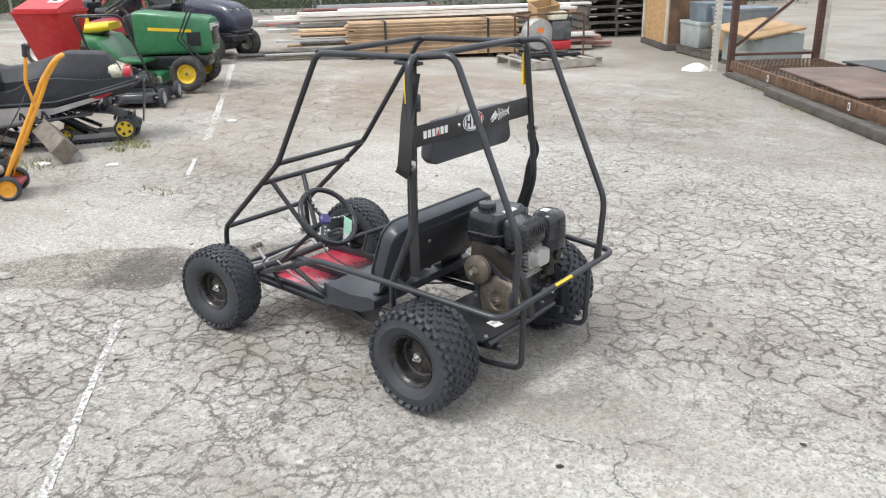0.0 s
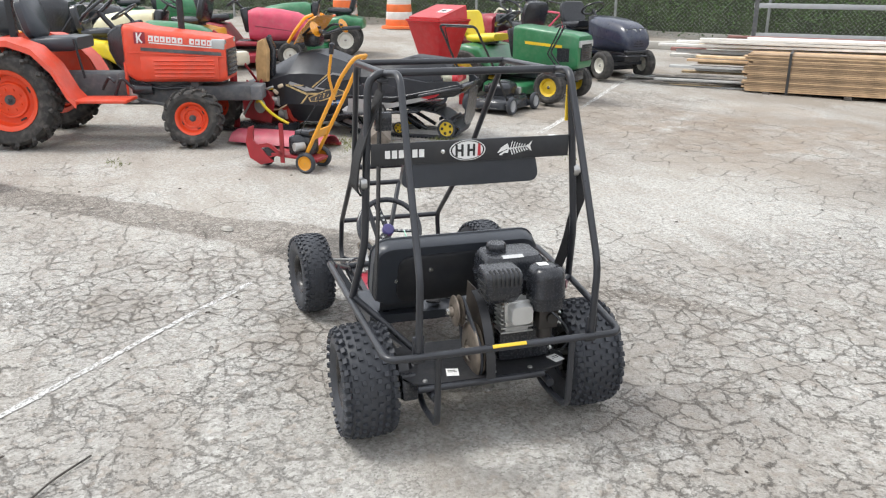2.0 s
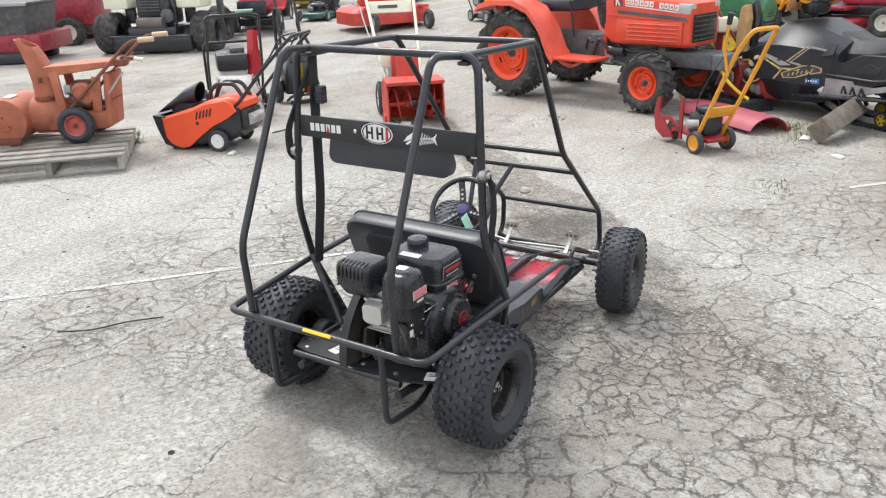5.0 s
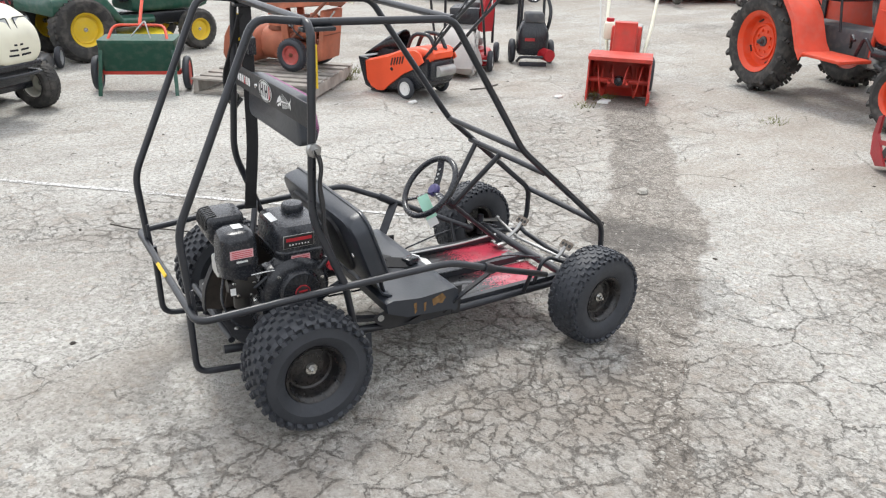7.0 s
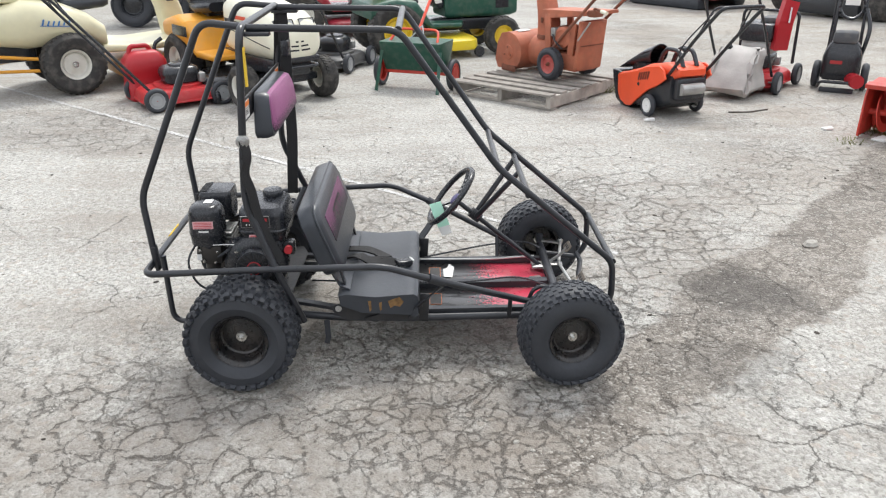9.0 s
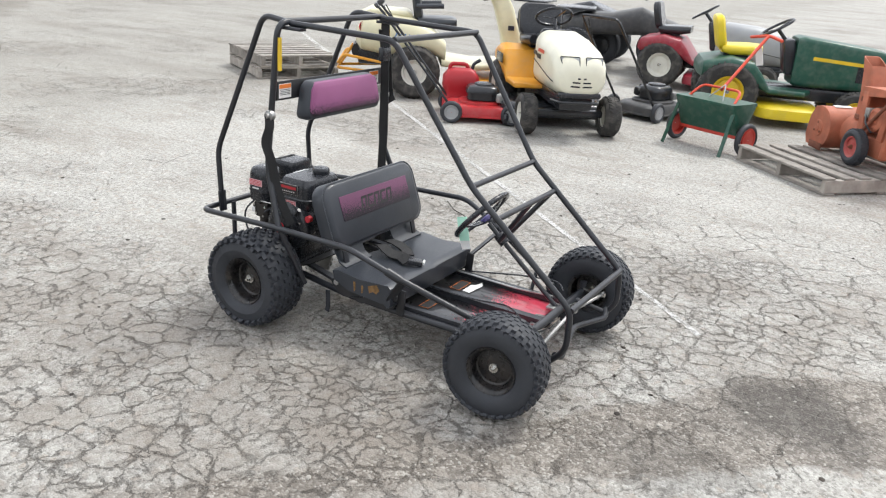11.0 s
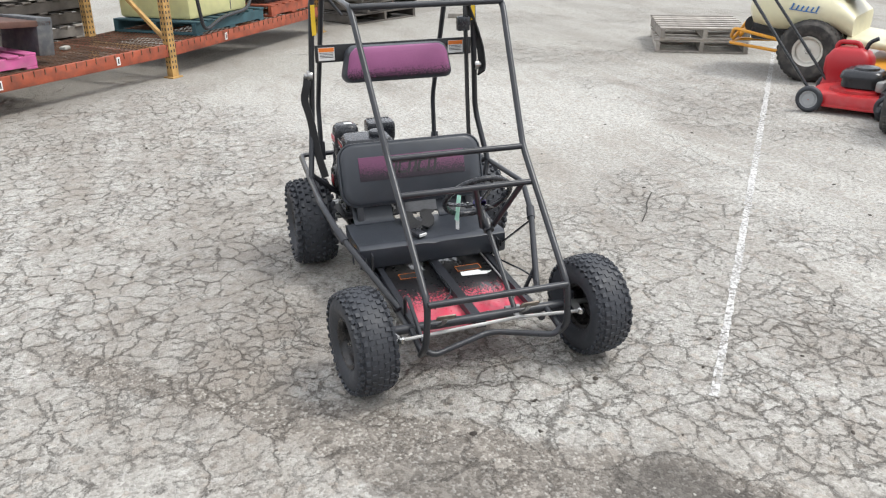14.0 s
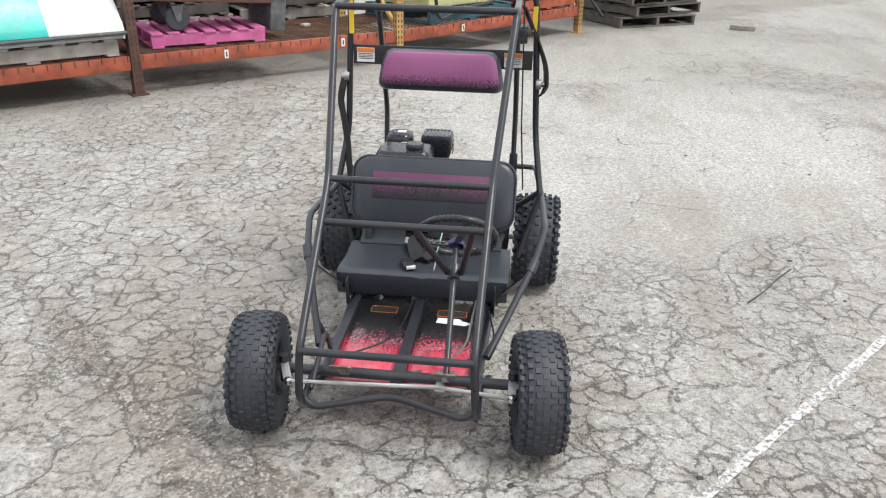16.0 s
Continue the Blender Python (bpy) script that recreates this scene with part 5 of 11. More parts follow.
    for s in (1, -1):
        m = out_left(0, 0.402, 0.198) if s > 0 else out_right(0, -0.402, 0.198)
        wheel(k, m, 0.184, 0.172, 0.092, rim_black, "knobby", RUBBER, dish=0.3, nut=0.012, name="rear_wheel")
        m = out_left(1.125, 0.42, 0.186, 7) if s > 0 else out_right(1.125, -0.42, 0.186, 7)
        wheel(k, m, 0.177, 0.135, 0.083, rim_black, "block", RUBBER, dish=0.35, nut=0.011, name="front_wheel")
    return k


go_kart()


# ---- colours of the machines in the yard ----
GREEN = mat("green_enamel", (0.024, 0.155, 0.062), 0.35, vary=0.12, bump=0.05, dust=0.12, coat=0.2)
DEEP_GREEN = mat("deep_green_enamel", (0.012, 0.075, 0.05), 0.4, vary=0.12, bump=0.05, dust=0.15)
BLUE_BLACK = mat("dark_blue_enamel", (0.02, 0.026, 0.05), 0.3, vary=0.12, bump=0.05, dust=0.08, coat=0.3)
YELLOW = mat("yellow_plastic", (0.72, 0.55, 0.02), 0.4, vary=0.08, dust=0.1)
CUB_YELLOW = mat("orange_yellow_enamel", (0.66, 0.29, 0.018), 0.4, vary=0.08, dust=0.12)
CREAM = mat("cream_enamel", (0.66, 0.62, 0.42), 0.35, vary=0.06, bump=0.05, dust=0.12, coat=0.2)
WHITE = mat("off_white_enamel", (0.74, 0.72, 0.58), 0.35, vary=0.05, bump=0.05, dust=0.1, coat=0.2)
ORANGE_RED = mat("faded_orange_red_enamel", (0.65, 0.066, 0.028), 0.42, vary=0.12, bump=0.06, dust=0.12)
ORANGE = mat("bright_orange_plastic", (0.8, 0.095, 0.032), 0.4, vary=0.06)
RUST_ORANGE = mat("weathered_orange_paint", (0.42, 0.132, 0.072), 0.65, vary=0.25, bump=0.2, dust=0.3, dust_color=(0.25, 0.13, 0.08))
RED = mat("red_enamel", (0.42, 0.014, 0.018), 0.38, vary=0.12, bump=0.05, dust=0.1)
RED_WORN = mat("worn_red_paint", (0.5, 0.045, 0.03), 0.5, vary=0.25, bump=0.15, dust=0.3, dust_color=(0.22, 0.1, 0.07))
PINK_RED = mat("sun_faded_pink_red_paint", (0.58, 0.07, 0.125), 0.5, vary=0.12, dust=0.15)
MAROON = mat("maroon_enamel", (0.26, 0.015, 0.03), 0.4, vary=0.15, dust=0.15)
GREY_PAINT = mat("grey_enamel", (0.32, 0.33, 0.34), 0.4, vary=0.1, dust=0.12)
GREY_CAST = mat("grey_painted_casting", (0.07, 0.074, 0.08), 0.6, vary=0.2, dust=0.25)
BLACK_CLOTH = mat("black_sled_vinyl", (0.03, 0.032, 0.037), 0.5, vary=0.2, bump=0.15, fine=40, dust=0.1, dust_color=(0.1, 0.1, 0.1))
SLED_GLOSS = mat("gloss_black_sled_hood", (0.026, 0.0285, 0.034), 0.36, vary=0.2, bump=0.05, dust=0.12, dust_color=(0.1, 0.1, 0.1))
for _m in (BLACK_CLOTH, SLED_GLOSS):
    _m.node_tree.nodes["Principled BSDF"].inputs["Specular IOR Level"].default_value = 0.32
DARK_RED = mat("dark_red_worn_paint", (0.3, 0.018, 0.025), 0.45, vary=0.25, bump=0.15, dust=0.25, dust_color=(0.12, 0.05, 0.04))
LENS = mat("clear_lamp_lens", (0.42, 0.43, 0.42), 0.1, vary=0.05, coat=0.6)
RED_LENS = mat("red_lamp_lens", (0.5, 0.03, 0.04), 0.15, vary=0.05, coat=0.5)
AMBER = mat("amber_plastic", (0.75, 0.3, 0.02), 0.25, vary=0.1)
RED_PLASTIC = mat("red_plastic", (0.4, 0.014, 0.022), 0.4, vary=0.06)
GREY_BAG = mat("grey_mower_bag_cloth", (0.42, 0.4, 0.38), 0.9, vary=0.15, bump=0.5, fine=60)
CARD = mat("brown_cardboard", (0.42, 0.28, 0.15), 0.85, vary=0.12)
WOOD_GREY = mat("weathered_grey_wood", (0.3, 0.275, 0.245), 0.85, vary=0.3, scale=9, bump=0.5, fine=45, spread=0.28)
WOOD_DARK = mat("dark_wet_wood", (0.09, 0.08, 0.07), 0.85, vary=0.3, scale=9, bump=0.5, fine=45, spread=0.3)
WOOD_NEW = mat("pale_new_wood", (0.5, 0.38, 0.24), 0.75, vary=0.2, scale=9, bump=0.3, fine=45, spread=0.2)
WOOD_PINK = mat("magenta_painted_wood", (0.45, 0.09, 0.24), 0.7, vary=0.25, bump=0.3, dust=0.25, spread=0.1)
WOOD_BLUE = mat("blue_green_painted_wood", (0.03, 0.075, 0.09), 0.8, vary=0.3, bump=0.4, spread=0.2)


def sect(x, w, z0, z1, r, n=4):
    """A rounded upright section across a machine at x."""
    h = z1 - z0
    r = min(r, w * 0.49, h * 0.49)
    return [V(x, p[0], (z0 + z1) / 2 + p[1]) for p in rrect(w, h, r, n)]


def shell(bm, rows, n=4):
    return loft(bm, [sect(*r, n) for r in rows])


def rim_detail(w, rim, W, dish, bolts):
    """Pressed ring, lug nuts and hand slots on a large steel wheel."""
    y0 = W / 2 * dish
    part("pressed_ring", lathe(B(), [(rim * 0.5, y0 - 0.008), (rim * 0.52, y0 + 0.012), (rim * 0.58, y0 + 0.014), (rim * 0.62, y0 - 0.012)], along("y"), 36), RIM_ORANGE, w)
    for i in range(bolts):
        a = 2 * math.pi * (i + 0.5) / bolts
        x, z = rim * 0.36 * math.cos(a), rim * 0.36 * math.sin(a)
        part("lug_nut", cyl(B(), (x, y0 - 0.006, z), (x, y0 + 0.016, z), rim * 0.05, seg=6), RIM_ORANGE, w)
    for i in range(4):
        a = 360 * (i + 0.3) / 4
        m = Matrix.Rotation(radians(a), 4, "Y")
        part("rim_slot", box(B(), m @ V(0, y0 - 0.006, rim * 0.72), (rim * 0.22, 0.012, rim * 0.06), (0, a, 0), 0.003), INK, w)


def ring_wheel(parent, name, m, R, r, material, spokes=3):
    ob = part(name, tube(B(), [m @ V(R * math.cos(a), R * math.sin(a), 0) for a in (2 * math.pi * i / 24 for i in range(24))], r, 0, 8, closed=True), material, parent)
    for i in range(spokes):
        a = 2 * math.pi * i / spokes + 0.5
        part("spoke", tube(B(), [m @ V(0, 0, -0.02), m @ V(R * math.cos(a), R * math.sin(a), 0)], 0, 0, flat=(0.025, 0.008)), material, ob)
    return ob


def lawn_tractor(name, label, at, hood, fender, seat, rim, deck, Rf=0.19, Rr=0.26, L=1.2, nose="round", grille=None, lamps=True, deck_show=True, column=None, group="ride-on mowers", stripe_mat=None):
    t = thing(name, label, "lawn tractor", at, group)
    xf, xr = L / 2, -L / 2
    part("chassis", box(B(), (0.05, 0, 0.32), (L + 0.3, 0.3, 0.13), bev=0.02), PLASTIC, t)
    part("front_axle", box(B(), (xf, 0, Rf + 0.02), (0.07, 0.62, 0.06), bev=0.01), PLASTIC, t)
    h0, h1 = xf - 0.62, xf + 0.27
    hd = B()
    if nose == "round":
        shell(hd, [(h0, 0.4, 0.4, 0.82, 0.08), (h0 + 0.1, 0.45, 0.38, 0.86, 0.12), (h0 + 0.45, 0.47, 0.37, 0.84, 0.15), (h1 - 0.16, 0.47, 0.38, 0.79, 0.15), (h1 - 0.07, 0.46, 0.39, 0.745, 0.14), (h1 - 0.01, 0.43, 0.4, 0.69, 0.12), (h1 + 0.02, 0.39, 0.42, 0.64, 0.1), (h1 + 0.03, 0.32, 0.45, 0.58, 0.06)], 6)
    else:
        shell(hd, [(h0, 0.4, 0.42, 0.88, 0.04), (h0 + 0.05, 0.42, 0.4, 0.9, 0.05), (h1 - 0.08, 0.42, 0.4, 0.82, 0.05), (h1 - 0.01, 0.41, 0.42, 0.79, 0.05), (h1, 0.36, 0.46, 0.75, 0.04)], 4)
    hood_ob = part("hood", hd, hood, t)
    if stripe_mat:
        for s in (1, -1):
            part("side_stripe", box(B(), (h0 + 0.42, s * (0.2115 if nose != "round" else 0.2365), 0.68), (0.5, 0.003, 0.035), (0, 3.5, 0)), stripe_mat, hood_ob)
    if nose != "round":
        part("bonnet_vent", box(B(), (h1 - 0.2, -0.2115, 0.57), (0.16, 0.003, 0.16)), PLASTIC, hood_ob)
        part("bonnet_vent", box(B(), (h1 - 0.2, 0.2115, 0.57), (0.16, 0.003, 0.16)), PLASTIC, hood_ob)
    gm = grille or PLASTIC
    if nose == "round":
        for i in range(4):
            for s in (1, -1):
                part("grille_slot", tube(B(), [(h1 + 0.028 - i * 0.0015, s * 0.012, 0.475 + i * 0.034), (h1 + 0.026 - i * 0.002, s * 0.09, 0.478 + i * 0.034), (h1 - 0.0, s * 0.17, 0.486 + i * 0.034)], 0, 0.02, flat=(0.012, 0.013)), gm, hood_ob)
        for s in (1, -1):
            part("shut_line", tube(B(), [(h0 + 0.1, s * 0.2315, 0.6), (h1 - 0.2, s * 0.2385, 0.52), (h1 - 0.06, s * 0.2305, 0.5)], 0, 0.1, flat=(0.006, 0.006)), INK, hood_ob)
        part("front_skirt", box(B(), (h1 - 0.02, 0, 0.40), (0.09, 0.38, 0.05), bev=0.02), PLASTIC, t)
        part("front_bar", tube(B(), [(h1 - 0.15, 0.2, 0.33), (h1 + 0.03, 0.17, 0.34), (h1 + 0.03, -0.17, 0.34), (h1 - 0.15, -0.2, 0.33)], 0.014, 0.05), PLASTIC, t)
    else:
        part("grille", box(B(), (h1 + 0.004, 0, 0.6), (0.02, 0.3, 0.2), bev=0.006), gm, hood_ob)
    if lamps:
        for s in (1, -1):
            if nose == "round":
                lb = B()
                loft(lb, [[V(h1 - 0.03 + d, s * 0.03, 0.635), V(h1 - 0.06 + d, s * 0.17, 0.65), V(h1 - 0.105 + d, s * 0.185, 0.71), V(h1 - 0.07 + d, s * 0.03, 0.715)] for d in (0.0, 0.05)])
                hl = part("headlight", lb, LENS, hood_ob, "clear headlight lens")
                part("lamp_bezel", tube(B(), [(h1 + 0.018, s * 0.028, 0.632), (h1 - 0.008, s * 0.172, 0.648), (h1 - 0.053, s * 0.188, 0.712), (h1 - 0.018, s * 0.028, 0.718)], 0.004, 0.01, 6, closed=True), INK, hl)
            else:
                part("headlight", box(B(), (h1 + 0.006, s * 0.115, 0.72), (0.05, 0.13, 0.06), (0, 0, 0), 0.015), LENS, hood_ob)
    part("dash", box(B(), (h0 - 0.04, 0, 0.68), (0.12, 0.3, 0.36), (0, -12, 0), 0.03), column or PLASTIC, t)
    m = pose(h0 - 0.2, 0, 0.96, 0, -32, 0)
    part("steering_shaft", cyl(B(), (h0 - 0.06, 0, 0.8), m @ V(0, 0, -0.02), 0.02, seg=10), PLASTIC, t)
    ring_wheel(t, "steering_wheel", m, 0.17, 0.014, PLASTIC)
    fd = B()
    shell(fd, [(xr - 0.32, 0.62, 0.46, 0.55, 0.04), (xr - 0.28, 0.82, 0.44, 0.6, 0.06), (xr, 0.9, 0.46, 0.66, 0.08), (xr + 0.22, 0.9, 0.42, 0.62, 0.06), (xr + 0.32, 0.86, 0.36, 0.5, 0.05), (xr + 0.4, 0.84, 0.32, 0.38, 0.025), (h0 + 0.12, 0.8, 0.32, 0.37, 0.02), (h0 + 0.2, 0.5, 0.34, 0.37, 0.01)])
    part("fender", fd, fender, t)
    st = B()
    shell(st, [(xr - 0.1, 0.42, 0.68, 0.76, 0.04), (xr + 0.0, 0.46, 0.66, 0.76, 0.05), (xr + 0.2, 0.46, 0.67, 0.77, 0.05), (xr + 0.3, 0.4, 0.69, 0.77, 0.04)])
    part("seat", st, seat, t)
    sb = B()
    ms = pose(xr - 0.13, 0, 0.88, 0, -14, 0)
    loft(sb, [[ms @ V(x, p[0] * f, p[1] * f) for p in rrect(0.44, 0.34, 0.09, 4)] for x, f in ((-0.05, 0.9), (-0.035, 1.0), (0.02, 1.0), (0.04, 0.9))])
    part("seat_back", sb, seat, t)
    part("seat_spring", box(B(), (xr + 0.05, 0, 0.655), (0.25, 0.3, 0.03)), PLASTIC, t)
    if deck_show:
        dk = B()
        loft(dk, [[V(0.0 + p[0], p[1], z) for p in rrect(0.62 * f, 1.06 * f, 0.16, 4)] for z, f in ((0.09, 1.0), (0.11, 1.02), (0.19, 1.0), (0.215, 0.93), (0.225, 0.7))])
        part("mower_deck", dk, deck, t)
        for s in (1, -1):
            part("deck_wheel", lathe(B(), [(0.002, -0.02), (0.055, -0.02), (0.06, -0.012), (0.06, 0.012), (0.055, 0.02), (0.002, 0.02)], Matrix.Translation((0.3, s * 0.5, 0.065)) @ along("y"), 16), PLASTIC, t)
    for s in (1, -1):
        f = out_left if s > 0 else out_right
        wheel(t, f(xf, s * 0.38, Rf), Rf - 0.006, 0.15, Rf * 0.52, rim, "turf", dish=0.5, name="front_wheel", nut=0.012)
        wheel(t, f(xr, s * 0.36, Rr), Rr - 0.006, 0.22, Rr * 0.5, rim, "turf", dish=0.5, name="rear_wheel", nut=0.014)
    return t


def placed(front_mid, deg, L=1.2, lift=0.0):
    """Pose of a tractor whose front axle stands over front_mid and which heads to deg."""
    a = radians(deg)
    x, y = front_mid[0] - math.cos(a) * L / 2, front_mid[1] - math.sin(a) * L / 2
    return pose(x, y, rise(x, y) + lift, 0, 0, deg)


RIM_WHITE = mat("white_rim_paint", (0.62, 0.61, 0.55), 0.45, vary=0.1, dust=0.25)
RIM_YELLOW = mat("yellow_rim_paint", (0.68, 0.47, 0.02), 0.4, vary=0.1, dust=0.15)
RIM_ORANGE = mat("orange_rim_paint", (0.72, 0.065, 0.015), 0.42, vary=0.1, dust=0.12)

gt = lawn_tractor("garden_tractor", "green garden tractor with yellow seat and yellow wheel rims", placed((-8.5, 5.9), 40), GREEN, GREEN, YELLOW, RIM_YELLOW, GREEN, Rf=0.2, Rr=0.3, nose="box", lamps=False, stripe_mat=RIM_YELLOW)
part("grille_panel", box(B(), (0.868, 0, 0.7), (0.03, 0.38, 0.08), bev=0.01), LENS, gt)
part("lift_lever", tube(B(), [(0.75, -0.26, 0.35), (0.55, -0.3, 0.6), (0.72, -0.3, 0.92)], 0.011, 0.02), PLASTIC, gt)
part("lift_lever", tube(B(), [(0.7, -0.25, 0.33), (0.5, -0.29, 0.58), (0.66, -0.29, 0.9)], 0.009, 0.02), PLASTIC, gt)
lawn_tractor("lawn_tractor", "dark blue-black lawn tractor with grey headlights", placed((-9.95, 7.52), 10), BLUE_BLACK, BLUE_BLACK, PLASTIC, RIM_WHITE, PLASTIC, Rf=0.2, Rr=0.27)
lawn_tractor("lawn_tractor", "pink-red lawn tractor with maroon fenders and black seat", placed((-12.15, 3.0), 78), PINK_RED, MAROON, PLASTIC, RIM_WHITE, MAROON)
lawn_tractor("lawn_tractor", "green lawn tractor with black seat", placed((-13.6, 2.9), -104), GREEN, GREEN, PLASTIC, RIM_WHITE, GREEN)
cub = lawn_tractor("lawn_tractor", "off-white and orange-yellow lawn tractor with black seat", placed((-1.09, -1.68), 129), WHITE, CUB_YELLOW, PLASTIC, RIM_WHITE, PLASTIC, Rf=0.18, Rr=0.25)
part("hood_mark", box(B(), (0.35, -0.238, 0.7), (0.2, 0.003, 0.03)), ORANGE_RED, cub)
part("side_vent", box(B(), (0.12, -0.232, 0.66), (0.12, 0.004, 0.04)), INK, cub)
part("side_vent", box(B(), (0.28, -0.2375, 0.645), (0.12, 0.004, 0.04)), INK, cub)
part("fender_inlay", box(B(), (-0.42, -0.452, 0.54), (0.3, 0.006, 0.09), (0, 0, 0), 0.002), PLASTIC, cub)
lawn_tractor("garden_tractor", "dark green garden tractor with yellow seat and yellow mower deck", placed((-3.05, -4.45), 199, 1.25), DEEP_GREEN, DEEP_GREEN, YELLOW, RIM_YELLOW, YELLOW, Rf=0.21, Rr=0.31, L=1.25, nose="box", stripe_mat=RIM_YELLOW)
lawn_tractor("lawn_tractor", "grey and maroon lawn tractor parked in the row", placed((-1.9, -6.0), 190, 1.25), GREY_PAINT, MAROON, PLASTIC, RIM_WHITE, MAROON, Rf=0.2, Rr=0.29, L=1.25)
rl = lawn_tractor("lawn_tractor", "sun-faded red lawn tractor with cream headlight band", placed((-10.4, -6.9), 35), PINK_RED, RED, PLASTIC, RIM_WHITE, PLASTIC)
part("headlight_band", box(B(), (0.86, 0, 0.66), (0.05, 0.4, 0.11), (0, -8, 0), 0.02), CREAM, rl)
part("bumper", box(B(), (0.9, 0, 0.45), (0.08, 0.5, 0.22), bev=0.03), PLASTIC, rl)
lawn_tractor("lawn_tractor", "green lawn tractor with yellow deck far off", placed((-13.4, -8.6), 20), GREEN, GREEN, YELLOW, RIM_YELLOW, YELLOW)
lawn_tractor("lawn_tractor", "green lawn tractor with yellow deck far off", placed((-16.6, -5.6), 30), GREEN, GREEN, YELLOW, RIM_YELLOW, YELLOW)
lawn_tractor("lawn_tractor", "green lawn tractor with yellow deck far off", placed((-14.5, -7.0), 15), GREEN, GREEN, YELLOW, RIM_YELLOW, YELLOW)
lawn_tractor("lawn_tractor", "cream lawn tractor with orange-yellow deck", placed((-12.2, 0.5), -112), CREAM, CUB_YELLOW, PLASTIC, RIM_WHITE, CUB_YELLOW)
lawn_tractor("lawn_tractor", "green lawn tractor with yellow seat and deck in the far row", placed((-13.9, -1.9), 40), GREEN, GREEN, YELLOW, RIM_YELLOW, YELLOW)
lawn_tractor("lawn_tractor", "green lawn tractor with yellow deck behind the compact tractor", placed((-10.2, 1.55), 80), GREEN, YELLOW, PLASTIC, RIM_YELLOW, YELLOW)
lawn_tractor("lawn_tractor", "black lawn tractor in the far row", placed((-13.3, 0.4), 75), PLASTIC, PLASTIC, PLASTIC, RIM_WHITE, PLASTIC)
lawn_tractor("lawn_tractor", "green lawn tractor in the far row by the fence", placed((-15.2, 1.6), 80), GREEN, GREEN, PLASTIC, RIM_YELLOW, YELLOW)
lawn_tractor("lawn_tractor", "maroon lawn tractor by the fence", placed((-11.6, 5.8), 200), MAROON, MAROON, PLASTIC, RIM_WHITE, MAROON)


def rear_engine_rider():
    t = thing("riding_mower", "long cream riding mower with rounded tail and yellow rear guard", "riding mower", pose(1.08, -2.43, 0, 0, 0, 215) @ Matrix.Scale(0.94, 4), "ride-on mowers")
    b = B()
    shell(b, [(-0.66, 0.5, 0.56, 0.7, 0.07), (-0.6, 0.74, 0.48, 0.82, 0.14), (-0.35, 0.9, 0.44, 0.9, 0.2), (-0.05, 0.92, 0.46, 0.86, 0.2), (0.2, 0.9, 0.48, 0.74, 0.12), (0.34, 0.86, 0.42, 0.62, 0.08)], 6)
    part("tail_body", b, CREAM, t)
    part("tail_lid", shell(B(), [(-0.64, 0.5, 0.8, 0.86, 0.03), (-0.5, 0.66, 0.86, 0.93, 0.035), (-0.1, 0.62, 0.86, 0.92, 0.03), (-0.04, 0.5, 0.85, 0.89, 0.02)]), CREAM, t)
    for s in (1, -1):
        part("tail_light", lathe(B(), [(0.05, 0), (0.045, 0.012), (0.002, 0.018)], pose(-0.59, s * 0.34, 0.74, 0, -90, 0) @ Matrix.Rotation(s * 0.5, 4, "X"), 16), RED_LENS, t)
        blue_print = mat("blue_print", (0.03, 0.15, 0.4), 0.5)
        for i in range(6):
            part("side_mark", tube(B(), [(-0.22 + i * 0.045, s * 0.462, 0.66 - i * 0.003), (-0.2 + i * 0.045, s * 0.4615, 0.70 + (0.015 if i in (0, 5) else 0) - i * 0.003)], 0, 0, flat=(0.012, 0.012)), blue_print, t)
        part("side_mark", box(B(), (-0.11, s * 0.462, 0.648), (0.26, 0.006, 0.007), (0, 5, 0)), blue_print, t)
    part("platform", shell(B(), [(0.3, 0.84, 0.36, 0.44, 0.03), (0.7, 0.84, 0.34, 0.4, 0.025), (1.2, 0.7, 0.36, 0.44, 0.03), (1.45, 0.55, 0.38, 0.5, 0.04)]), CREAM, t)
    part("front_column", loft(B(), [[V(x + p[0], p[1] * w, z) for p in rrect(0.22, 0.34, 0.06, 4)] for x, z, w in ((1.15, 0.42, 1.0), (1.1, 0.7, 0.9), (1.0, 1.0, 0.75), (0.95, 1.1, 0.6))]), CREAM, t)
    ring_wheel(t, "steering_wheel", pose(0.92, 0, 1.16, 0, -28, 0), 0.17, 0.015, PLASTIC)
    for s in (1, -1):
        part("column_mark", box(B(), (1.08, s * 0.163, 0.8), (0.07, 0.004, 0.05)), BLUE_BLACK, t)
    part("seat", shell(B(), [(0.02, 0.46, 0.76, 0.86, 0.04), (0.1, 0.5, 0.74, 0.86, 0.05), (0.4, 0.48, 0.76, 0.87, 0.05), (0.46, 0.4, 0.78, 0.86, 0.03)]), VINYL, t)
    ms = pose(0.0, 0, 1.05, 0, -10, 0)
    part("seat_back", loft(B(), [[ms @ V(x, p[0] * f, p[1] * f) for p in rrect(0.46, 0.46, 0.1, 4)] for x, f in ((-0.05, 0.9), (-0.03, 1), (0.03, 1), (0.05, 0.88))]), VINYL, t)
    for s in (1, -1):
        part("armrest", tube(B(), [(0.0, s * 0.27, 0.98), (0.3, s * 0.28, 1.0)], 0.028, 0, 8), VINYL, t)
    part("mower_deck", loft(B(), [[V(0.75 + p[0], p[1], z) for p in rrect(0.6 * f, 1.15 * f, 0.18, 4)] for z, f in ((0.1, 1.0), (0.2, 1.0), (0.24, 0.9), (0.25, 0.6))]), CUB_YELLOW, t)
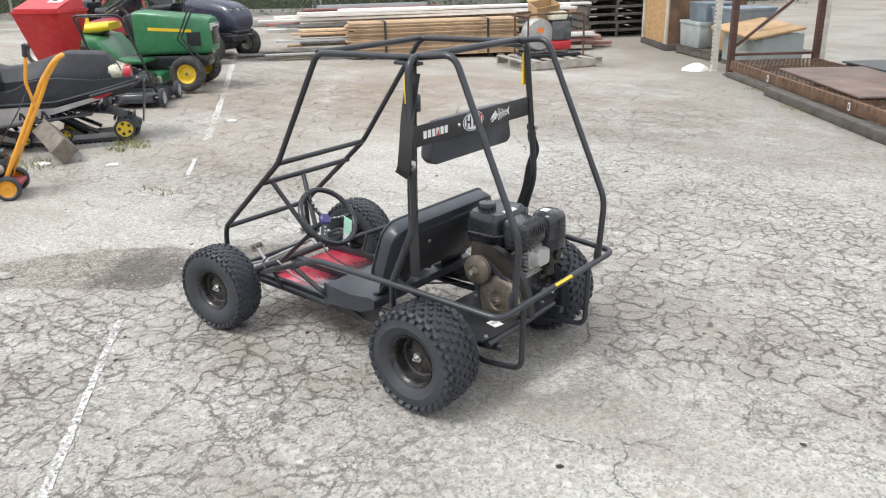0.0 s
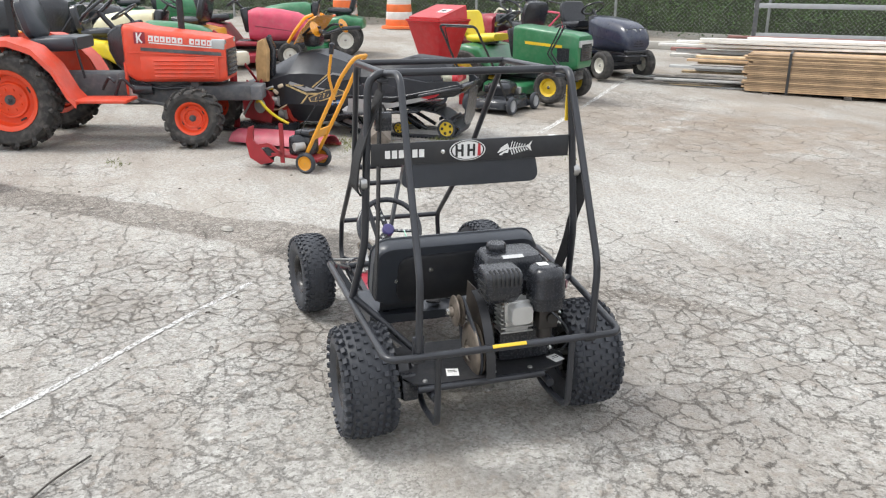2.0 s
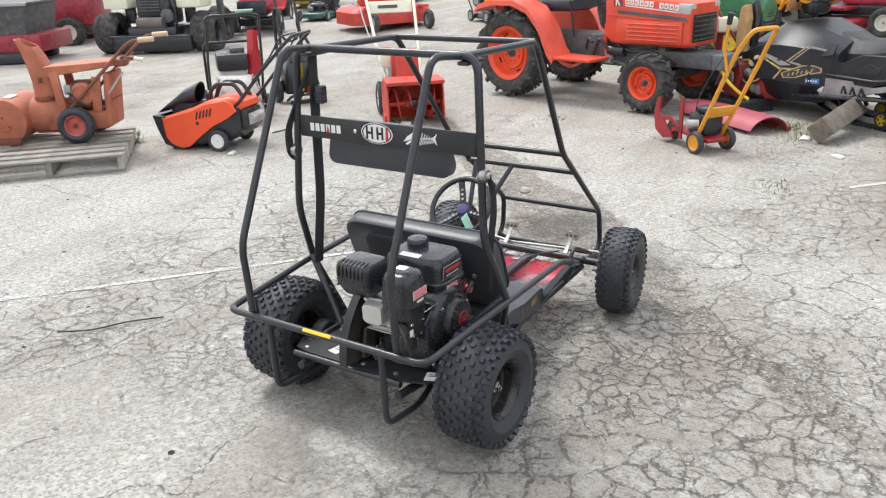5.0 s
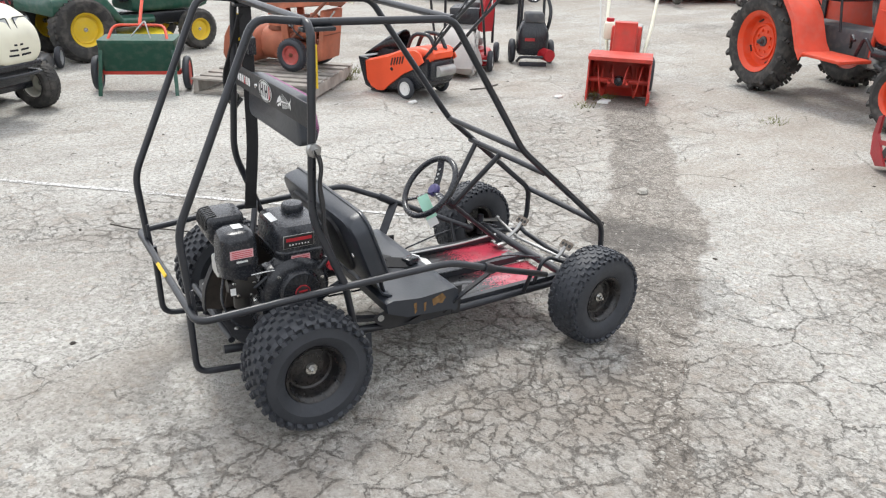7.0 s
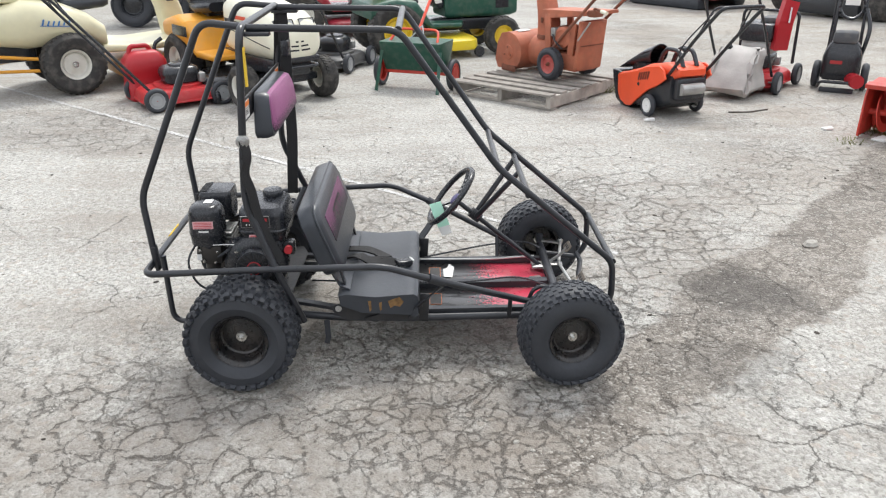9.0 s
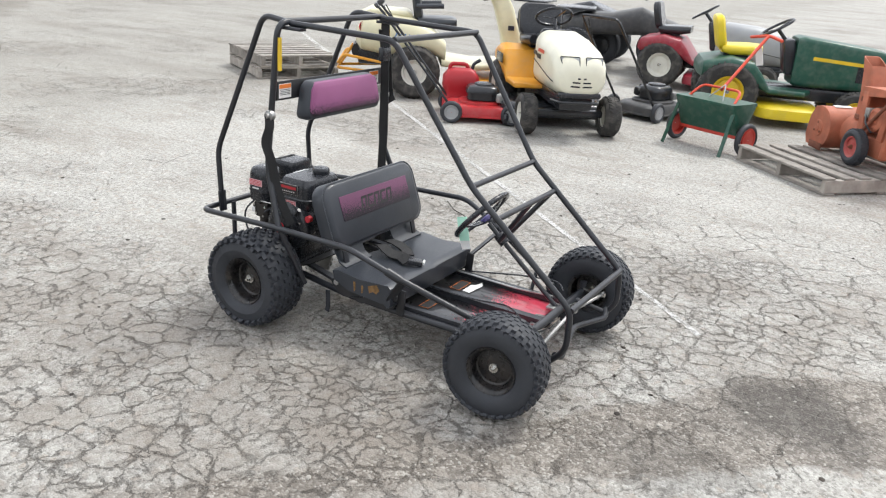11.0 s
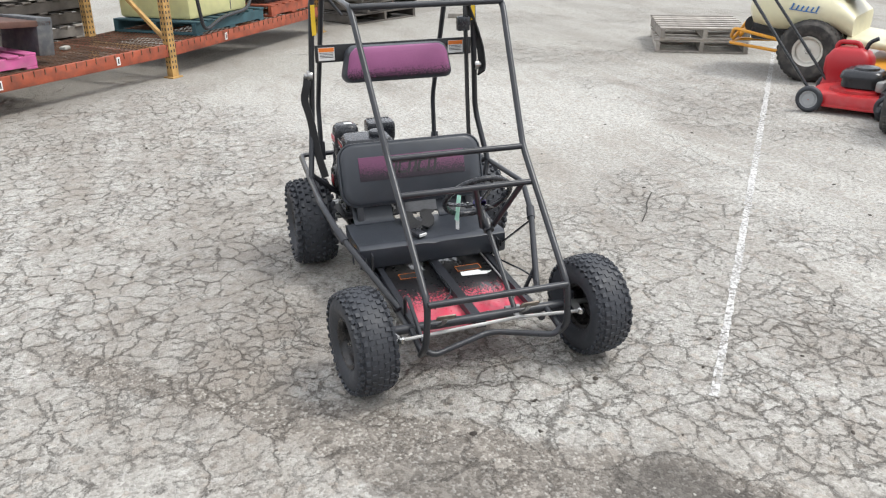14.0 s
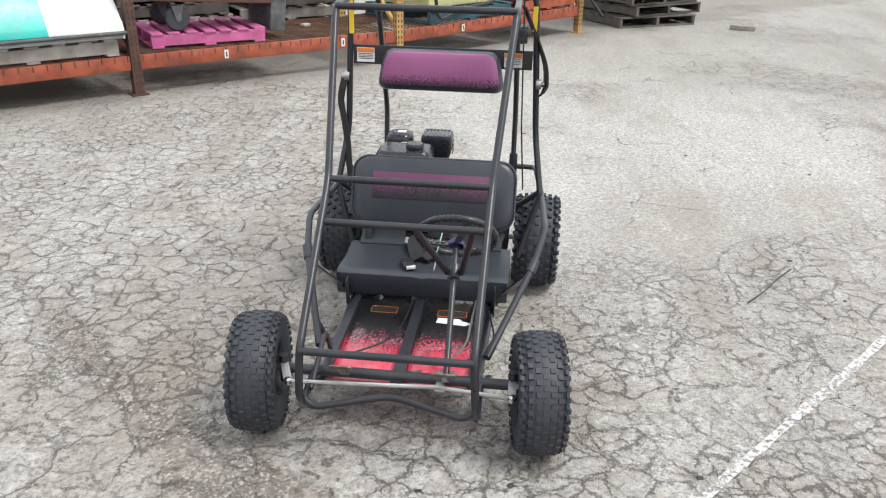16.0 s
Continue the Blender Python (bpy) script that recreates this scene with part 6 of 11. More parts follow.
    part("engine_block", box(B(), (-0.45, 0, 0.42), (0.36, 0.5, 0.2), bev=0.03), PLASTIC, t)
    part("silencer", cyl(B(), (-0.62, -0.22, 0.46), (-0.62, 0.22, 0.46), 0.085, seg=18), mat("sooty_steel", (0.03, 0.03, 0.03), 0.6, 0.5), t)
    for pts in ([(-0.3, 0.42, 0.36), (-0.78, 0.3, 0.42), (-0.86, 0.12, 0.3), (-0.86, -0.12, 0.3), (-0.78, -0.3, 0.42), (-0.3, -0.42, 0.36)], [(-0.3, 0.4, 0.25), (-0.86, 0.14, 0.25), (-0.86, -0.14, 0.25), (-0.3, -0.4, 0.25)], [(-0.84, 0.12, 0.28), (-0.7, 0.1, 0.5)], [(-0.84, -0.12, 0.28), (-0.7, -0.1, 0.5)]):
        part("guard_bar", tube(B(), pts, 0.016, 0.05), CUB_YELLOW, t)
    for s in (1, -1):
        f = out_left if s > 0 else out_right
        wheel(t, f(0, s * 0.42, 0.29), 0.284, 0.24, 0.135, RIM_WHITE, "turf", dish=0.55, name="rear_wheel", nut=0.02)
        wheel(t, f(1.35, s * 0.36, 0.17), 0.165, 0.14, 0.08, RIM_WHITE, "turf", dish=0.5, name="front_wheel", nut=0.012)


rear_engine_rider()


def compact_tractor():
    t = thing("compact_tractor", "faded orange compact farm tractor with lugged tyres", "tractor", pose(-7.7, 0.08, 0, 0, 0, 75.5))
    # origin under the rear axle; the front axle is 1.565 ahead
    part("gearbox", box(B(), (0.35, 0, 0.5), (1.1, 0.3, 0.28), bev=0.04), GREY_CAST, t)
    part("rear_axle", cyl(B(), (0, -0.4, 0.45), (0, 0.4, 0.45), 0.08, seg=16), GREY_CAST, t)
    part("engine_block", box(B(), (1.2, 0, 0.5), (0.75, 0.34, 0.3), bev=0.03), GREY_CAST, t)
    part("front_frame", box(B(), (1.75, 0, 0.46), (0.6, 0.34, 0.14), bev=0.02), GREY_CAST, t)
    part("front_weight_box", box(B(), (2.06, -0.02, 0.46), (0.16, 0.28, 0.13), bev=0.01), mat("dull_grey_casting", (0.13, 0.14, 0.15), 0.6, vary=0.25, dust=0.3), t)
    for y in (-0.19, 0.19):
        part("engine_pipe", tube(B(), [(0.95, y, 0.62), (1.2, y * 1.05, 0.5), (1.45, y, 0.52), (1.7, y, 0.42)], 0.016, 0.08), PLASTIC, t)
        part("engine_bolt_row", box(B(), (1.2, y * 0.92, 0.56), (0.6, 0.03, 0.05), bev=0.01), PLASTIC, t)
        part("filter_can", cyl(B(), (0.98, y, 0.38), (0.98, y, 0.54), 0.045, seg=16), DULL_STEEL, t)
    part("front_axle", box(B(), (1.565, 0, 0.3), (0.1, 0.7, 0.1), bev=0.02), GREY_CAST, t)
    hd = B()
    shell(hd, [(0.93, 0.42, 0.66, 1.06, 0.04), (0.96, 0.5, 0.62, 1.08, 0.05), (1.02, 0.52, 0.58, 1.075, 0.05), (1.1, 0.52, 0.57, 1.05, 0.05), (1.8, 0.5, 0.57, 0.97, 0.05), (1.85, 0.46, 0.59, 0.95, 0.04)])
    h = part("bonnet", hd, ORANGE_RED, t)
    part("dash", shell(B(), [(0.78, 0.3, 0.82, 1.0, 0.04), (0.84, 0.36, 0.7, 1.06, 0.06), (0.93, 0.42, 0.64, 1.08, 0.05)]), PLASTIC, t)
    part("firewall", box(B(), (0.93, 0, 0.6), (0.03, 0.42, 0.3), bev=0.008), ORANGE_RED, t)
    for s in (1, -1):
        part("bonnet_band", box(B(), (1.46, s * 0.2595, 0.845), (0.72, 0.008, 0.03), (0, 3.5, 0)), GREY_CAST, h)
        part("band_lip", box(B(), (1.41, s * 0.262, 0.818), (0.85, 0.012, 0.012), (0, 2.5, 0), 0.004), ORANGE_RED, h)
        for i in range(11):
            x = 1.2 + i * 0.052
            if i == 6:
                continue
            part("decal_bar", box(B(), (x, s * 0.2605, 0.975 - (x - 1) * 0.075), (0.042, 0.004, 0.05), (0, 4.5, 0)), LABEL_WHITE, h)
            part("decal_gap", box(B(), (x + (0.004 if i % 2 else -0.004), s * 0.2632, 0.973 - (x - 1) * 0.075), (0.014, 0.002, 0.02), (0, 4.5, 0)), ORANGE_RED, h)
        part("decal_underline", box(B(), (1.46, s * 0.2605, 0.902), (0.56, 0.004, 0.01), (0, 4.5, 0)), LABEL_WHITE, h)
        part("decal_panel", box(B(), (1.1, s * 0.2605, 0.965), (0.1, 0.004, 0.1)), MAROON, h)
        for a in (-35, 35, 0):
            part("decal_stroke", box(B(), (1.105 if a else 1.08, s * 0.2632, 0.965 + (0.02 if a > 0 else -0.02 if a else 0)), (0.014, 0.002, 0.055 if a else 0.09), (0, a, 0)), LABEL_WHITE, h)
        part("side_panel", box(B(), (1.44, s * 0.2605, 0.7), (0.7, 0.012, 0.2), bev=0.005), ORANGE_RED, h)
        for z in (0.625, 0.66, 0.695, 0.73, 0.765):
            part("louvre", box(B(), (1.48, s * 0.267, z), (0.54, 0.016, 0.014), (s * 28, 0, 0), 0.003), ORANGE_RED, h)
            part("louvre_gap", box(B(), (1.48, s * 0.2668, z - 0.012), (0.54, 0.004, 0.006)), RIM_ORANGE, h)
        part("headlight", box(B(), (1.79, s * 0.2, 0.91), (0.12, 0.11, 0.09), (0, 4, 0), 0.012), LENS, h)
        part("brake_pedal", tube(B(), [(0.7, s * 0.2, 0.5), (0.8, s * 0.3, 0.62), (0.86, s * 0.32, 0.58)], 0.014, 0.03), PLASTIC, t)
        part("steering_link", tube(B(), [(0.95, s * 0.2, 0.42), (1.3, s * 0.26, 0.36), (1.55, s * 0.34, 0.3)], 0.014, 0.04), GREY_CAST, t)
        part("starter", cyl(B(), (0.98, s * 0.2, 0.5), (1.16, s * 0.2, 0.5), 0.05, seg=14), PLASTIC, t)
    part("grille", box(B(), (1.852, 0, 0.74), (0.02, 0.38, 0.24), bev=0.006), PLASTIC, h)
    for i in range(6):
        part("grille_bar", box(B(), (1.865, 0, 0.64 + i * 0.04), (0.012, 0.36, 0.008)), GREY_CAST, h)
    for s in (1, -1):
        pts = [(-0.47, 0.86), (-0.4, 0.93), (-0.2, 0.97), (0.08, 0.97), (0.27, 0.9), (0.42, 0.74), (0.53, 0.52), (0.6, 0.44)]
        fb = B()
        loft(fb, [[V(x, s * 0.3, z), V(x, s * 0.6, z - 0.01), V(x, s * 0.61, z - 0.06), V(x, s * 0.6, z - 0.03), V(x, s * 0.3, z - 0.02)] for x, z in pts])
        f = part("fender", fb, ORANGE_RED, t)
        part("fender_wall", prism(B(), [(-0.44, 0.86), (-0.2, 0.955), (0.08, 0.955), (0.26, 0.885), (0.41, 0.73), (0.51, 0.52), (0.2, 0.5), (-0.2, 0.6)], 0.012, Matrix.Translation((0, s * 0.3, 0)) @ Matrix.Rotation(radians(90), 4, "X")), ORANGE_RED, t)
        part("footboard", box(B(), (0.8, s * 0.42, 0.435), (0.46, 0.32, 0.03), bev=0.01), ORANGE_RED, t)
        part("tail_lamp", lathe(B(), [(0.05, 0), (0.055, 0.02), (0.05, 0.07), (0.03, 0.08), (0.002, 0.08)], Matrix.Translation((-0.33, s * 0.5, 0.9)), 16), AMBER, t)
    part("seat", shell(B(), [(0.08, 0.42, 0.84, 0.94, 0.03), (0.16, 0.46, 0.83, 0.96, 0.05), (0.46, 0.46, 0.84, 0.97, 0.05), (0.52, 0.4, 0.86, 0.96, 0.03)]), VINYL, t)
    ms = pose(0.06, 0, 1.12, 0, -14, 0)
    part("seat_back", loft(B(), [[ms @ V(x, p[0] * f, p[1] * f) for p in rrect(0.42, 0.36, 0.09, 4)] for x, f in ((-0.04, 0.9), (-0.02, 1), (0.03, 1), (0.05, 0.88))]), VINYL, t)
    part("roll_bar", tube(B(), [(-0.25, 0.3, 0.6), (-0.28, 0.3, 1.7), (-0.28, -0.3, 1.7), (-0.25, -0.3, 0.6)], 0.0, 0, flat=(0.06, 0.06)), PLASTIC, t)
    ring_wheel(t, "steering_wheel", pose(0.66, 0, 1.2, 0, -40, 0), 0.19, 0.016, PLASTIC)
    part("steering_shaft", cyl(B(), (0.82, 0, 1.0), (0.67, 0, 1.18), 0.025, seg=10), PLASTIC, t)
    part("lever", tube(B(), [(0.55, -0.2, 0.6), (0.5, -0.22, 0.95)], 0.011, 0), PLASTIC, t)
    part("exhaust_stack", tube(B(), [(1.36, 0.2, 0.8), (1.36, 0.2, 1.6)], 0.032, 0), PLASTIC, t)
    part("fuel_hose", tube(B(), [(0.8, -0.24, 0.4), (0.9, -0.26, 0.62), (1.0, -0.24, 0.5)], 0.015, 0.05), PLASTIC, t)
    part("hitch_arm", tube(B(), [(-0.1, -0.25, 0.5), (-0.5, -0.3, 0.55)], 0.03, 0), GREY_CAST, t)
    part("lower_link", tube(B(), [(0.1, -0.22, 0.35), (-0.5, -0.25, 0.4)], 0.022, 0), GREY_CAST, t)
    for s in (1, -1):
        f = out_left if s > 0 else out_right
        wr = wheel(t, f(0, s * 0.5, 0.445), 0.405, 0.24, 0.265, RIM_ORANGE, "lug", dish=0.15, name="rear_wheel", nut=0.03, nut_mat=GREY_CAST)
        rim_detail(wr, 0.265, 0.24, 0.15, 8)
        wf = wheel(t, f(1.565, s * 0.43, 0.275), 0.25, 0.18, 0.145, RIM_ORANGE, "lug", dish=0.3, name="front_wheel", nut=0.02, nut_mat=GREY_CAST)
        rim_detail(wf, 0.145, 0.18, 0.3, 6)


compact_tractor()


def snowmobile():
    # x forward from the tail, along the sled's own axis
    t = thing("snowmobile", "black snowmobile with amber windshield and yellow idler wheels", "snowmobile", pose(-6.74, 4.04, 0, 0, 0, 236))
    tun = B()
    shell(tun, [(0.0, 0.4, 0.46, 0.52, 0.02), (0.06, 0.44, 0.42, 0.56, 0.03), (0.6, 0.46, 0.34, 0.54, 0.03), (1.2, 0.48, 0.3, 0.5, 0.03)])
    part("tunnel", tun, PLASTIC, t)
    seat = B()
    rows = ((0.14, 0.24, 0.34, 0.55, 0.68, 0.6), (0.2, 0.26, 0.38, 0.54, 0.76, 0.63), (0.5, 0.27, 0.4, 0.52, 0.785, 0.64), (0.56, 0.27, 0.4, 0.52, 0.77, 0.63), (0.82, 0.25, 0.42, 0.5, 0.69, 0.58), (1.0, 0.25, 0.42, 0.46, 0.675, 0.57), (1.14, 0.24, 0.4, 0.46, 0.72, 0.6), (1.2, 0.22, 0.36, 0.48, 0.72, 0.6))
    loft(seat, [[V(x, w1 / 2, z0), V(x, w1 / 2, zm), V(x, w0 / 2, z1 - 0.012), V(x, w0 / 2 - 0.03, z1), V(x, 0.03 - w0 / 2, z1), V(x, -w0 / 2, z1 - 0.012), V(x, -w1 / 2, zm), V(x, -w1 / 2, z0)] for x, w0, w1, z0, z1, zm in rows])
    part("seat", seat, BLACK_CLOTH, t, sharp=28)
    # hood of flat facets: width and height of top, shoulder, flank and belly
    hrow = ((1.04, 0.3, 0.66, 0.58, 0.56, 0.3, 0.42, 0.2), (1.22, 0.36, 0.72, 0.8, 0.6, 0.3, 0.56, 0.14), (1.5, 0.42, 0.8, 0.9, 0.61, 0.31, 0.6, 0.12), (1.66, 0.42, 0.79, 0.92, 0.6, 0.31, 0.6, 0.12), (1.95, 0.36, 0.65, 0.86, 0.51, 0.28, 0.52, 0.14), (2.25, 0.3, 0.49, 0.68, 0.41, 0.27, 0.42, 0.17), (2.5, 0.24, 0.4, 0.46, 0.35, 0.27, 0.28, 0.2), (2.66, 0.14, 0.34, 0.26, 0.32, 0.28, 0.16, 0.24))

    def ring(x, wt, zt, wm, zs, zf, wb, zb):
        half = [(wt / 2, zt), (wt / 2 + 0.05, zt - 0.03), (wm / 2 - 0.02, zs + 0.02), (wm / 2, zs), (wm / 2, zf), (wb / 2, zb)]
        return [V(x, y, z) for y, z in half] + [V(x, -y, z) for y, z in reversed(half)]
    h = part("hood", loft(B(), [ring(*q) for q in hrow]), SLED_GLOSS, t, "angular gloss black hood with gold and silver chevrons", sharp=18)

    def flank(x):
        for a, b in zip(hrow, hrow[1:]):
            if a[0] <= x <= b[0]:
                f = (x - a[0]) / (b[0] - a[0])
                return (a[3] + (b[3] - a[3]) * f) / 2
        return 0.3

    def decal(name, pts, material, lift=0.004, dx=-0.15):
        for s in (1, -1):
            bm = B()
            bm.faces.new([bm.verts.new((x + dx, s * (flank(x + dx) + lift), z)) for x, z in pts])
            part(name, bm, material, h)
    gold = mat("gold_print", (0.5, 0.38, 0.17), 0.4, 0.2, vary=0.35, scale=30)
    decal("silver_chevron", [(1.26, 0.6), (1.37, 0.625), (1.56, 0.47), (1.46, 0.455)], GREY_PAINT)
    decal("silver_chevron", [(1.53, 0.452), (1.6, 0.475), (1.8, 0.53), (1.82, 0.505), (1.64, 0.44)], GREY_PAINT)
    decal("gold_stripe", [(1.23, 0.598), (1.25, 0.602), (1.47, 0.43), (1.63, 0.425), (1.85, 0.5), (1.85, 0.485), (1.64, 0.407), (1.46, 0.41)], gold, 0.006)
    decal("gold_stripe", [(1.385, 0.628), (1.4, 0.63), (1.585, 0.482), (1.57, 0.476)], gold, 0.006)
    decal("torn_opening", [(1.86, 0.47), (2.02, 0.44), (2.1, 0.3), (1.98, 0.285), (1.88, 0.33)], INK, 0.004)
    decal("gold_stripe", [(1.66, 0.5), (1.85, 0.5), (1.85, 0.487), (1.68, 0.487)], gold, 0.005)
    decal("gold_stripe", [(1.6, 0.42), (1.62, 0.42), (1.7, 0.32), (1.68, 0.32)], gold, 0.007)
    decal("sled_emblem", [(1.28, 0.45), (1.34, 0.47), (1.44, 0.46), (1.62, 0.38), (1.6, 0.34), (1.48, 0.35), (1.4, 0.38), (1.28, 0.41)], gold, 0.008)
    decal("emblem_bar", [(1.29, 0.442), (1.34, 0.462), (1.43, 0.452), (1.6, 0.378), (1.59, 0.348), (1.49, 0.357), (1.41, 0.388), (1.29, 0.418)], DARK_GREY, 0.01)
    for i in range(6):
        x = 1.33 + i * 0.04
        z = 0.428 - i * 0.011
        decal("emblem_stroke", [(x, z + 0.014), (x + 0.012, z + 0.014), (x + 0.024, z - 0.014), (x + 0.012, z - 0.014)], gold, 0.012)
    decal("yellow_flash", [(2.0, 0.46), (2.12, 0.44), (2.12, 0.425), (2.0, 0.44)], YELLOW, 0.005)
    decal("blue_sticker", [(1.14, 0.36), (1.24, 0.362), (1.24, 0.318), (1.14, 0.316)], mat("blue_registration_sticker", (0.05, 0.2, 0.5), 0.4), 0.005, 0.0)
    for i in range(5):
        decal("sticker_bar", [(1.153 + i * 0.017, 0.347), (1.163 + i * 0.017, 0.347), (1.163 + i * 0.017, 0.331), (1.153 + i * 0.017, 0.331)], LABEL_WHITE, 0.007, 0.0)
    for s in (1, -1):
        part("hood_scoop", prism(B(), [(-0.12, -0.04), (0.1, -0.09), (0.13, -0.05), (-0.06, 0.06), (-0.12, 0.05)], 0.012, Matrix.Translation((1.16, s * 0.33, 0.6)) @ Matrix.Rotation(radians(90 + s * 25), 4, "X")), BLACK_CLOTH, h)
        part("side_cowl", prism(B(), [(1.16, 0.19), (1.16, 0.54), (0.98, 0.5), (0.8, 0.585), (0.6, 0.6), (0.3, 0.56), (0.0, 0.58), (-0.06, 0.53), (0.2, 0.46), (0.62, 0.37), (0.86, 0.28)], 0.03, Matrix.Translation((0, s * 0.3, 0)) @ Matrix.Rotation(radians(90), 4, "X"), 0.006), SLED_GLOSS, t)
        part("cowl_inset", prism(B(), [(0.84, 0.44), (0.72, 0.53), (0.6, 0.5), (0.62, 0.45)], 0.008, Matrix.Translation((0, s * 0.317, 0)) @ Matrix.Rotation(radians(90), 4, "X"), 0.002), BLACK_CLOTH, t)
        part("footboard", box(B(), (0.85, s * 0.36, 0.25), (1.0, 0.14, 0.02), (0, 5, 0), 0.006), PLASTIC, t)
        sp = part("side_panel", prism(B(), [(1.14, 0.2), (1.17, 0.27), (1.13, 0.372), (0.84, 0.378), (0.82, 0.35), (0.64, 0.352), (0.3, 0.43), (0.28, 0.4), (0.62, 0.31), (0.84, 0.262), (0.98, 0.215)], 0.012, Matrix.Translation((0, s * 0.322, 0)) @ Matrix.Rotation(radians(90), 4, "X"), 0.002), DULL_STEEL, t, "worn silver side panel with black cut-outs")
        for i in range(3):
            part("panel_cutout", prism(B(), [(-0.042, -0.032), (0.028, -0.032), (0.012, 0.03), (-0.008, 0.03)], 0.004, Matrix.Translation((0.74 + i * 0.085, s * 0.33, 0.305 - i * 0.002)) @ Matrix.Rotation(radians(90), 4, "X")), INK, sp)
            part("cutout_centre", prism(B(), [(-0.012, -0.03), (0.004, -0.03), (0.001, -0.004), (-0.004, -0.004)], 0.004, Matrix.Translation((0.74 + i * 0.085, s * 0.3315, 0.305 - i * 0.002)) @ Matrix.Rotation(radians(90), 4, "X")), DULL_STEEL, sp)
        part("torn_edge", prism(B(), [(1.1, 0.3), (1.22, 0.31), (1.2, 0.28), (1.24, 0.27), (1.12, 0.25)], 0.006, Matrix.Translation((0, s * 0.335, 0)) @ Matrix.Rotation(radians(90), 4, "X")), LABEL_WHITE, sp)
        part("red_flash", prism(B(), [(0.16, 0.462), (0.36, 0.435), (0.34, 0.41), (0.28, 0.405), (0.2, 0.43)], 0.006, Matrix.Translation((0, s * 0.326, 0)) @ Matrix.Rotation(radians(90), 4, "X")), RED_PLASTIC, t)
        part("running_rail", tube(B(), [(1.1, s * 0.33, 0.4), (0.62, s * 0.34, 0.4), (0.2, s * 0.33, 0.49), (-0.05, s * 0.3, 0.55)], 0.014, 0.05), PLASTIC, t)
    part("rear_bumper", tube(B(), [(0.35, 0.4, 0.44), (-0.02, 0.36, 0.52), (-0.06, 0.0, 0.53), (-0.02, -0.36, 0.52), (0.35, -0.4, 0.44)], 0.016, 0.08), PLASTIC, t)
    part("tail_lamp", box(B(), (0.04, 0.1, 0.6), (0.07, 0.3, 0.09), bev=0.025), RED_LENS, t)
    part("cargo_wrap", shell(B(), [(0.02, 0.36, 0.52, 0.6, 0.03), (0.12, 0.4, 0.53, 0.66, 0.06), (0.3, 0.34, 0.55, 0.68, 0.06), (0.38, 0.26, 0.56, 0.64, 0.03)], 4), mat("clear_plastic_wrap", (0.5, 0.5, 0.38), 0.25, vary=0.4, scale=25, bump=0.6), t, "pale plastic-wrapped bundle under cords")
    for x in (0.1, 0.2, 0.3):
        part("cord", tube(B(), [(x - 0.03, 0.2, 0.54), (x, 0.17, 0.66), (x + 0.05, 0.0, 0.69), (x, -0.17, 0.66)], 0.006, 0.04, 6), PLASTIC, t)
    part("snow_flap", prism(B(), [(-0.15, 0.0), (0.15, 0.0), (0.19, -0.3), (0.1, -0.36), (-0.1, -0.36), (-0.19, -0.3)], 0.012, pose(-0.08, 0, 0.5, 0, 0, 0) @ Matrix.Rotation(radians(90), 4, "Z") @ Matrix.Rotation(radians(82), 4, "X")), PLASTIC, t)
    tr = B()
    loop = [(0.08, 0.14), (0.02, 0.12), (0.0, 0.1), (0.03, 0.04), (0.12, 0.015), (0.5, 0.012), (1.0, 0.012), (1.25, 0.08), (1.5, 0.24), (1.45, 0.3), (1.2, 0.33), (0.6, 0.3), (0.2, 0.24)]
    tube(tr, [(x, 0, z + 0.01) for x, z in loop], 0, 0.06, flat=(0.38, 0.014), closed=True)
    for i in range(26):
        x = 0.1 + i * 0.042
        box(tr, (x, 0, 0.012), (0.012, 0.37, 0.03))
        box(tr, (0.05 + i * 0.052, 0, 0.285 if i > 3 else 0.2), (0.012, 0.37, 0.03))
    tagged(part("track", tr, RUBBER, t), kind="stuff")
    for s in (1, -1):
        part("skid_rail", tube(B(), [(0.12, s * 0.12, 0.05), (1.0, s * 0.12, 0.05), (1.25, s * 0.12, 0.13)], 0, 0.05, flat=(0.02, 0.05)), DULL_STEEL, t)
        for x, z, rr in ((0.13, 0.11, 0.092), (0.62, 0.09, 0.06), (0.95, 0.08, 0.06)):
            m = (out_left if s > 0 else out_right)(x, s * 0.2, z)
            iw = node_of("idler_wheel", t, m)
            part("idler_tyre", lathe(B(), [(rr * 0.76, -0.018), (rr, -0.016), (rr, 0.016), (rr * 0.76, 0.018), (rr * 0.76, -0.018)], along("y"), 24), RUBBER, iw)
            dk = lathe(B(), [(0.002, 0.012), (rr * 0.25, 0.014), (rr * 0.25, 0.008), (rr * 0.72, 0.008), (rr * 0.8, 0.014), (rr * 0.8, -0.014), (0.002, -0.012)], along("y"), 24)
            part("idler_disc", dk, RIM_YELLOW, iw, "yellow plastic idler disc")
            for i in range(5):
                a = 2 * math.pi * i / 5
                part("idler_hole", lathe(B(), [(rr * 0.16, 0), (rr * 0.15, 0.003), (0.001, 0.003)], Matrix.Translation((rr * 0.5 * math.cos(a), 0.0085, rr * 0.5 * math.sin(a))) @ along("y"), 10), INK, iw)
        part("suspension_arm", tube(B(), [(0.35, s * 0.14, 0.09), (0.75, s * 0.15, 0.3)], 0.018, 0), PLASTIC, t)
        part("suspension_arm", tube(B(), [(1.05, s * 0.14, 0.1), (1.2, s * 0.15, 0.32)], 0.018, 0), PLASTIC, t)
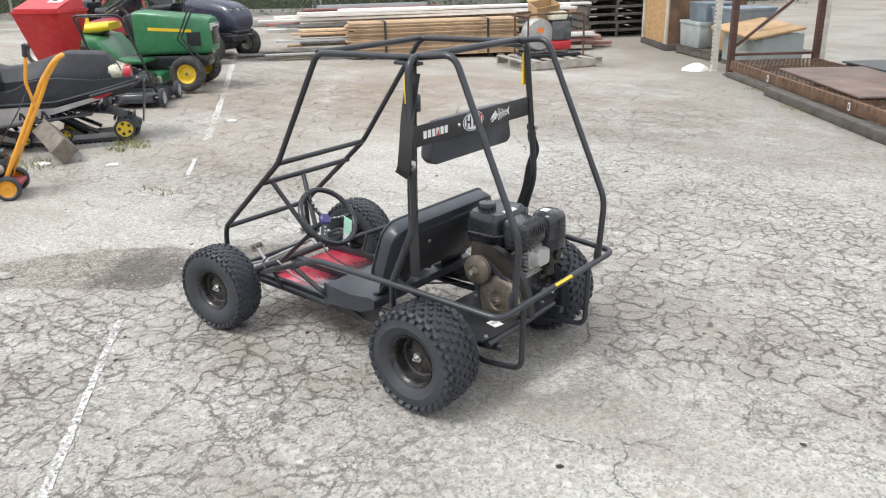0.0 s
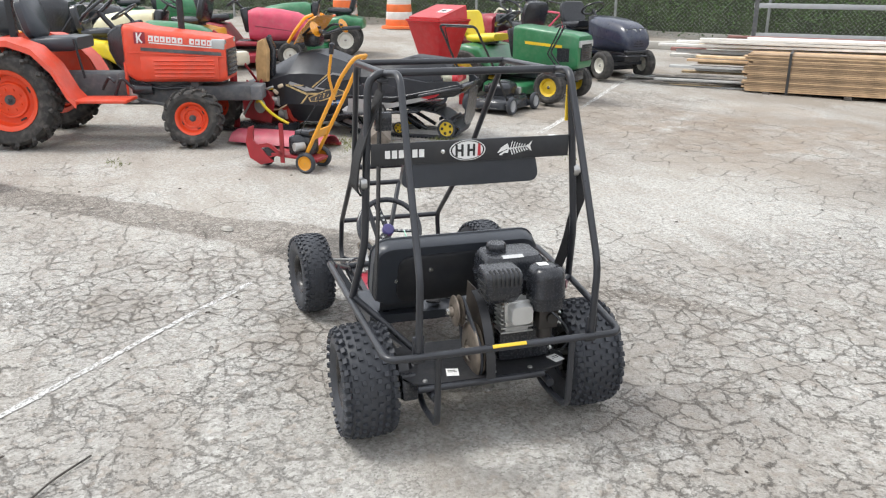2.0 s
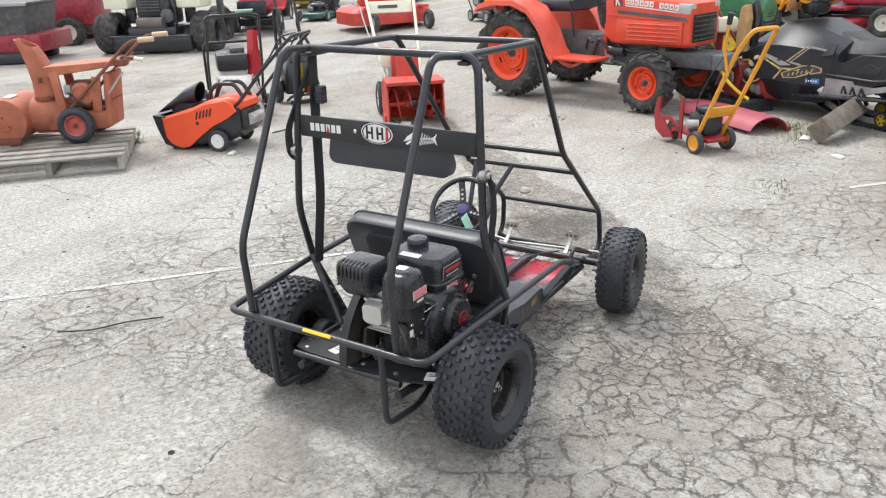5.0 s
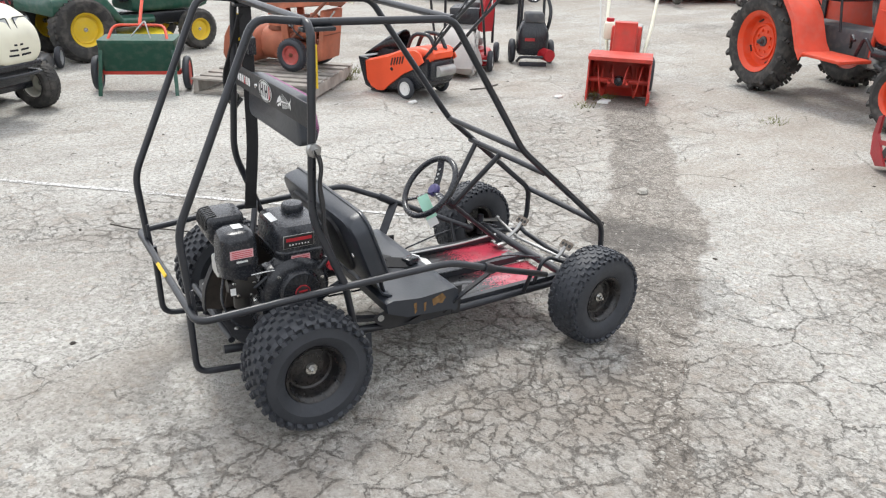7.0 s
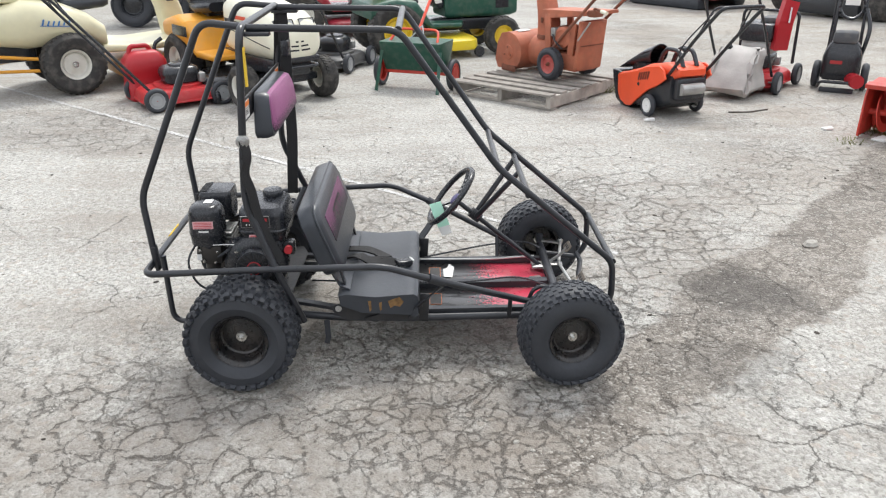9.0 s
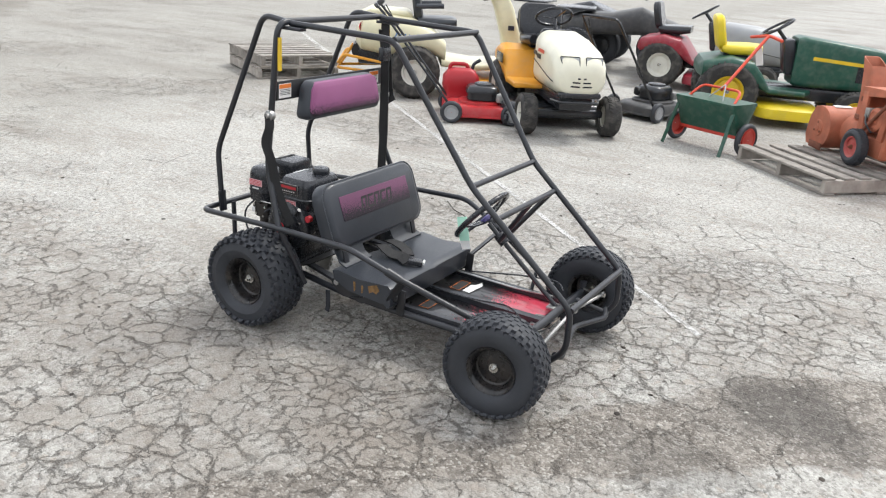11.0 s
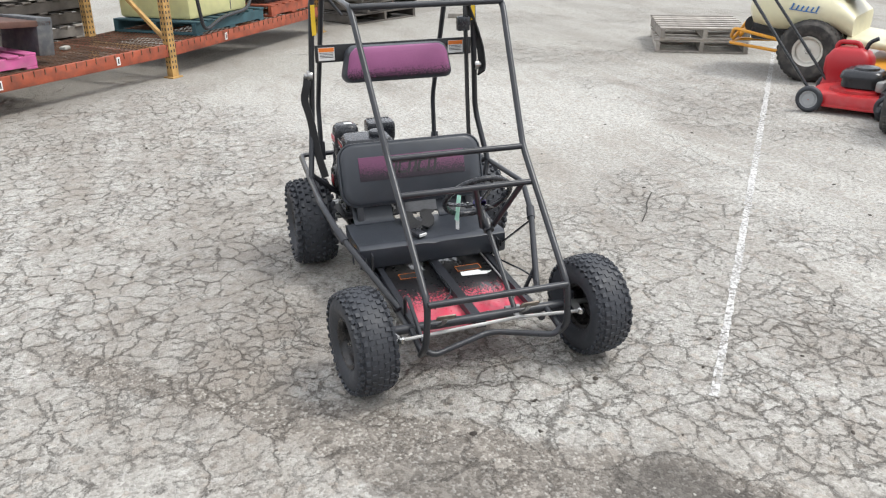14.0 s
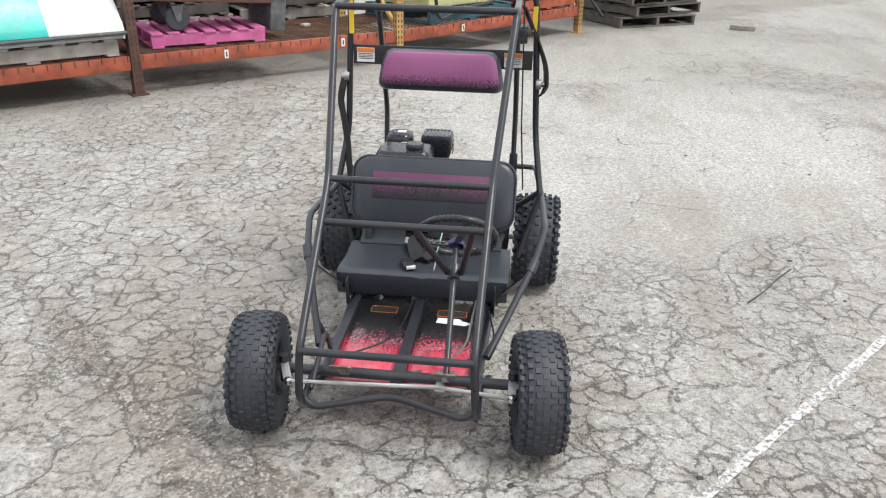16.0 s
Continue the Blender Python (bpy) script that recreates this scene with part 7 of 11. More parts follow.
        part("ski", tube(B(), [(1.75, s * 0.46, 0.04), (2.5, s * 0.46, 0.03), (2.75, s * 0.46, 0.1), (2.85, s * 0.46, 0.22)], 0, 0.1, flat=(0.13, 0.02)), PLASTIC, t)
        part("ski_leg", tube(B(), [(2.1, s * 0.46, 0.05), (2.0, s * 0.38, 0.35)], 0.022, 0), STEEL, t)
    part("shock", cyl(B(), (0.45, 0, 0.08), (0.75, 0, 0.28), 0.04, seg=14), PLASTIC, t)
    for i, (x, y, z, r) in enumerate(((1.82, 0.45, 0.33, 0.05), (1.93, 0.43, 0.23, 0.06), (1.76, 0.42, 0.2, 0.05), (2.04, 0.4, 0.28, 0.045))):
        part("bare_engine_part", lathe(B(), [(0.002, -0.04), (r, -0.035), (r * 0.8, 0.0), (r, 0.035), (0.002, 0.04)], Matrix.Translation((x, y, z)) @ along("y" if i % 2 else "x"), 14), DULL_STEEL, t)
    for x, z, a in ((1.76, 0.48, 20), (1.82, 0.42, -35), (1.9, 0.38, 50)):
        part("torn_foam", box(B(), (x, 0.455, z), (0.06, 0.03, 0.035), (20, a, 0), 0.01), mat("torn_pale_foam", (0.5, 0.42, 0.3), 0.9, vary=0.3), t)
    part("nose_panel", prism(B(), [(1.98, 0.52), (2.3, 0.4), (2.62, 0.3), (2.5, 0.27), (2.2, 0.34)], 0.012, Matrix.Translation((0, 0.4, 0.02)) @ Matrix.Rotation(radians(84), 4, "X"), 0.003), DARK_RED, t, "dark red inner panel bared by the torn hood")
    part("loose_wiring", tube(B(), [(1.7, 0.46, 0.3), (1.8, 0.5, 0.24), (1.95, 0.47, 0.3), (2.1, 0.42, 0.2)], 0.008, 0.05, 6), WOOD_NEW, t)
    for sx in (1, -1):
        part("windshield_trim", tube(B(), [(1.76, sx * 0.25, 0.88), (1.66, sx * 0.28, 1.0), (1.58, sx * 0.22, 1.12), (1.56, sx * 0.1, 1.14)], 0.016, 0.04, 8), AMBER, t)
        part("mirror_stalk", tube(B(), [(1.62, sx * 0.2, 0.95), (1.5, sx * 0.24, 1.04), (1.4, sx * 0.26, 1.03)], 0.013, 0.04, 8), PLASTIC, t)
    part("windshield", loft(B(), [[V(x + 0.03 * abs(k) ** 2 * -3, k * w, z) for k in (-1, -0.5, 0, 0.5, 1)] + [V(x + 0.006 + 0.03 * abs(k) ** 2 * -3, k * w, z) for k in (1, 0.5, 0, -0.5, -1)] for x, w, z in ((1.78, 0.26, 0.86), (1.7, 0.29, 0.98), (1.6, 0.26, 1.1), (1.56, 0.18, 1.13))]), AMBER, t, "amber yellow windshield")
    part("instrument_pod", box(B(), (1.6, 0, 0.9), (0.14, 0.24, 0.14), bev=0.04), PLASTIC, t)
    part("handlebar", tube(B(), [(1.3, 0.4, 1.0), (1.42, 0.22, 0.99), (1.5, 0.0, 0.95), (1.42, -0.22, 0.99), (1.3, -0.4, 1.0)], 0.014, 0.05), PLASTIC, t)
    for s in (1, -1):
        part("hand_guard", loft(B(), [[V(1.42 + 0.03 * math.sin(a), s * 0.33 + 0.1 * math.cos(a), 1.02 + 0.07 * math.sin(a) * f) for a in (2 * math.pi * i / 14 for i in range(14))] for f in (1.0, 0.98)], caps=True), AMBER, t)
        part("grip", cyl(B(), (1.4, s * 0.26, 0.995), (1.28, s * 0.42, 1.0), 0.02, seg=10), RUBBER, t)


snowmobile()


def wedge_block():
    bm = B()
    box(bm, (0, 0, 0), (0.62, 0.15, 0.15), (0, 0, 0), 0.006)
    m = pose(-6.55, 3.14, 0.145, 0, 0, -14) @ Matrix.Rotation(radians(7), 4, "Y") @ Matrix.Rotation(radians(42), 4, "X")
    solo("timber_block", bm, mat("weathered_brown_timber", (0.17, 0.145, 0.12), 0.85, vary=0.3, scale=14, bump=0.4, fine=50), "weathered squared timber propping the snowmobile", "timber", m)


wedge_block()


def edger():
    t = thing("lawn_edger", "dark red walk-behind edger with yellow tube handle", "lawn edger", pose(-5.73, 2.38, 0, 0, 0, 235))
    part("base", box(B(), (0.1, 0, 0.11), (0.42, 0.2, 0.025), (0, -4, 0), 0.006), DARK_RED, t)
    part("engine", box(B(), (0.06, -0.01, 0.2), (0.2, 0.18, 0.16), bev=0.03), PLASTIC, t)
    part("starter", lathe(B(), [(0.07, 0), (0.075, 0.015), (0.05, 0.03), (0.002, 0.034)], Matrix.Translation((0.06, 0.07, 0.22)) @ along("y"), 20), PLASTIC, t)
    part("exhaust", cyl(B(), (0.0, 0.1, 0.21), (0.05, 0.17, 0.21), 0.034, seg=14), DULL_STEEL, t)
    part("fuel_tank", box(B(), (0.04, -0.01, 0.3), (0.14, 0.14, 0.05), bev=0.02), PLASTIC, t)
    part("blade_guard", prism(B(), [(-0.02, -0.07), (0.1, -0.1), (0.2, -0.05), (0.23, 0.08), (0.2, 0.2), (0.15, 0.22), (0.16, 0.1), (0.08, 0.02)], 0.016, Matrix.Translation((0.3, 0.1, 0.13)) @ Matrix.Rotation(radians(90), 4, "X"), 0.003), DARK_RED, t, "dark red curved blade guard")
    part("guard_plate", box(B(), (0.36, 0.05, 0.09), (0.2, 0.1, 0.012), (0, 14, 0), 0.003), DARK_RED, t)
    part("blade_hub", lathe(B(), [(0.002, -0.03), (0.05, -0.025), (0.055, 0.02), (0.03, 0.04), (0.002, 0.04)], Matrix.Translation((0.33, 0.06, 0.13)) @ along("y"), 16), BLACK_PLATE, t)
    part("guard_post", tube(B(), [(0.2, 0.1, 0.06), (0.2, 0.1, 0.38)], 0, 0, flat=(0.035, 0.012)), DARK_RED, t)
    part("guard_arm", tube(B(), [(0.2, 0.1, 0.12), (0.32, 0.1, 0.2), (0.42, 0.1, 0.18)], 0, 0.02, flat=(0.012, 0.03)), DARK_RED, t)
    part("front_wheel", lathe(B(), [(0.004, -0.018), (0.065, -0.018), (0.075, 0), (0.065, 0.018), (0.004, 0.018)], Matrix.Translation((0.42, -0.02, 0.075)) @ along("y"), 20), RUBBER, t)
    for s in (1, -1):
        part("handle_tube", tube(B(), [(-0.0, s * 0.115, 0.1), (-0.3, s * 0.125, 0.66), (-0.36, s * 0.12, 0.78), (-0.42, s * 0.11, 0.86)], 0.0155, 0.05), CUB_YELLOW, t)
    part("handle_top", tube(B(), [(-0.41, 0.111, 0.85), (-0.47, 0.105, 0.92), (-0.5, 0.0, 0.925), (-0.47, -0.105, 0.92), (-0.41, -0.111, 0.85)], 0.0155, 0.05), CUB_YELLOW, t)
    part("handle_plate", box(B(), (-0.11, 0, 0.31), (0.012, 0.22, 0.09), (0, -28, 0), 0.004), CUB_YELLOW, t)
    part("lever", tube(B(), [(-0.3, 0.14, 0.6), (-0.27, 0.16, 0.78), (-0.3, 0.165, 0.94)], 0.011, 0.03), CUB_YELLOW, t)
    part("lever_knob", lathe(B(), [(0.002, -0.045), (0.018, -0.04), (0.02, 0.035), (0.002, 0.045)], pose(-0.305, 0.165, 0.985, 0, -8, 0), 12), PLASTIC, t)
    part("throttle_cable", tube(B(), [(-0.28, 0.15, 0.75), (-0.2, 0.2, 0.6), (-0.05, 0.17, 0.4), (0.04, 0.1, 0.3)], 0.004, 0.08, 6), PLASTIC, t)
    part("axle", cyl(B(), (-0.03, -0.14, 0.083), (-0.03, 0.14, 0.083), 0.009, seg=10), STEEL, t)
    for s in (1, -1):
        wheel(t, (out_left if s > 0 else out_right)(-0.03, s * 0.145, 0.083), 0.083, 0.045, 0.055, CUB_YELLOW, "smooth", RUBBER, dish=0.7)


edger()


def nose_junk():
    """Parts of a taken-apart snow thrower lying between the tractor's nose and the sled."""
    t = thing("snow_thrower", "taken-apart dark red snow thrower with worn tan pad", "snow thrower", pose(-7.5, 2.18, 0, 0, 0, 40))
    part("body", box(B(), (0, 0, 0.27), (0.22, 0.22, 0.32), (0, 8, 0), 0.02), mat("rusted_dark_red_paint", (0.17, 0.022, 0.02), 0.6, vary=0.35, dust=0.4, dust_color=(0.09, 0.045, 0.03)), t)
    part("base", box(B(), (0.05, 0, 0.06), (0.5, 0.36, 0.12), bev=0.02), PLASTIC, t)
    part("impeller_ring", lathe(B(), [(0.13, -0.05), (0.17, -0.05), (0.18, 0.0), (0.17, 0.05), (0.13, 0.05), (0.13, -0.05)], Matrix.Translation((0.2, 0.22, 0.26)) @ along("x"), 28), RED_WORN, t)
    part("impeller", box(B(), (0.2, 0.22, 0.26), (0.03, 0.24, 0.04), (35, 0, 0)), RUST_ORANGE, t)
    part("tan_pad", prism(B(), [(-0.06, -0.2), (0.05, -0.2), (0.08, 0.1), (0.04, 0.21), (-0.03, 0.18), (-0.07, 0.0)], 0.06, Matrix.Translation((0.05, -0.05, 0.72)) @ Matrix.Rotation(radians(90), 4, "X") @ Matrix.Rotation(radians(10), 4, "Y"), 0.01), mat("worn_tan_vinyl", (0.42, 0.27, 0.12), 0.7, vary=0.25, scale=12), t, "worn tan seat pad")
    part("pad_back", prism(B(), [(-0.06, -0.18), (0.05, -0.18), (0.08, 0.1), (0.02, 0.22), (-0.05, 0.16)], 0.06, Matrix.Translation((0.06, 0.03, 0.74)) @ Matrix.Rotation(radians(90), 4, "X") @ Matrix.Rotation(radians(8), 4, "Y"), 0.012), PLASTIC, t)
    part("white_tank", box(B(), (-0.32, -0.1, 0.72), (0.3, 0.22, 0.14), (0, -4, 6), 0.035), WHITE, t)
    part("tank_stand", tube(B(), [(-0.32, -0.1, 0.0), (-0.32, -0.1, 0.66)], 0, 0, flat=(0.05, 0.05)), DARK_RED, t)
    part("control_rod", tube(B(), [(-0.1, 0.1, 0.4), (-0.25, -0.2, 0.9), (-0.34, -0.3, 1.0)], 0.012, 0.05, 8), DARK_RED, t)
    part("side_plate", prism(B(), [(-0.16, 0.12), (0.2, 0.1), (0.26, 0.3), (0.1, 0.52), (0.02, 0.42), (-0.1, 0.5), (-0.18, 0.3)], 0.006, Matrix.Translation((0.02, -0.15, 0.04)) @ Matrix.Rotation(radians(90), 4, "X"), 0.002), DARK_RED, t, "bent dark red side plate")
    part("drive_rod", tube(B(), [(-0.1, -0.2, 0.2), (0.1, -0.22, 0.42), (0.3, -0.18, 0.5)], 0.011, 0.03, 8), DULL_STEEL, t)
    part("drive_disc", lathe(B(), [(0.002, -0.008), (0.07, -0.008), (0.075, 0.0), (0.07, 0.008), (0.03, 0.016), (0.002, 0.016)], Matrix.Translation((0.1, -0.17, 0.3)) @ along("y"), 22), DULL_STEEL, t)
    part("yellow_hose", tube(B(), [(0.2, -0.3, 0.36), (0.26, -0.34, 0.4), (0.32, -0.3, 0.3), (0.38, -0.2, 0.2), (0.46, -0.16, 0.16)], 0.014, 0.08), YELLOW, t)
    t = thing("bent_panel", "sun-faded pink-red curved steel panel lying on the ground", "steel panel", pose(-6.78, 2.28, 0, 0, 0, 52))
    pb = B()
    arc = [(0.2 * math.cos(a), 0.14 * math.sin(a)) for a in (radians(12 + 17 * i) for i in range(10))]
    loft(pb, [[V(x, y * f, z * f) for y, z in arc] + [V(x, y * f * 0.96, z * f * 0.94) for y, z in reversed(arc)] for x, f in ((-0.5, 0.9), (-0.2, 1.0), (0.3, 1.0), (0.48, 0.95))])
    part("curved_sheet", pb, mat("sun_faded_red_sheet", (0.36, 0.06, 0.09), 0.5, vary=0.25, dust=0.35, dust_color=(0.25, 0.14, 0.13)), t)
    part("lip", box(B(), (0.0, 0.2, 0.02), (0.96, 0.05, 0.03), bev=0.006), DARK_RED, t)
    for x, y, a, n in ((-12.6, 6.55, 25, "white"), (-12.3, 7.1, 40, "pink")):
        b = thing("bicycle", n + " framed bicycle parked by the fence", "bicycle", pose(x, y, rise(x, y), 0, 8, a), "bicycles")
        fm = WHITE if n == "white" else PINK_RED
        for xx in (-0.5, 0.5):
            part("wheel", tube(B(), [(xx + 0.32 * math.cos(q), 0, 0.34 + 0.32 * math.sin(q)) for q in (2 * math.pi * i / 28 for i in range(28))], 0.018, 0, 8, closed=True), RUBBER, b)
            part("spokes", loft(B(), [[V(xx + 0.3 * math.cos(q) * f, 0.002 * f, 0.34 + 0.3 * math.sin(q) * f) for q in (2 * math.pi * i / 12 for i in range(12))] for f in (0.08, 0.11)], caps=False), CHROME, b)
        part("frame", tube(B(), [(-0.5, 0, 0.34), (-0.12, 0, 0.8), (0.36, 0, 0.82), (0.0, 0, 0.32), (-0.5, 0, 0.34)], 0.017, 0.01, 8), fm, b)
        part("fork", tube(B(), [(0.5, 0, 0.34), (0.34, 0, 0.95)], 0.014, 0, 8), fm, b)
        part("handlebar", tube(B(), [(0.22, -0.26, 1.0), (0.36, 0, 0.97), (0.22, 0.26, 1.0)], 0.013, 0.03, 8), PLASTIC, b)
        part("saddle", shell(B(), [(-0.3, 0.14, 0.9, 0.95, 0.02), (-0.2, 0.15, 0.9, 0.96, 0.02), (0.0, 0.05, 0.9, 0.94, 0.015)]), PLASTIC, b)


nose_junk()


def leaf_hopper():
    t = thing("leaf_hopper", "red steel collection hopper with sloped lid", "hopper", pose(-8.65, 4.32, rise(-8.65, 4.32), 0, 0, 30))
    part("bin", loft(B(), [[V(p[0] * w, p[1] * w, z) for p in rrect(0.53, 0.53, 0.02, 2)] for w, z in ((0.42, 0.36), (0.46, 0.4), (1.0, 0.97), (1.045, 0.975), (1.045, 0.995))]), RED, t)
    part("lid", loft(B(), [[V(x, y, z) for x, y, z in ((-0.25, -0.24, z0), (0.24, -0.24, z0), (0.22 * f, 0.24, z1), (-0.26, 0.24, z1))] for z0, z1, f in ((0.997, 0.997, 1.1), (1.02, 1.15, 1.0))]), RED, t)
    lb = part("label", box(B(), (0.1, 0.0, 1.088), (0.15, 0.12, 0.004), (15, 0, 0)), LABEL_WHITE, t, "white and black warning label")
    part("label_bar", box(B(), (0.09, 0.0, 1.092), (0.06, 0.06, 0.003), (15, 0, 0)), INK, lb)
    for x in (-0.2, 0.2):
        part("leg", tube(B(), [(x, 0.2, 0), (x, 0.2, 0.45)], 0, 0, flat=(0.04, 0.04)), RED, t)
        wheel(t, (out_left if x > 0 else out_right)(x, -0.22, 0.15, -90), 0.148, 0.09, 0.08, RIM_WHITE, "smooth", RUBBER)
    part("axle", tube(B(), [(-0.2, -0.22, 0.15), (0.2, -0.22, 0.15)], 0.02, 0), PLASTIC, t)
    part("front_leg", tube(B(), [(0, -0.22, 0.15), (0, -0.1, 0.44)], 0.03, 0), RED, t)


leaf_hopper()


def two_stage_blower(name, label, at, paint, handle, width=0.56, canister=False, rake=0.62, wx=-0.36, wy=0.25, top=0.7):
    """Two-stage snow blower heading along +x: auger housing, impeller drum, chute, engine, wheels, handles."""
    t = thing(name, label, "snow blower", at, "snow blowers")
    w = width / 2
    hb = B()
    out = [(0.1, 0.03), (0.42, 0.015), (0.42, 0.06), (0.4, 0.3), (0.36, 0.38), (0.16, 0.4), (0.02, 0.3), (0.0, 0.12)]
    for s in (1, -1):
        prism(hb, out, 0.012, Matrix.Translation((0, s * w, 0)) @ Matrix.Rotation(radians(90), 4, "X"))
    rows = [(0.1, 0.03), (0.0, 0.12), (0.02, 0.3), (0.16, 0.4), (0.38, 0.385)]
    loft(hb, [[V(x, -w, z), V(x, w, z), V(x + 0.012, w, z - 0.012), V(x + 0.012, -w, z - 0.012)] for x, z in rows])
    box(hb, (0.38, 0, 0.375), (0.07, width + 0.02, 0.03), (0, 8, 0))
    part("auger_housing", hb, paint, t)
    au = B()
    cyl(au, (0.26, -w, 0.17), (0.26, w, 0.17), 0.022, seg=12)
    for s in (1, -1):
        pts, pts2 = [], []
        for i in range(25):
            a = i / 24 * 2 * math.pi * 1.6
            y = s * (0.04 + (w - 0.06) * i / 24)
            pts.append([V(0.26 + 0.135 * math.cos(a), y, 0.17 + 0.135 * math.sin(a)), V(0.26 + 0.135 * math.cos(a), y + 0.008, 0.17 + 0.135 * math.sin(a)), V(0.26 + 0.075 * math.cos(a), y + 0.008, 0.17 + 0.075 * math.sin(a)), V(0.26 + 0.075 * math.cos(a), y, 0.17 + 0.075 * math.sin(a))])
        loft(au, pts)
        for i in range(3):
            a = i * 2.1
            cyl(au, (0.26, s * w * (0.3 + 0.28 * i), 0.17), (0.26 + 0.12 * math.cos(a), s * w * (0.3 + 0.28 * i), 0.17 + 0.12 * math.sin(a)), 0.012, seg=8)
    part("auger", au, RED_WORN, t)
    part("gear_case", lathe(B(), [(0.002, -0.06), (0.035, -0.05), (0.045, 0), (0.035, 0.05), (0.002, 0.06)], Matrix.Translation((0.25, 0, 0.17)) @ along("x"), 14), PLASTIC, t)
    part("impeller_drum", cyl(B(), (-0.16, 0, 0.2), (0.05, 0, 0.2), 0.17, seg=24), paint, t)
    part("chute", loft(B(), [[V(-0.02 + p[0] * a + dx, p[1] * b, z) for p in rrect(0.16, 0.2, 0.02, 2)] for a, b, dx, z in ((1.0, 1.0, 0.0, 0.34), (1.0, 1.0, 0.0, 0.42), (0.9, 0.95, -0.03, 0.42 + (top - 0.42) * 0.57), (0.75, 0.95, -0.01, top))]), paint, t)
    part("engine", box(B(), (-0.35, 0, 0.38), (0.28, 0.26, 0.24), bev=0.03), DULL_STEEL, t)
    part("shroud", box(B(), (-0.35, 0.02, 0.52), (0.26, 0.22, 0.08), bev=0.02), DULL_STEEL, t)
    part("belt_guard", box(B(), (-0.18, 0, 0.4), (0.06, 0.26, 0.34), bev=0.02), paint, t)
    part("gearbox", box(B(), (-0.36, 0, 0.2), (0.36, 0.28, 0.18), bev=0.02), paint, t)
    if canister:
        part("fuel_can", box(B(), (-0.34, -0.16, 0.5), (0.14, 0.1, 0.16), bev=0.03), WHITE, t)
        part("fuel_cap", cyl(B(), (-0.34, -0.16, 0.58), (-0.34, -0.16, 0.61), 0.035, seg=14), RED_PLASTIC, t)
    for s in (1, -1):
        part("handle_tube", tube(B(), [(-0.3, s * 0.16, 0.3), (-0.52, s * 0.2, 0.5), (-1.0, s * 0.24, 0.86 + 0.12 * rake), (-1.12, s * 0.24, 0.9 + 0.12 * rake)], 0.016, 0.08), handle, t)
        part("grip", cyl(B(), (-1.03, s * 0.24, 0.87 + 0.12 * rake), (-1.15, s * 0.24, 0.905 + 0.12 * rake), 0.021, seg=10), PLASTIC, t)
        wheel(t, (out_left if s > 0 else out_right)(wx, s * wy, 0.155), 0.15, 0.1, 0.078, RIM_WHITE, "turf", RUBBER, dish=0.6, nut=0.012)
        part("skid_shoe", box(B(), (0.2, s * (w + 0.012), 0.04), (0.18, 0.014, 0.07), bev=0.003), RED_WORN, t)
    return t


bl = two_stage_blower("snow_blower", "old red snow blower with white handles", pose(-5.87, -0.43, 0, 0, 0, 44), RED_WORN, WHITE, 0.5, canister=True, rake=1.2, wx=-0.2, wy=0.225, top=0.62)
part("control_panel", box(B(), (-0.98, 0, 0.93), (0.02, 0.44, 0.12), (0, -20, 0), 0.006), WHITE, bl, "white control panel with lettering bars")
part("lettering_bar", box(B(), (-0.966, -0.03, 0.935), (0.004, 0.2, 0.03), (0, -20, 0)), DARK_GREY, bl)
part("chute_crank", tube(B(), [(-0.1, -0.2, 0.3), (-0.7, -0.3, 0.8), (-0.9, -0.32, 0.95), (-0.9, -0.4, 0.99)], 0.007, 0.02, 6), STEEL, bl)


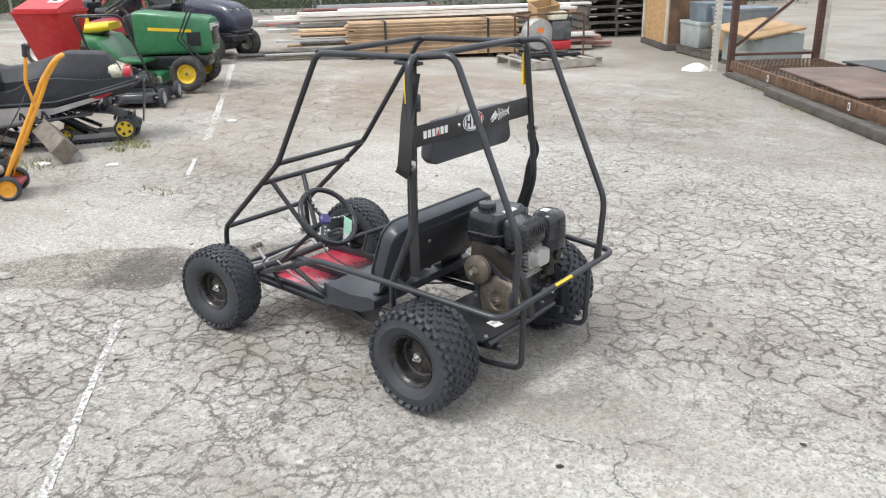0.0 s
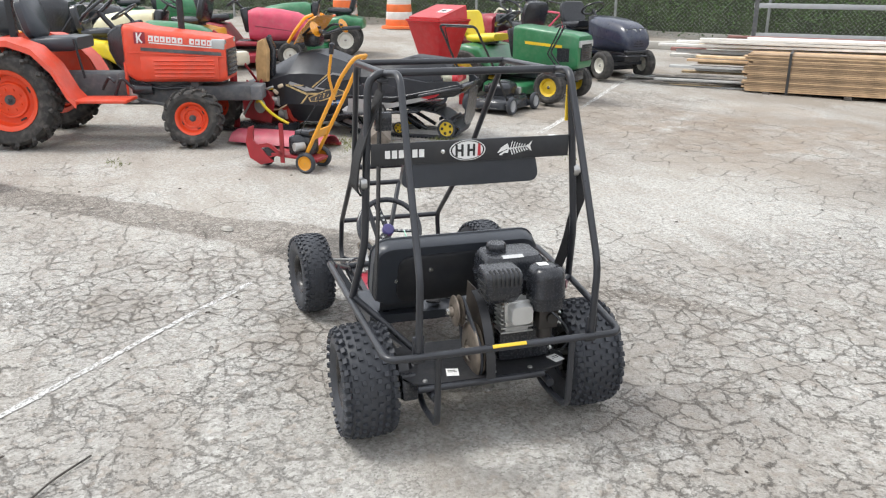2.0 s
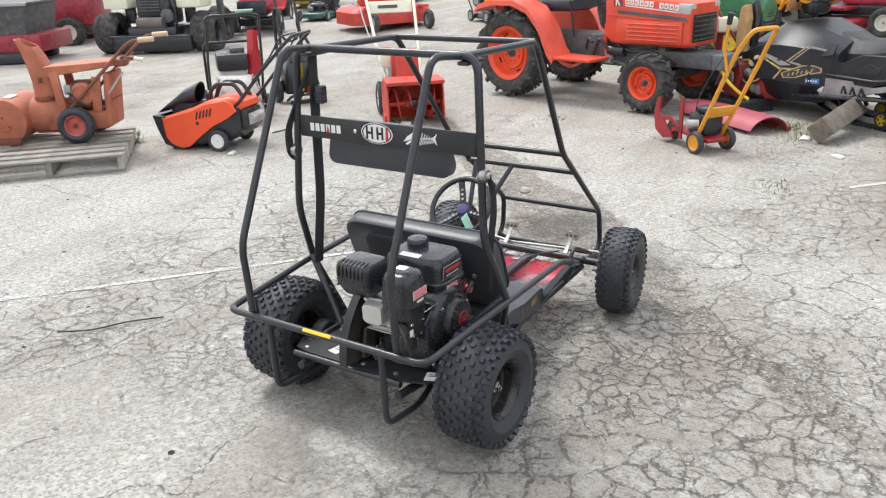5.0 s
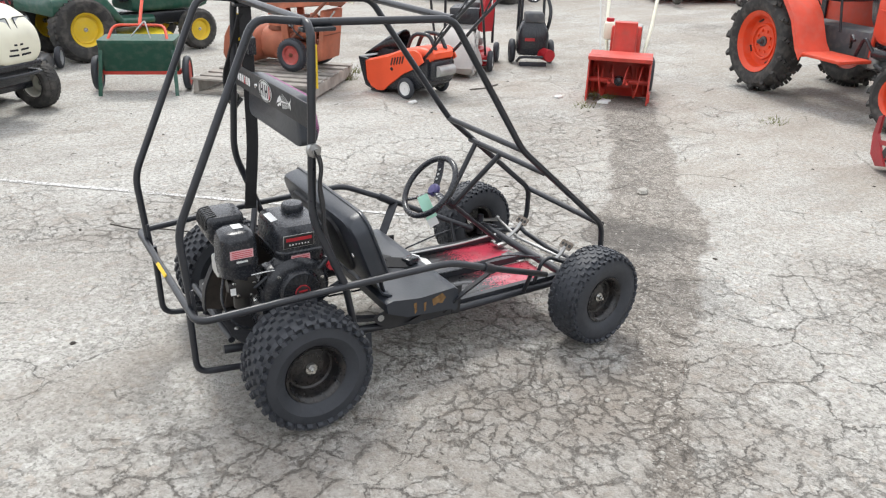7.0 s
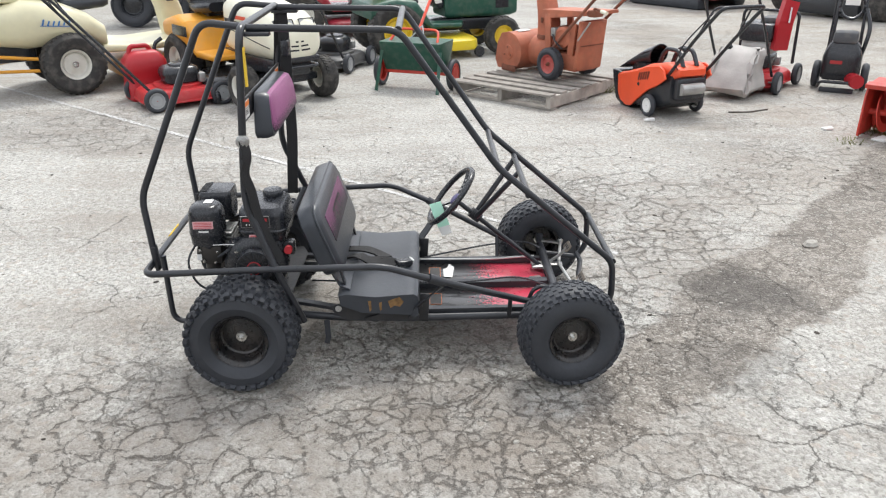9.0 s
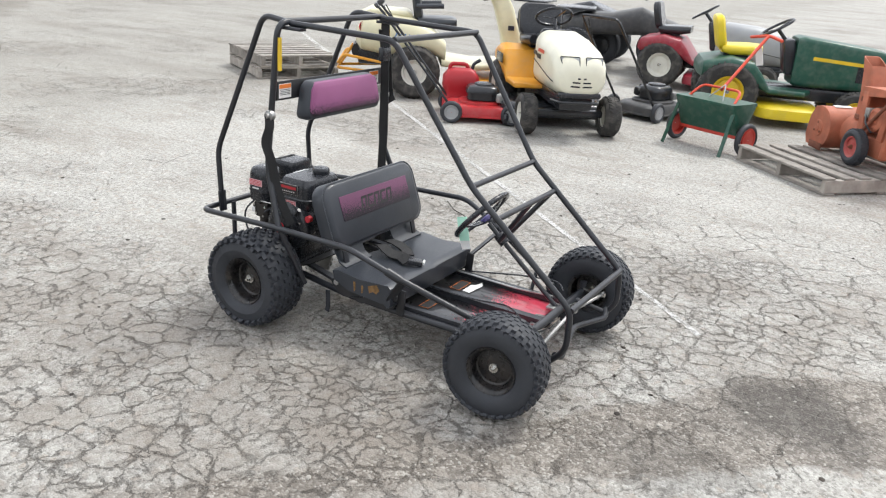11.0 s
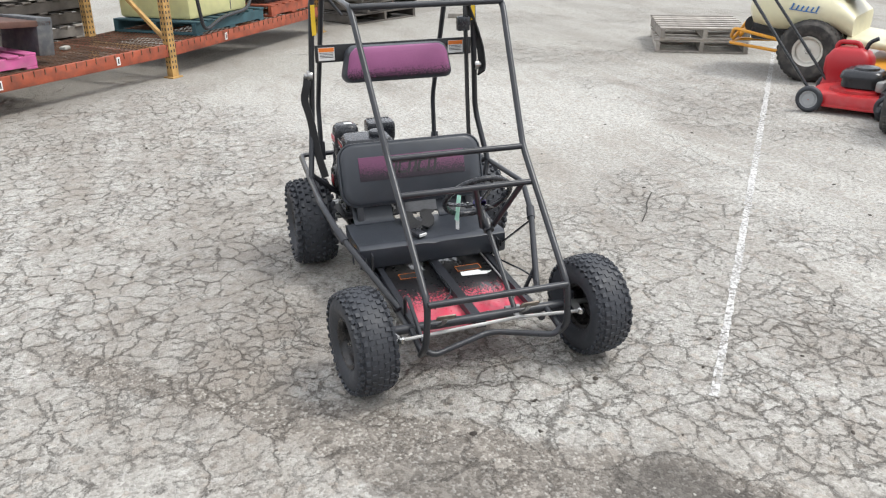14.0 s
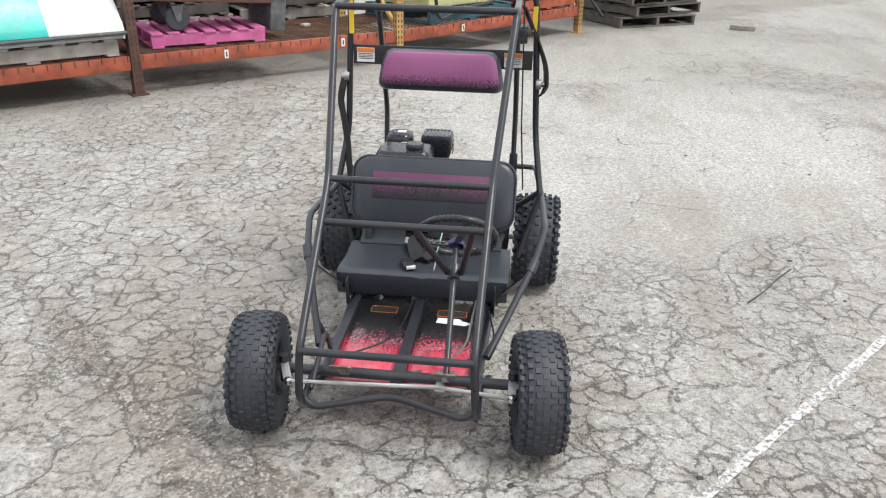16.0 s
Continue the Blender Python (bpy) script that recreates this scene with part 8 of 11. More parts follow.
def weathered_blower():
    """Old orange blower on the pallet, heading along +x, origin under its wheel axle."""
    t = thing("snow_blower", "weathered orange snow blower standing on a pallet", "snow blower", pose(-3.58, -2.0, 0.135, 0, 0, -54) @ Matrix.Scale(0.91, 4), "snow blowers")
    cx, cz, r, w = 0.6, 0.2, 0.19, 0.25
    for s in (1, -1):
        side = [(cx + r * math.cos(a), cz + r * math.sin(a)) for a in (radians(70 + 12 * i) for i in range(19))]
        side += [(cx + 0.16, 0.02), (cx + 0.2, 0.1), (cx + 0.17, 0.27), (cx + 0.11, 0.37)]
        sp = part("side_plate", prism(B(), side, 0.014, Matrix.Translation((0, s * w, 0)) @ Matrix.Rotation(radians(90), 4, "X"), 0.003), RUST_ORANGE, t)
        part("bearing_plate", lathe(B(), [(0.075, 0), (0.07, 0.008), (0.03, 0.012), (0.028, 0.02), (0.002, 0.022)], Matrix.Translation((cx, s * (w + 0.007), cz - 0.01)) @ Matrix.Rotation(radians(-90 * s), 4, "X"), 18), RUST_ORANGE, sp)
        for k in range(3):
            a = radians(90 + 120 * k)
            part("bolt", lathe(B(), [(0.012, 0), (0.011, 0.008), (0.001, 0.009)], Matrix.Translation((cx + 0.052 * math.cos(a), s * (w + 0.014), cz - 0.01 + 0.052 * math.sin(a))) @ Matrix.Rotation(radians(-90 * s), 4, "X"), 6), RUST_DARK, sp)
        part("skid_shoe", box(B(), (cx - 0.02, s * (w + 0.016), 0.035), (0.2, 0.016, 0.06), bev=0.003), RUST_DARK, t)
    arc = [(cx + r * math.cos(a), cz + r * math.sin(a)) for a in (radians(62 + 10 * i) for i in range(22))]
    part("housing_shell", loft(B(), [[V(x, -w, z), V(x, w, z), V(cx + (x - cx) * 0.94, w, cz + (z - cz) * 0.94), V(cx + (x - cx) * 0.94, -w, cz + (z - cz) * 0.94)] for x, z in arc]), RUST_ORANGE, t)
    part("paper_strip", box(B(), (cx - 0.02, 0.08, cz + r + 0.003), (0.06, 0.16, 0.004), (0, -6, 0)), LABEL_WHITE, t, "torn white paper strip")
    part("auger_shaft", cyl(B(), (cx, -w, cz), (cx, w, cz), 0.02, seg=12), RUST_DARK, t)
    for s in (1, -1):
        fl = []
        for i in range(25):
            a, y = i / 24 * 2 * math.pi * 1.6, s * (0.03 + (w - 0.05) * i / 24)
            fl.append([V(cx + q * math.cos(a), y + dy, cz + q * math.sin(a)) for q, dy in ((0.15, 0), (0.15, 0.008), (0.09, 0.008), (0.09, 0))])
        part("auger_ribbon", loft(B(), fl), RUST_ORANGE, t)
    part("impeller_drum", lathe(B(), [(0.002, 0.08), (0.12, 0.08), (0.135, 0.1), (0.145, 0.2), (0.16, 0.24), (0.16, 0.42), (0.002, 0.42)], Matrix.Translation((0, 0, 0.21)) @ along("x"), 28), RUST_ORANGE, t)
    part("chute_collar", lathe(B(), [(0.1, 0.34), (0.115, 0.345), (0.115, 0.375), (0.095, 0.38)], Matrix.Translation((0.29, 0, 0)), 22), RUST_DARK, t)
    ch = part("chute", loft(B(), [[V(0.29 + dx + p[0] * f, p[1] * f, z + tilt * p[0]) for p in rrect(0.17, 0.17, 0.02, 3)] for f, dx, z, tilt in ((1.0, 0.0, 0.35, 0), (1.0, 0.0, 0.5, 0), (0.96, 0.015, 0.58, 0), (0.92, 0.05, 0.72, 0.25), (0.86, 0.1, 0.83, 0.4), (0.78, 0.1, 0.828, 0.4), (0.84, 0.05, 0.72, 0.25), (0.88, 0.0, 0.5, 0))], caps=False), RUST_ORANGE, t)
    part("hinge_clamp", box(B(), (0.3, 0.09, 0.52), (0.03, 0.014, 0.05), bev=0.004), RUST_DARK, ch)
    part("chassis", box(B(), (0.02, 0, 0.17), (0.52, 0.3, 0.16), bev=0.02), RUST_ORANGE, t)
    for x, h in ((0.14, 0.36), (-0.18, 0.3)):
        for s in (1, -1):
            part("hood_bracket", box(B(), (x, s * 0.15, 0.24 + h / 2), (0.075, 0.03, h), (0, 4 if x > 0 else -6, 0), 0.008), RUST_ORANGE, t)
    rp = part("rear_panel", box(B(), (-0.27, 0, 0.34), (0.05, 0.34, 0.46), (0, -6, 0), 0.012), RUST_ORANGE, t)
    part("panel_seam", box(B(), (-0.299, 0, 0.34), (0.006, 0.3, 0.01)), RUST_DARK, rp)
    en = part("engine_block", box(B(), (-0.02, 0, 0.38), (0.2, 0.22, 0.22), bev=0.02), RUST_DARK, t, "rusty brown engine block")
    for i in range(6):
        part("cooling_fin", box(B(), (-0.02, 0.0, 0.3 + i * 0.032), (0.22, 0.25, 0.008)), RUST_ORANGE, en)
    part("recoil_cover", lathe(B(), [(0.1, 0), (0.098, 0.04), (0.07, 0.055), (0.066, 0.05), (0.03, 0.05), (0.026, 0.06), (0.002, 0.06)], Matrix.Translation((-0.06, 0.125, 0.4)) @ Matrix.Rotation(radians(-90), 4, "X"), 22), RUST_ORANGE, t)
    part("carburettor", box(B(), (0.05, 0.15, 0.44), (0.06, 0.07, 0.08), bev=0.01), DULL_STEEL, t)
    part("fuel_line", tube(B(), [(0.05, 0.18, 0.42), (-0.02, 0.22, 0.36), (-0.1, 0.2, 0.3)], 0.008, 0.04, 6), PLASTIC, t)
    part("engine_hood", prism(B(), [(0.23, 0.55), (0.23, 0.635), (-0.36, 0.665), (-0.46, 0.67), (-0.46, 0.64), (-0.2, 0.6)], 0.32, Matrix.Rotation(radians(90), 4, "X"), 0.01), RUST_ORANGE, t, "sloping orange tool shelf over the engine")
    for s in (1, -1):
        part("handle_tube", tube(B(), [(0.06, s * 0.19, 0.27), (-0.1, s * 0.2, 0.42), (-0.5, s * 0.22, 0.79), (-0.56, s * 0.22, 0.83), (-0.74, s * 0.22, 0.84)], 0.015, 0.05), RUST_DARK, t)
        part("grip", cyl(B(), (-0.62, s * 0.22, 0.835), (-0.75, s * 0.22, 0.842), 0.023, seg=12), GRIP_CREAM, t, "worn cream rubber grip")
        wheel(t, (out_left if s > 0 else out_right)(0, s * 0.25, 0.152), 0.15, 0.095, 0.085, RIM_FADED_RED, "turf", RUBBER, dish=0.55, nut=0.014, nut_mat=RUST_DARK)
    part("clutch_rod", tube(B(), [(-0.3, 0.2, 0.4), (-0.45, 0.21, 0.58)], 0.008, 0, 6), DULL_STEEL, t)
    part("shift_lever", tube(B(), [(-0.4, 0.1, 0.62), (-0.44, 0.16, 0.7), (-0.6, 0.2, 0.68)], 0.011, 0.03, 8), RUST_DARK, t)
    part("lever_grip", cyl(B(), (-0.56, 0.195, 0.685), (-0.64, 0.21, 0.675), 0.017, seg=10), WHITE, t)
    part("lever_bracket", box(B(), (-0.42, 0.12, 0.65), (0.1, 0.12, 0.06), bev=0.012), RUST_DARK, t)


RUST_DARK = mat("rusty_brown_orange_paint", (0.2, 0.07, 0.04), 0.75, vary=0.35, bump=0.3, dust=0.35, dust_color=(0.12, 0.07, 0.05))
RIM_FADED_RED = mat("faded_red_rim_paint", (0.42, 0.07, 0.06), 0.6, vary=0.25, dust=0.25)
GRIP_CREAM = mat("worn_cream_rubber", (0.55, 0.42, 0.3), 0.7, vary=0.2)
weathered_blower()


def tractor_blower():
    """Dark garden tractor with a broad black blower on its front, in the far row."""
    t = thing("garden_tractor", "dark grey garden tractor carrying a broad black snow blower", "tractor", pose(-12.95, -2.62, rise(-12.95, -2.62), 0, 0, 4))
    part("blower_back", box(B(), (0.42, 0, 0.36), (0.03, 0.98, 0.6), (0, -8, 0), 0.01), PLASTIC, t)
    part("blower_top", box(B(), (0.62, 0, 0.66), (0.42, 0.98, 0.03), (0, -6, 0), 0.008), PLASTIC, t)
    for s in (1, -1):
        part("blower_side", prism(B(), [(0.4, 0.03), (0.84, 0.03), (0.88, 0.3), (0.84, 0.68), (0.4, 0.66)], 0.016, Matrix.Translation((0, s * 0.49, 0)) @ Matrix.Rotation(radians(90), 4, "X")), PLASTIC, t)
        fl = []
        for i in range(49):
            a, y = i / 48 * 2 * math.pi * 3, s * (0.04 + 0.42 * i / 48)
            fl.append([V(0.66 + q * math.cos(a), y + dy, 0.3 + q * math.sin(a)) for q, dy in ((0.19, 0), (0.19, 0.012), (0.1, 0.012), (0.1, 0))])
        part("auger_ribbon", loft(B(), fl), GREY_PAINT, t, "bare grey steel ribbon")
        wheel(t, (out_left if s > 0 else out_right)(0.1, s * 0.36, 0.2), 0.195, 0.14, 0.1, GREY_PAINT, "turf", RUBBER)
        wheel(t, (out_left if s > 0 else out_right)(-0.95, s * 0.4, 0.27), 0.265, 0.2, 0.14, GREY_PAINT, "turf", RUBBER)
    part("auger_shaft", cyl(B(), (0.66, -0.49, 0.3), (0.66, 0.49, 0.3), 0.03, seg=12), GREY_PAINT, t)
    part("hood", shell(B(), [(-0.5, 0.5, 0.5, 1.02, 0.06), (-0.3, 0.54, 0.45, 1.06, 0.08), (0.2, 0.52, 0.42, 1.0, 0.08), (0.3, 0.46, 0.45, 0.94, 0.06)]), GREY_CAST, t)
    part("hood_mark", box(B(), (0.02, -0.272, 0.9), (0.12, 0.004, 0.05)), LABEL_WHITE, t)
    part("fender", shell(B(), [(-1.25, 0.6, 0.5, 0.58, 0.04), (-1.2, 0.9, 0.48, 0.62, 0.06), (-0.7, 0.9, 0.48, 0.6, 0.06), (-0.55, 0.6, 0.4, 0.5, 0.04)]), GREY_CAST, t)
    part("seat", shell(B(), [(-1.1, 0.4, 0.62, 1.02, 0.05), (-1.02, 0.44, 0.62, 1.04, 0.05), (-0.98, 0.44, 0.62, 0.74, 0.05), (-0.66, 0.42, 0.62, 0.72, 0.05)]), PLASTIC, t)
    part("lift_arm", tube(B(), [(0.5, -0.3, 0.66), (0.3, -0.34, 1.0), (0.1, -0.34, 1.25)], 0, 0.1, flat=(0.1, 0.05)), GREY_CAST, t)
    part("chute", loft(B(), [[V(0.5 + p[0], 0.1 + p[1], z) for p in rrect(0.2, 0.2, 0.03, 2)] for z in (0.66, 0.8, 1.05)]), PLASTIC, t)


tractor_blower()


def bagger_mower():
    """Large black grass collector of a stand-behind mower, seen over the compact tractor."""
    t = thing("bagger_mower", "stand-behind mower with large black rounded grass collector", "mower", pose(-12.4, -0.62, rise(-12.4, -0.62), 0, 0, 82))
    part("collector", loft(B(), [[V(x, p[0] * f, 0.74 + p[1] * f) for p in rrect(0.7, 0.56, 0.16, 6)] for x, f in ((-0.52, 0.8), (-0.46, 0.95), (-0.3, 1.0), (0.25, 1.0), (0.45, 0.92), (0.54, 0.72))]), PLASTIC, t)
    for i in range(6):
        part("lettering_bar", box(B(), (-0.06 + i * 0.055, -0.352, 0.82), (0.035, 0.004, 0.075)), LABEL_WHITE, t)
    part("deck", loft(B(), [[V(p[0] * f, p[1] * f, z) for p in rrect(1.1, 0.9, 0.2, 5)] for z, f in ((0.1, 1.0), (0.24, 1.0), (0.3, 0.9))]), PLASTIC, t)
    part("engine", box(B(), (0.2, 0, 0.46), (0.42, 0.4, 0.34), bev=0.05), GREY_CAST, t)
    for s in (1, -1):
        wheel(t, (out_left if s > 0 else out_right)(-0.4, s * 0.5, 0.23), 0.225, 0.18, 0.12, RIM_YELLOW, "turf", RUBBER)
        wheel(t, (out_left if s > 0 else out_right)(0.55, s * 0.36, 0.13), 0.125, 0.09, 0.07, RIM_YELLOW, "smooth", RUBBER)
        part("handle_tube", tube(B(), [(0.4, s * 0.3, 0.5), (0.75, s * 0.3, 0.95), (0.95, s * 0.28, 1.05)], 0.018, 0.05), PLASTIC, t)


bagger_mower()


def single_stage_thrower():
    t = thing("snow_thrower", "orange and black single-stage snow thrower with white wheels", "snow thrower", pose(-4.25, -1.2, 0, 0, 0, -71) @ Matrix.Scale(0.9, 4), "snow blowers")
    part("lower_housing", shell(B(), [(-0.3, 0.36, 0.14, 0.4, 0.05), (-0.16, 0.42, 0.07, 0.42, 0.06), (0.0, 0.44, 0.05, 0.38, 0.06), (0.22, 0.46, 0.03, 0.34, 0.06), (0.36, 0.46, 0.03, 0.28, 0.04)]), PLASTIC, t)
    c = part("top_cover", shell(B(), [(-0.34, 0.26, 0.38, 0.43, 0.02), (-0.3, 0.34, 0.35, 0.455, 0.04), (-0.2, 0.4, 0.3, 0.475, 0.06), (0.0, 0.45, 0.26, 0.44, 0.06), (0.13, 0.465, 0.2, 0.385, 0.05), (0.34, 0.475, 0.08, 0.32, 0.05), (0.44, 0.47, 0.06, 0.295, 0.03)], 5), ORANGE, t, "bright orange top cover")
    for s in (1, -1):
        part("side_cover", prism(B(), [(0.44, 0.275), (0.42, 0.11), (0.37, 0.05), (0.28, 0.02), (0.2, 0.03), (0.1, 0.11), (-0.06, 0.225), (-0.2, 0.29), (-0.3, 0.36), (-0.26, 0.43), (-0.2, 0.455), (0.0, 0.42), (0.13, 0.365), (0.32, 0.31)], 0.02, Matrix.Translation((0, s * 0.232, 0)) @ Matrix.Rotation(radians(90), 4, "X"), 0.006), ORANGE, t)
        for i in range(5):
            part("vent_slot", tube(B(), [(-0.06 + i * 0.034, s * 0.2435, 0.385 - i * 0.008), (-0.04 + i * 0.034, s * 0.2435, 0.315 - i * 0.008)], 0, 0, flat=(0.008, 0.012)), INK, c)
        part("bolt_cap", lathe(B(), [(0.017, 0), (0.014, 0.004), (0.001, 0.005)], Matrix.Translation((0.09, s * 0.2435, 0.25)) @ Matrix.Rotation(radians(-90 * s), 4, "X"), 12), INK, c)
        part("front_skirt", prism(B(), [(0.445, 0.3), (0.53, 0.31), (0.5, 0.2), (0.44, 0.05), (0.34, 0.015), (0.28, 0.018), (0.38, 0.06), (0.425, 0.12)], 0.014, Matrix.Translation((0, s * 0.236, 0)) @ Matrix.Rotation(radians(90), 4, "X"), 0.004), PLASTIC, t)
        wheel(t, (out_left if s > 0 else out_right)(-0.1, s * 0.25, 0.097), 0.095, 0.045, 0.06, LABEL_WHITE, "smooth", RUBBER, dish=0.9)
        part("hub_hole", lathe(B(), [(0.012, 0), (0.011, 0.004), (0.001, 0.004)], Matrix.Translation((-0.1, s * 0.262, 0.097)) @ Matrix.Rotation(radians(-90 * s), 4, "X"), 10), INK, t)
        part("handle_tube", tube(B(), [(-0.14, s * 0.17, 0.28), (-0.34, s * 0.19, 0.46), (-0.56, s * 0.2, 0.7), (-0.82, s * 0.2, 0.95)], 0.015, 0.05), PLASTIC, t)
        part("handle_knob", lathe(B(), [(0.02, 0), (0.024, 0.012), (0.016, 0.03), (0.001, 0.032)], Matrix.Translation((-0.5, s * 0.21, 0.635)) @ Matrix.Rotation(radians(-90 * s), 4, "X"), 10), PLASTIC, t)
    part("front_roof", box(B(), (0.475, 0, 0.3), (0.12, 0.47, 0.014), (0, -4, 0), 0.004), PLASTIC, t)
    part("rotor", cyl(B(), (0.34, -0.22, 0.14), (0.34, 0.22, 0.14), 0.035, seg=12), PLASTIC, t)
    for k in (-1, 1):
        part("paddle", box(B(), (0.34, k * 0.11, 0.14), (0.2, 0.19, 0.012), (0, 55 * k, 0), 0.003), RUBBER, t)
    part("scraper_bar", box(B(), (0.3, 0, 0.014), (0.16, 0.46, 0.014), bev=0.003), PLASTIC, t)
    ring = lambda x, z, hw, hh, lean: [V(x - lean * hh * math.sin(a), hw * math.cos(a), z + hh * math.sin(a)) for a in (2 * math.pi * i / 20 for i in range(20))]
    part("discharge_chute", loft(B(), [ring(0.5, 0.33, 0.19, 0.012, 0.3), ring(0.42, 0.38, 0.17, 0.05, 0.3), ring(0.3, 0.44, 0.13, 0.09, 0.25), ring(0.17, 0.48, 0.1, 0.1, 0.2), ring(0.165, 0.48, 0.092, 0.092, 0.2), ring(0.3, 0.435, 0.12, 0.08, 0.25)], caps=False), PLASTIC, t, "black scoop-shaped discharge chute")
    part("chute_neck", loft(B(), [[V(0.3 + p[0], p[1], z) for p in rrect(0.26, 0.24, 0.06, 4)] for z in (0.28, 0.4)]), PLASTIC, t)
    for s in (1, -1):
        part("carry_loop", tube(B(), [(0.06, s * 0.07, 0.4), (-0.0, s * 0.07, 0.53), (-0.06, s * 0.07, 0.57), (-0.22, s * 0.07, 0.575), (-0.3, s * 0.07, 0.45)], 0.019, 0.05), PLASTIC, t)
    part("rear_engine", box(B(), (-0.26, 0, 0.27), (0.2, 0.3, 0.2), bev=0.04), PLASTIC, t)
    part("muffler", cyl(B(), (-0.36, -0.1, 0.27), (-0.36, 0.12, 0.27), 0.05, seg=14), DULL_STEEL, t)
    part("handle_bar", tube(B(), [(-0.76, 0.2, 0.895), (-0.88, 0.2, 1.0), (-0.88, -0.2, 1.0), (-0.76, -0.2, 0.895)], 0.015, 0.05), PLASTIC, t)
    part("bail", tube(B(), [(-0.6, 0.2, 0.74), (-0.76, 0.18, 0.99), (-0.76, -0.18, 0.99), (-0.6, -0.2, 0.74)], 0.008, 0.05), PLASTIC, t)
    part("cable", tube(B(), [(-0.76, 0.19, 0.95), (-0.58, 0.3, 0.7), (-0.4, 0.24, 0.52), (-0.3, 0.12, 0.42)], 0.006, 0.1, 6), PLASTIC, t)


single_stage_thrower()


def push_mower(name, label, at, deck, engine=None, bag=None, handle=None, group="walk-behind mowers"):
    t = thing(name, label, "push mower", at, group)
    part("deck", loft(B(), [[V(p[0], p[1], z) for p in rrect(0.68 * f, 0.53 * f, 0.16, 6)] for z, f in ((0.05, 1.0), (0.052, 1.03), (0.062, 1.03), (0.068, 1.0), (0.125, 0.97), (0.148, 0.9), (0.156, 0.7))]), deck, t)
    part("deck_rim", loft(B(), [[V(p[0], p[1], z) for p in rrect(0.4 * f, 0.4 * f, 0.16, 6)] for z, f in ((0.15, 1.0), (0.175, 0.98), (0.18, 0.9))]), deck, t)
    part("engine", loft(B(), [[V(0.02 + p[0] * f, p[1] * f, z) for p in rrect(0.3, 0.27, 0.08, 5)] for z, f in ((0.17, 0.8), (0.19, 0.95), (0.25, 0.95), (0.252, 1.05), (0.27, 1.05), (0.3, 0.98), (0.318, 0.8), (0.322, 0.5))]), engine or PLASTIC, t)
    part("fuel_tank", box(B(), (-0.02, 0.15, 0.24), (0.17, 0.08, 0.09), bev=0.025), PLASTIC, t)
    part("fuel_cap", cyl(B(), (-0.02, 0.15, 0.28), (-0.02, 0.15, 0.305), 0.025, seg=14), PLASTIC, t)
    part("muffler", box(B(), (0.17, -0.1, 0.22), (0.06, 0.12, 0.08), bev=0.015), DULL_STEEL, t)
    part("pull_cap", lathe(B(), [(0.095, 0.315), (0.09, 0.335), (0.07, 0.342), (0.002, 0.345)], Matrix.Translation((0.03, 0, 0)), 22), PLASTIC, t)
    part("axle", cyl(B(), (0.28, -0.27, 0.1), (0.28, 0.27, 0.1), 0.008, seg=8), STEEL, t)
    part("axle", cyl(B(), (-0.28, -0.27, 0.1), (-0.28, 0.27, 0.1), 0.008, seg=8), STEEL, t)
    for s in (1, -1):
        for x in (0.28, -0.28):
            wheel(t, (out_left if s > 0 else out_right)(x, s * 0.29, 0.1), 0.098, 0.05, 0.062, GREY_PAINT, "smooth", RUBBER, dish=0.9)
        part("handle_tube", tube(B(), [(-0.3, s * 0.24, 0.16), (-0.62, s * 0.24, 0.55), (-0.95, s * 0.22, 0.95)], 0.012, 0.05), handle or PLASTIC, t)
    part("handle_bar", tube(B(), [(-0.88, 0.225, 0.87), (-1.0, 0.22, 1.0), (-1.0, -0.22, 1.0), (-0.88, -0.225, 0.87)], 0.012, 0.06), handle or PLASTIC, t)
    part("bail", tube(B(), [(-0.8, 0.22, 0.77), (-0.93, 0.2, 0.98), (-0.93, -0.2, 0.98), (-0.8, -0.22, 0.77)], 0.006, 0.05), PLASTIC, t)
    if bag:
        rb = random.Random(3)
        part("grass_bag", loft(B(), [[V(x + p[0] * a + rb.uniform(-0.025, 0.025), p[1] * b + rb.uniform(-0.025, 0.025), max(0.03, z + rb.uniform(-0.02, 0.02))) for p in rrect(0.42, 0.44, 0.05, 5)] for x, z, a, b in ((-0.56, 0.05, 0.95, 0.9), (-0.57, 0.09, 1.05, 0.95), (-0.55, 0.17, 0.92, 0.86), (-0.53, 0.24, 0.8, 0.84), (-0.5, 0.31, 0.66, 0.8), (-0.46, 0.37, 0.5, 0.78), (-0.42, 0.4, 0.3, 0.74))]), bag, t, "limp grey cloth grass bag")
    return t


rm = push_mower("push_mower", "red push mower with a black engine and folded handle", pose(-0.17, -1.71, 0, 0, 0, 214), RED)
part("torn_label", box(B(), (0.0, 0.262, 0.1), (0.14, 0.006, 0.04), (-8, 0, 0)), LABEL_WHITE, rm)
part("control_box", box(B(), (-0.98, 0, 1.0), (0.1, 0.16, 0.05), (0, -45, 0), 0.01), DARK_GREY, rm)
mb_ = push_mower("push_mower", "red mower with grey cloth bag and upright black engine", pose(-5.36, -2.18, 0, 0, 0, 230), RED, bag=GREY_BAG)
part("engine_block", box(B(), (0.02, 0, 0.36), (0.3, 0.26, 0.14), bev=0.03), DULL_STEEL, mb_, "dull silver engine block")
part("engine_shroud", box(B(), (0.02, 0, 0.5), (0.36, 0.3, 0.16), bev=0.025), PLASTIC, mb_)
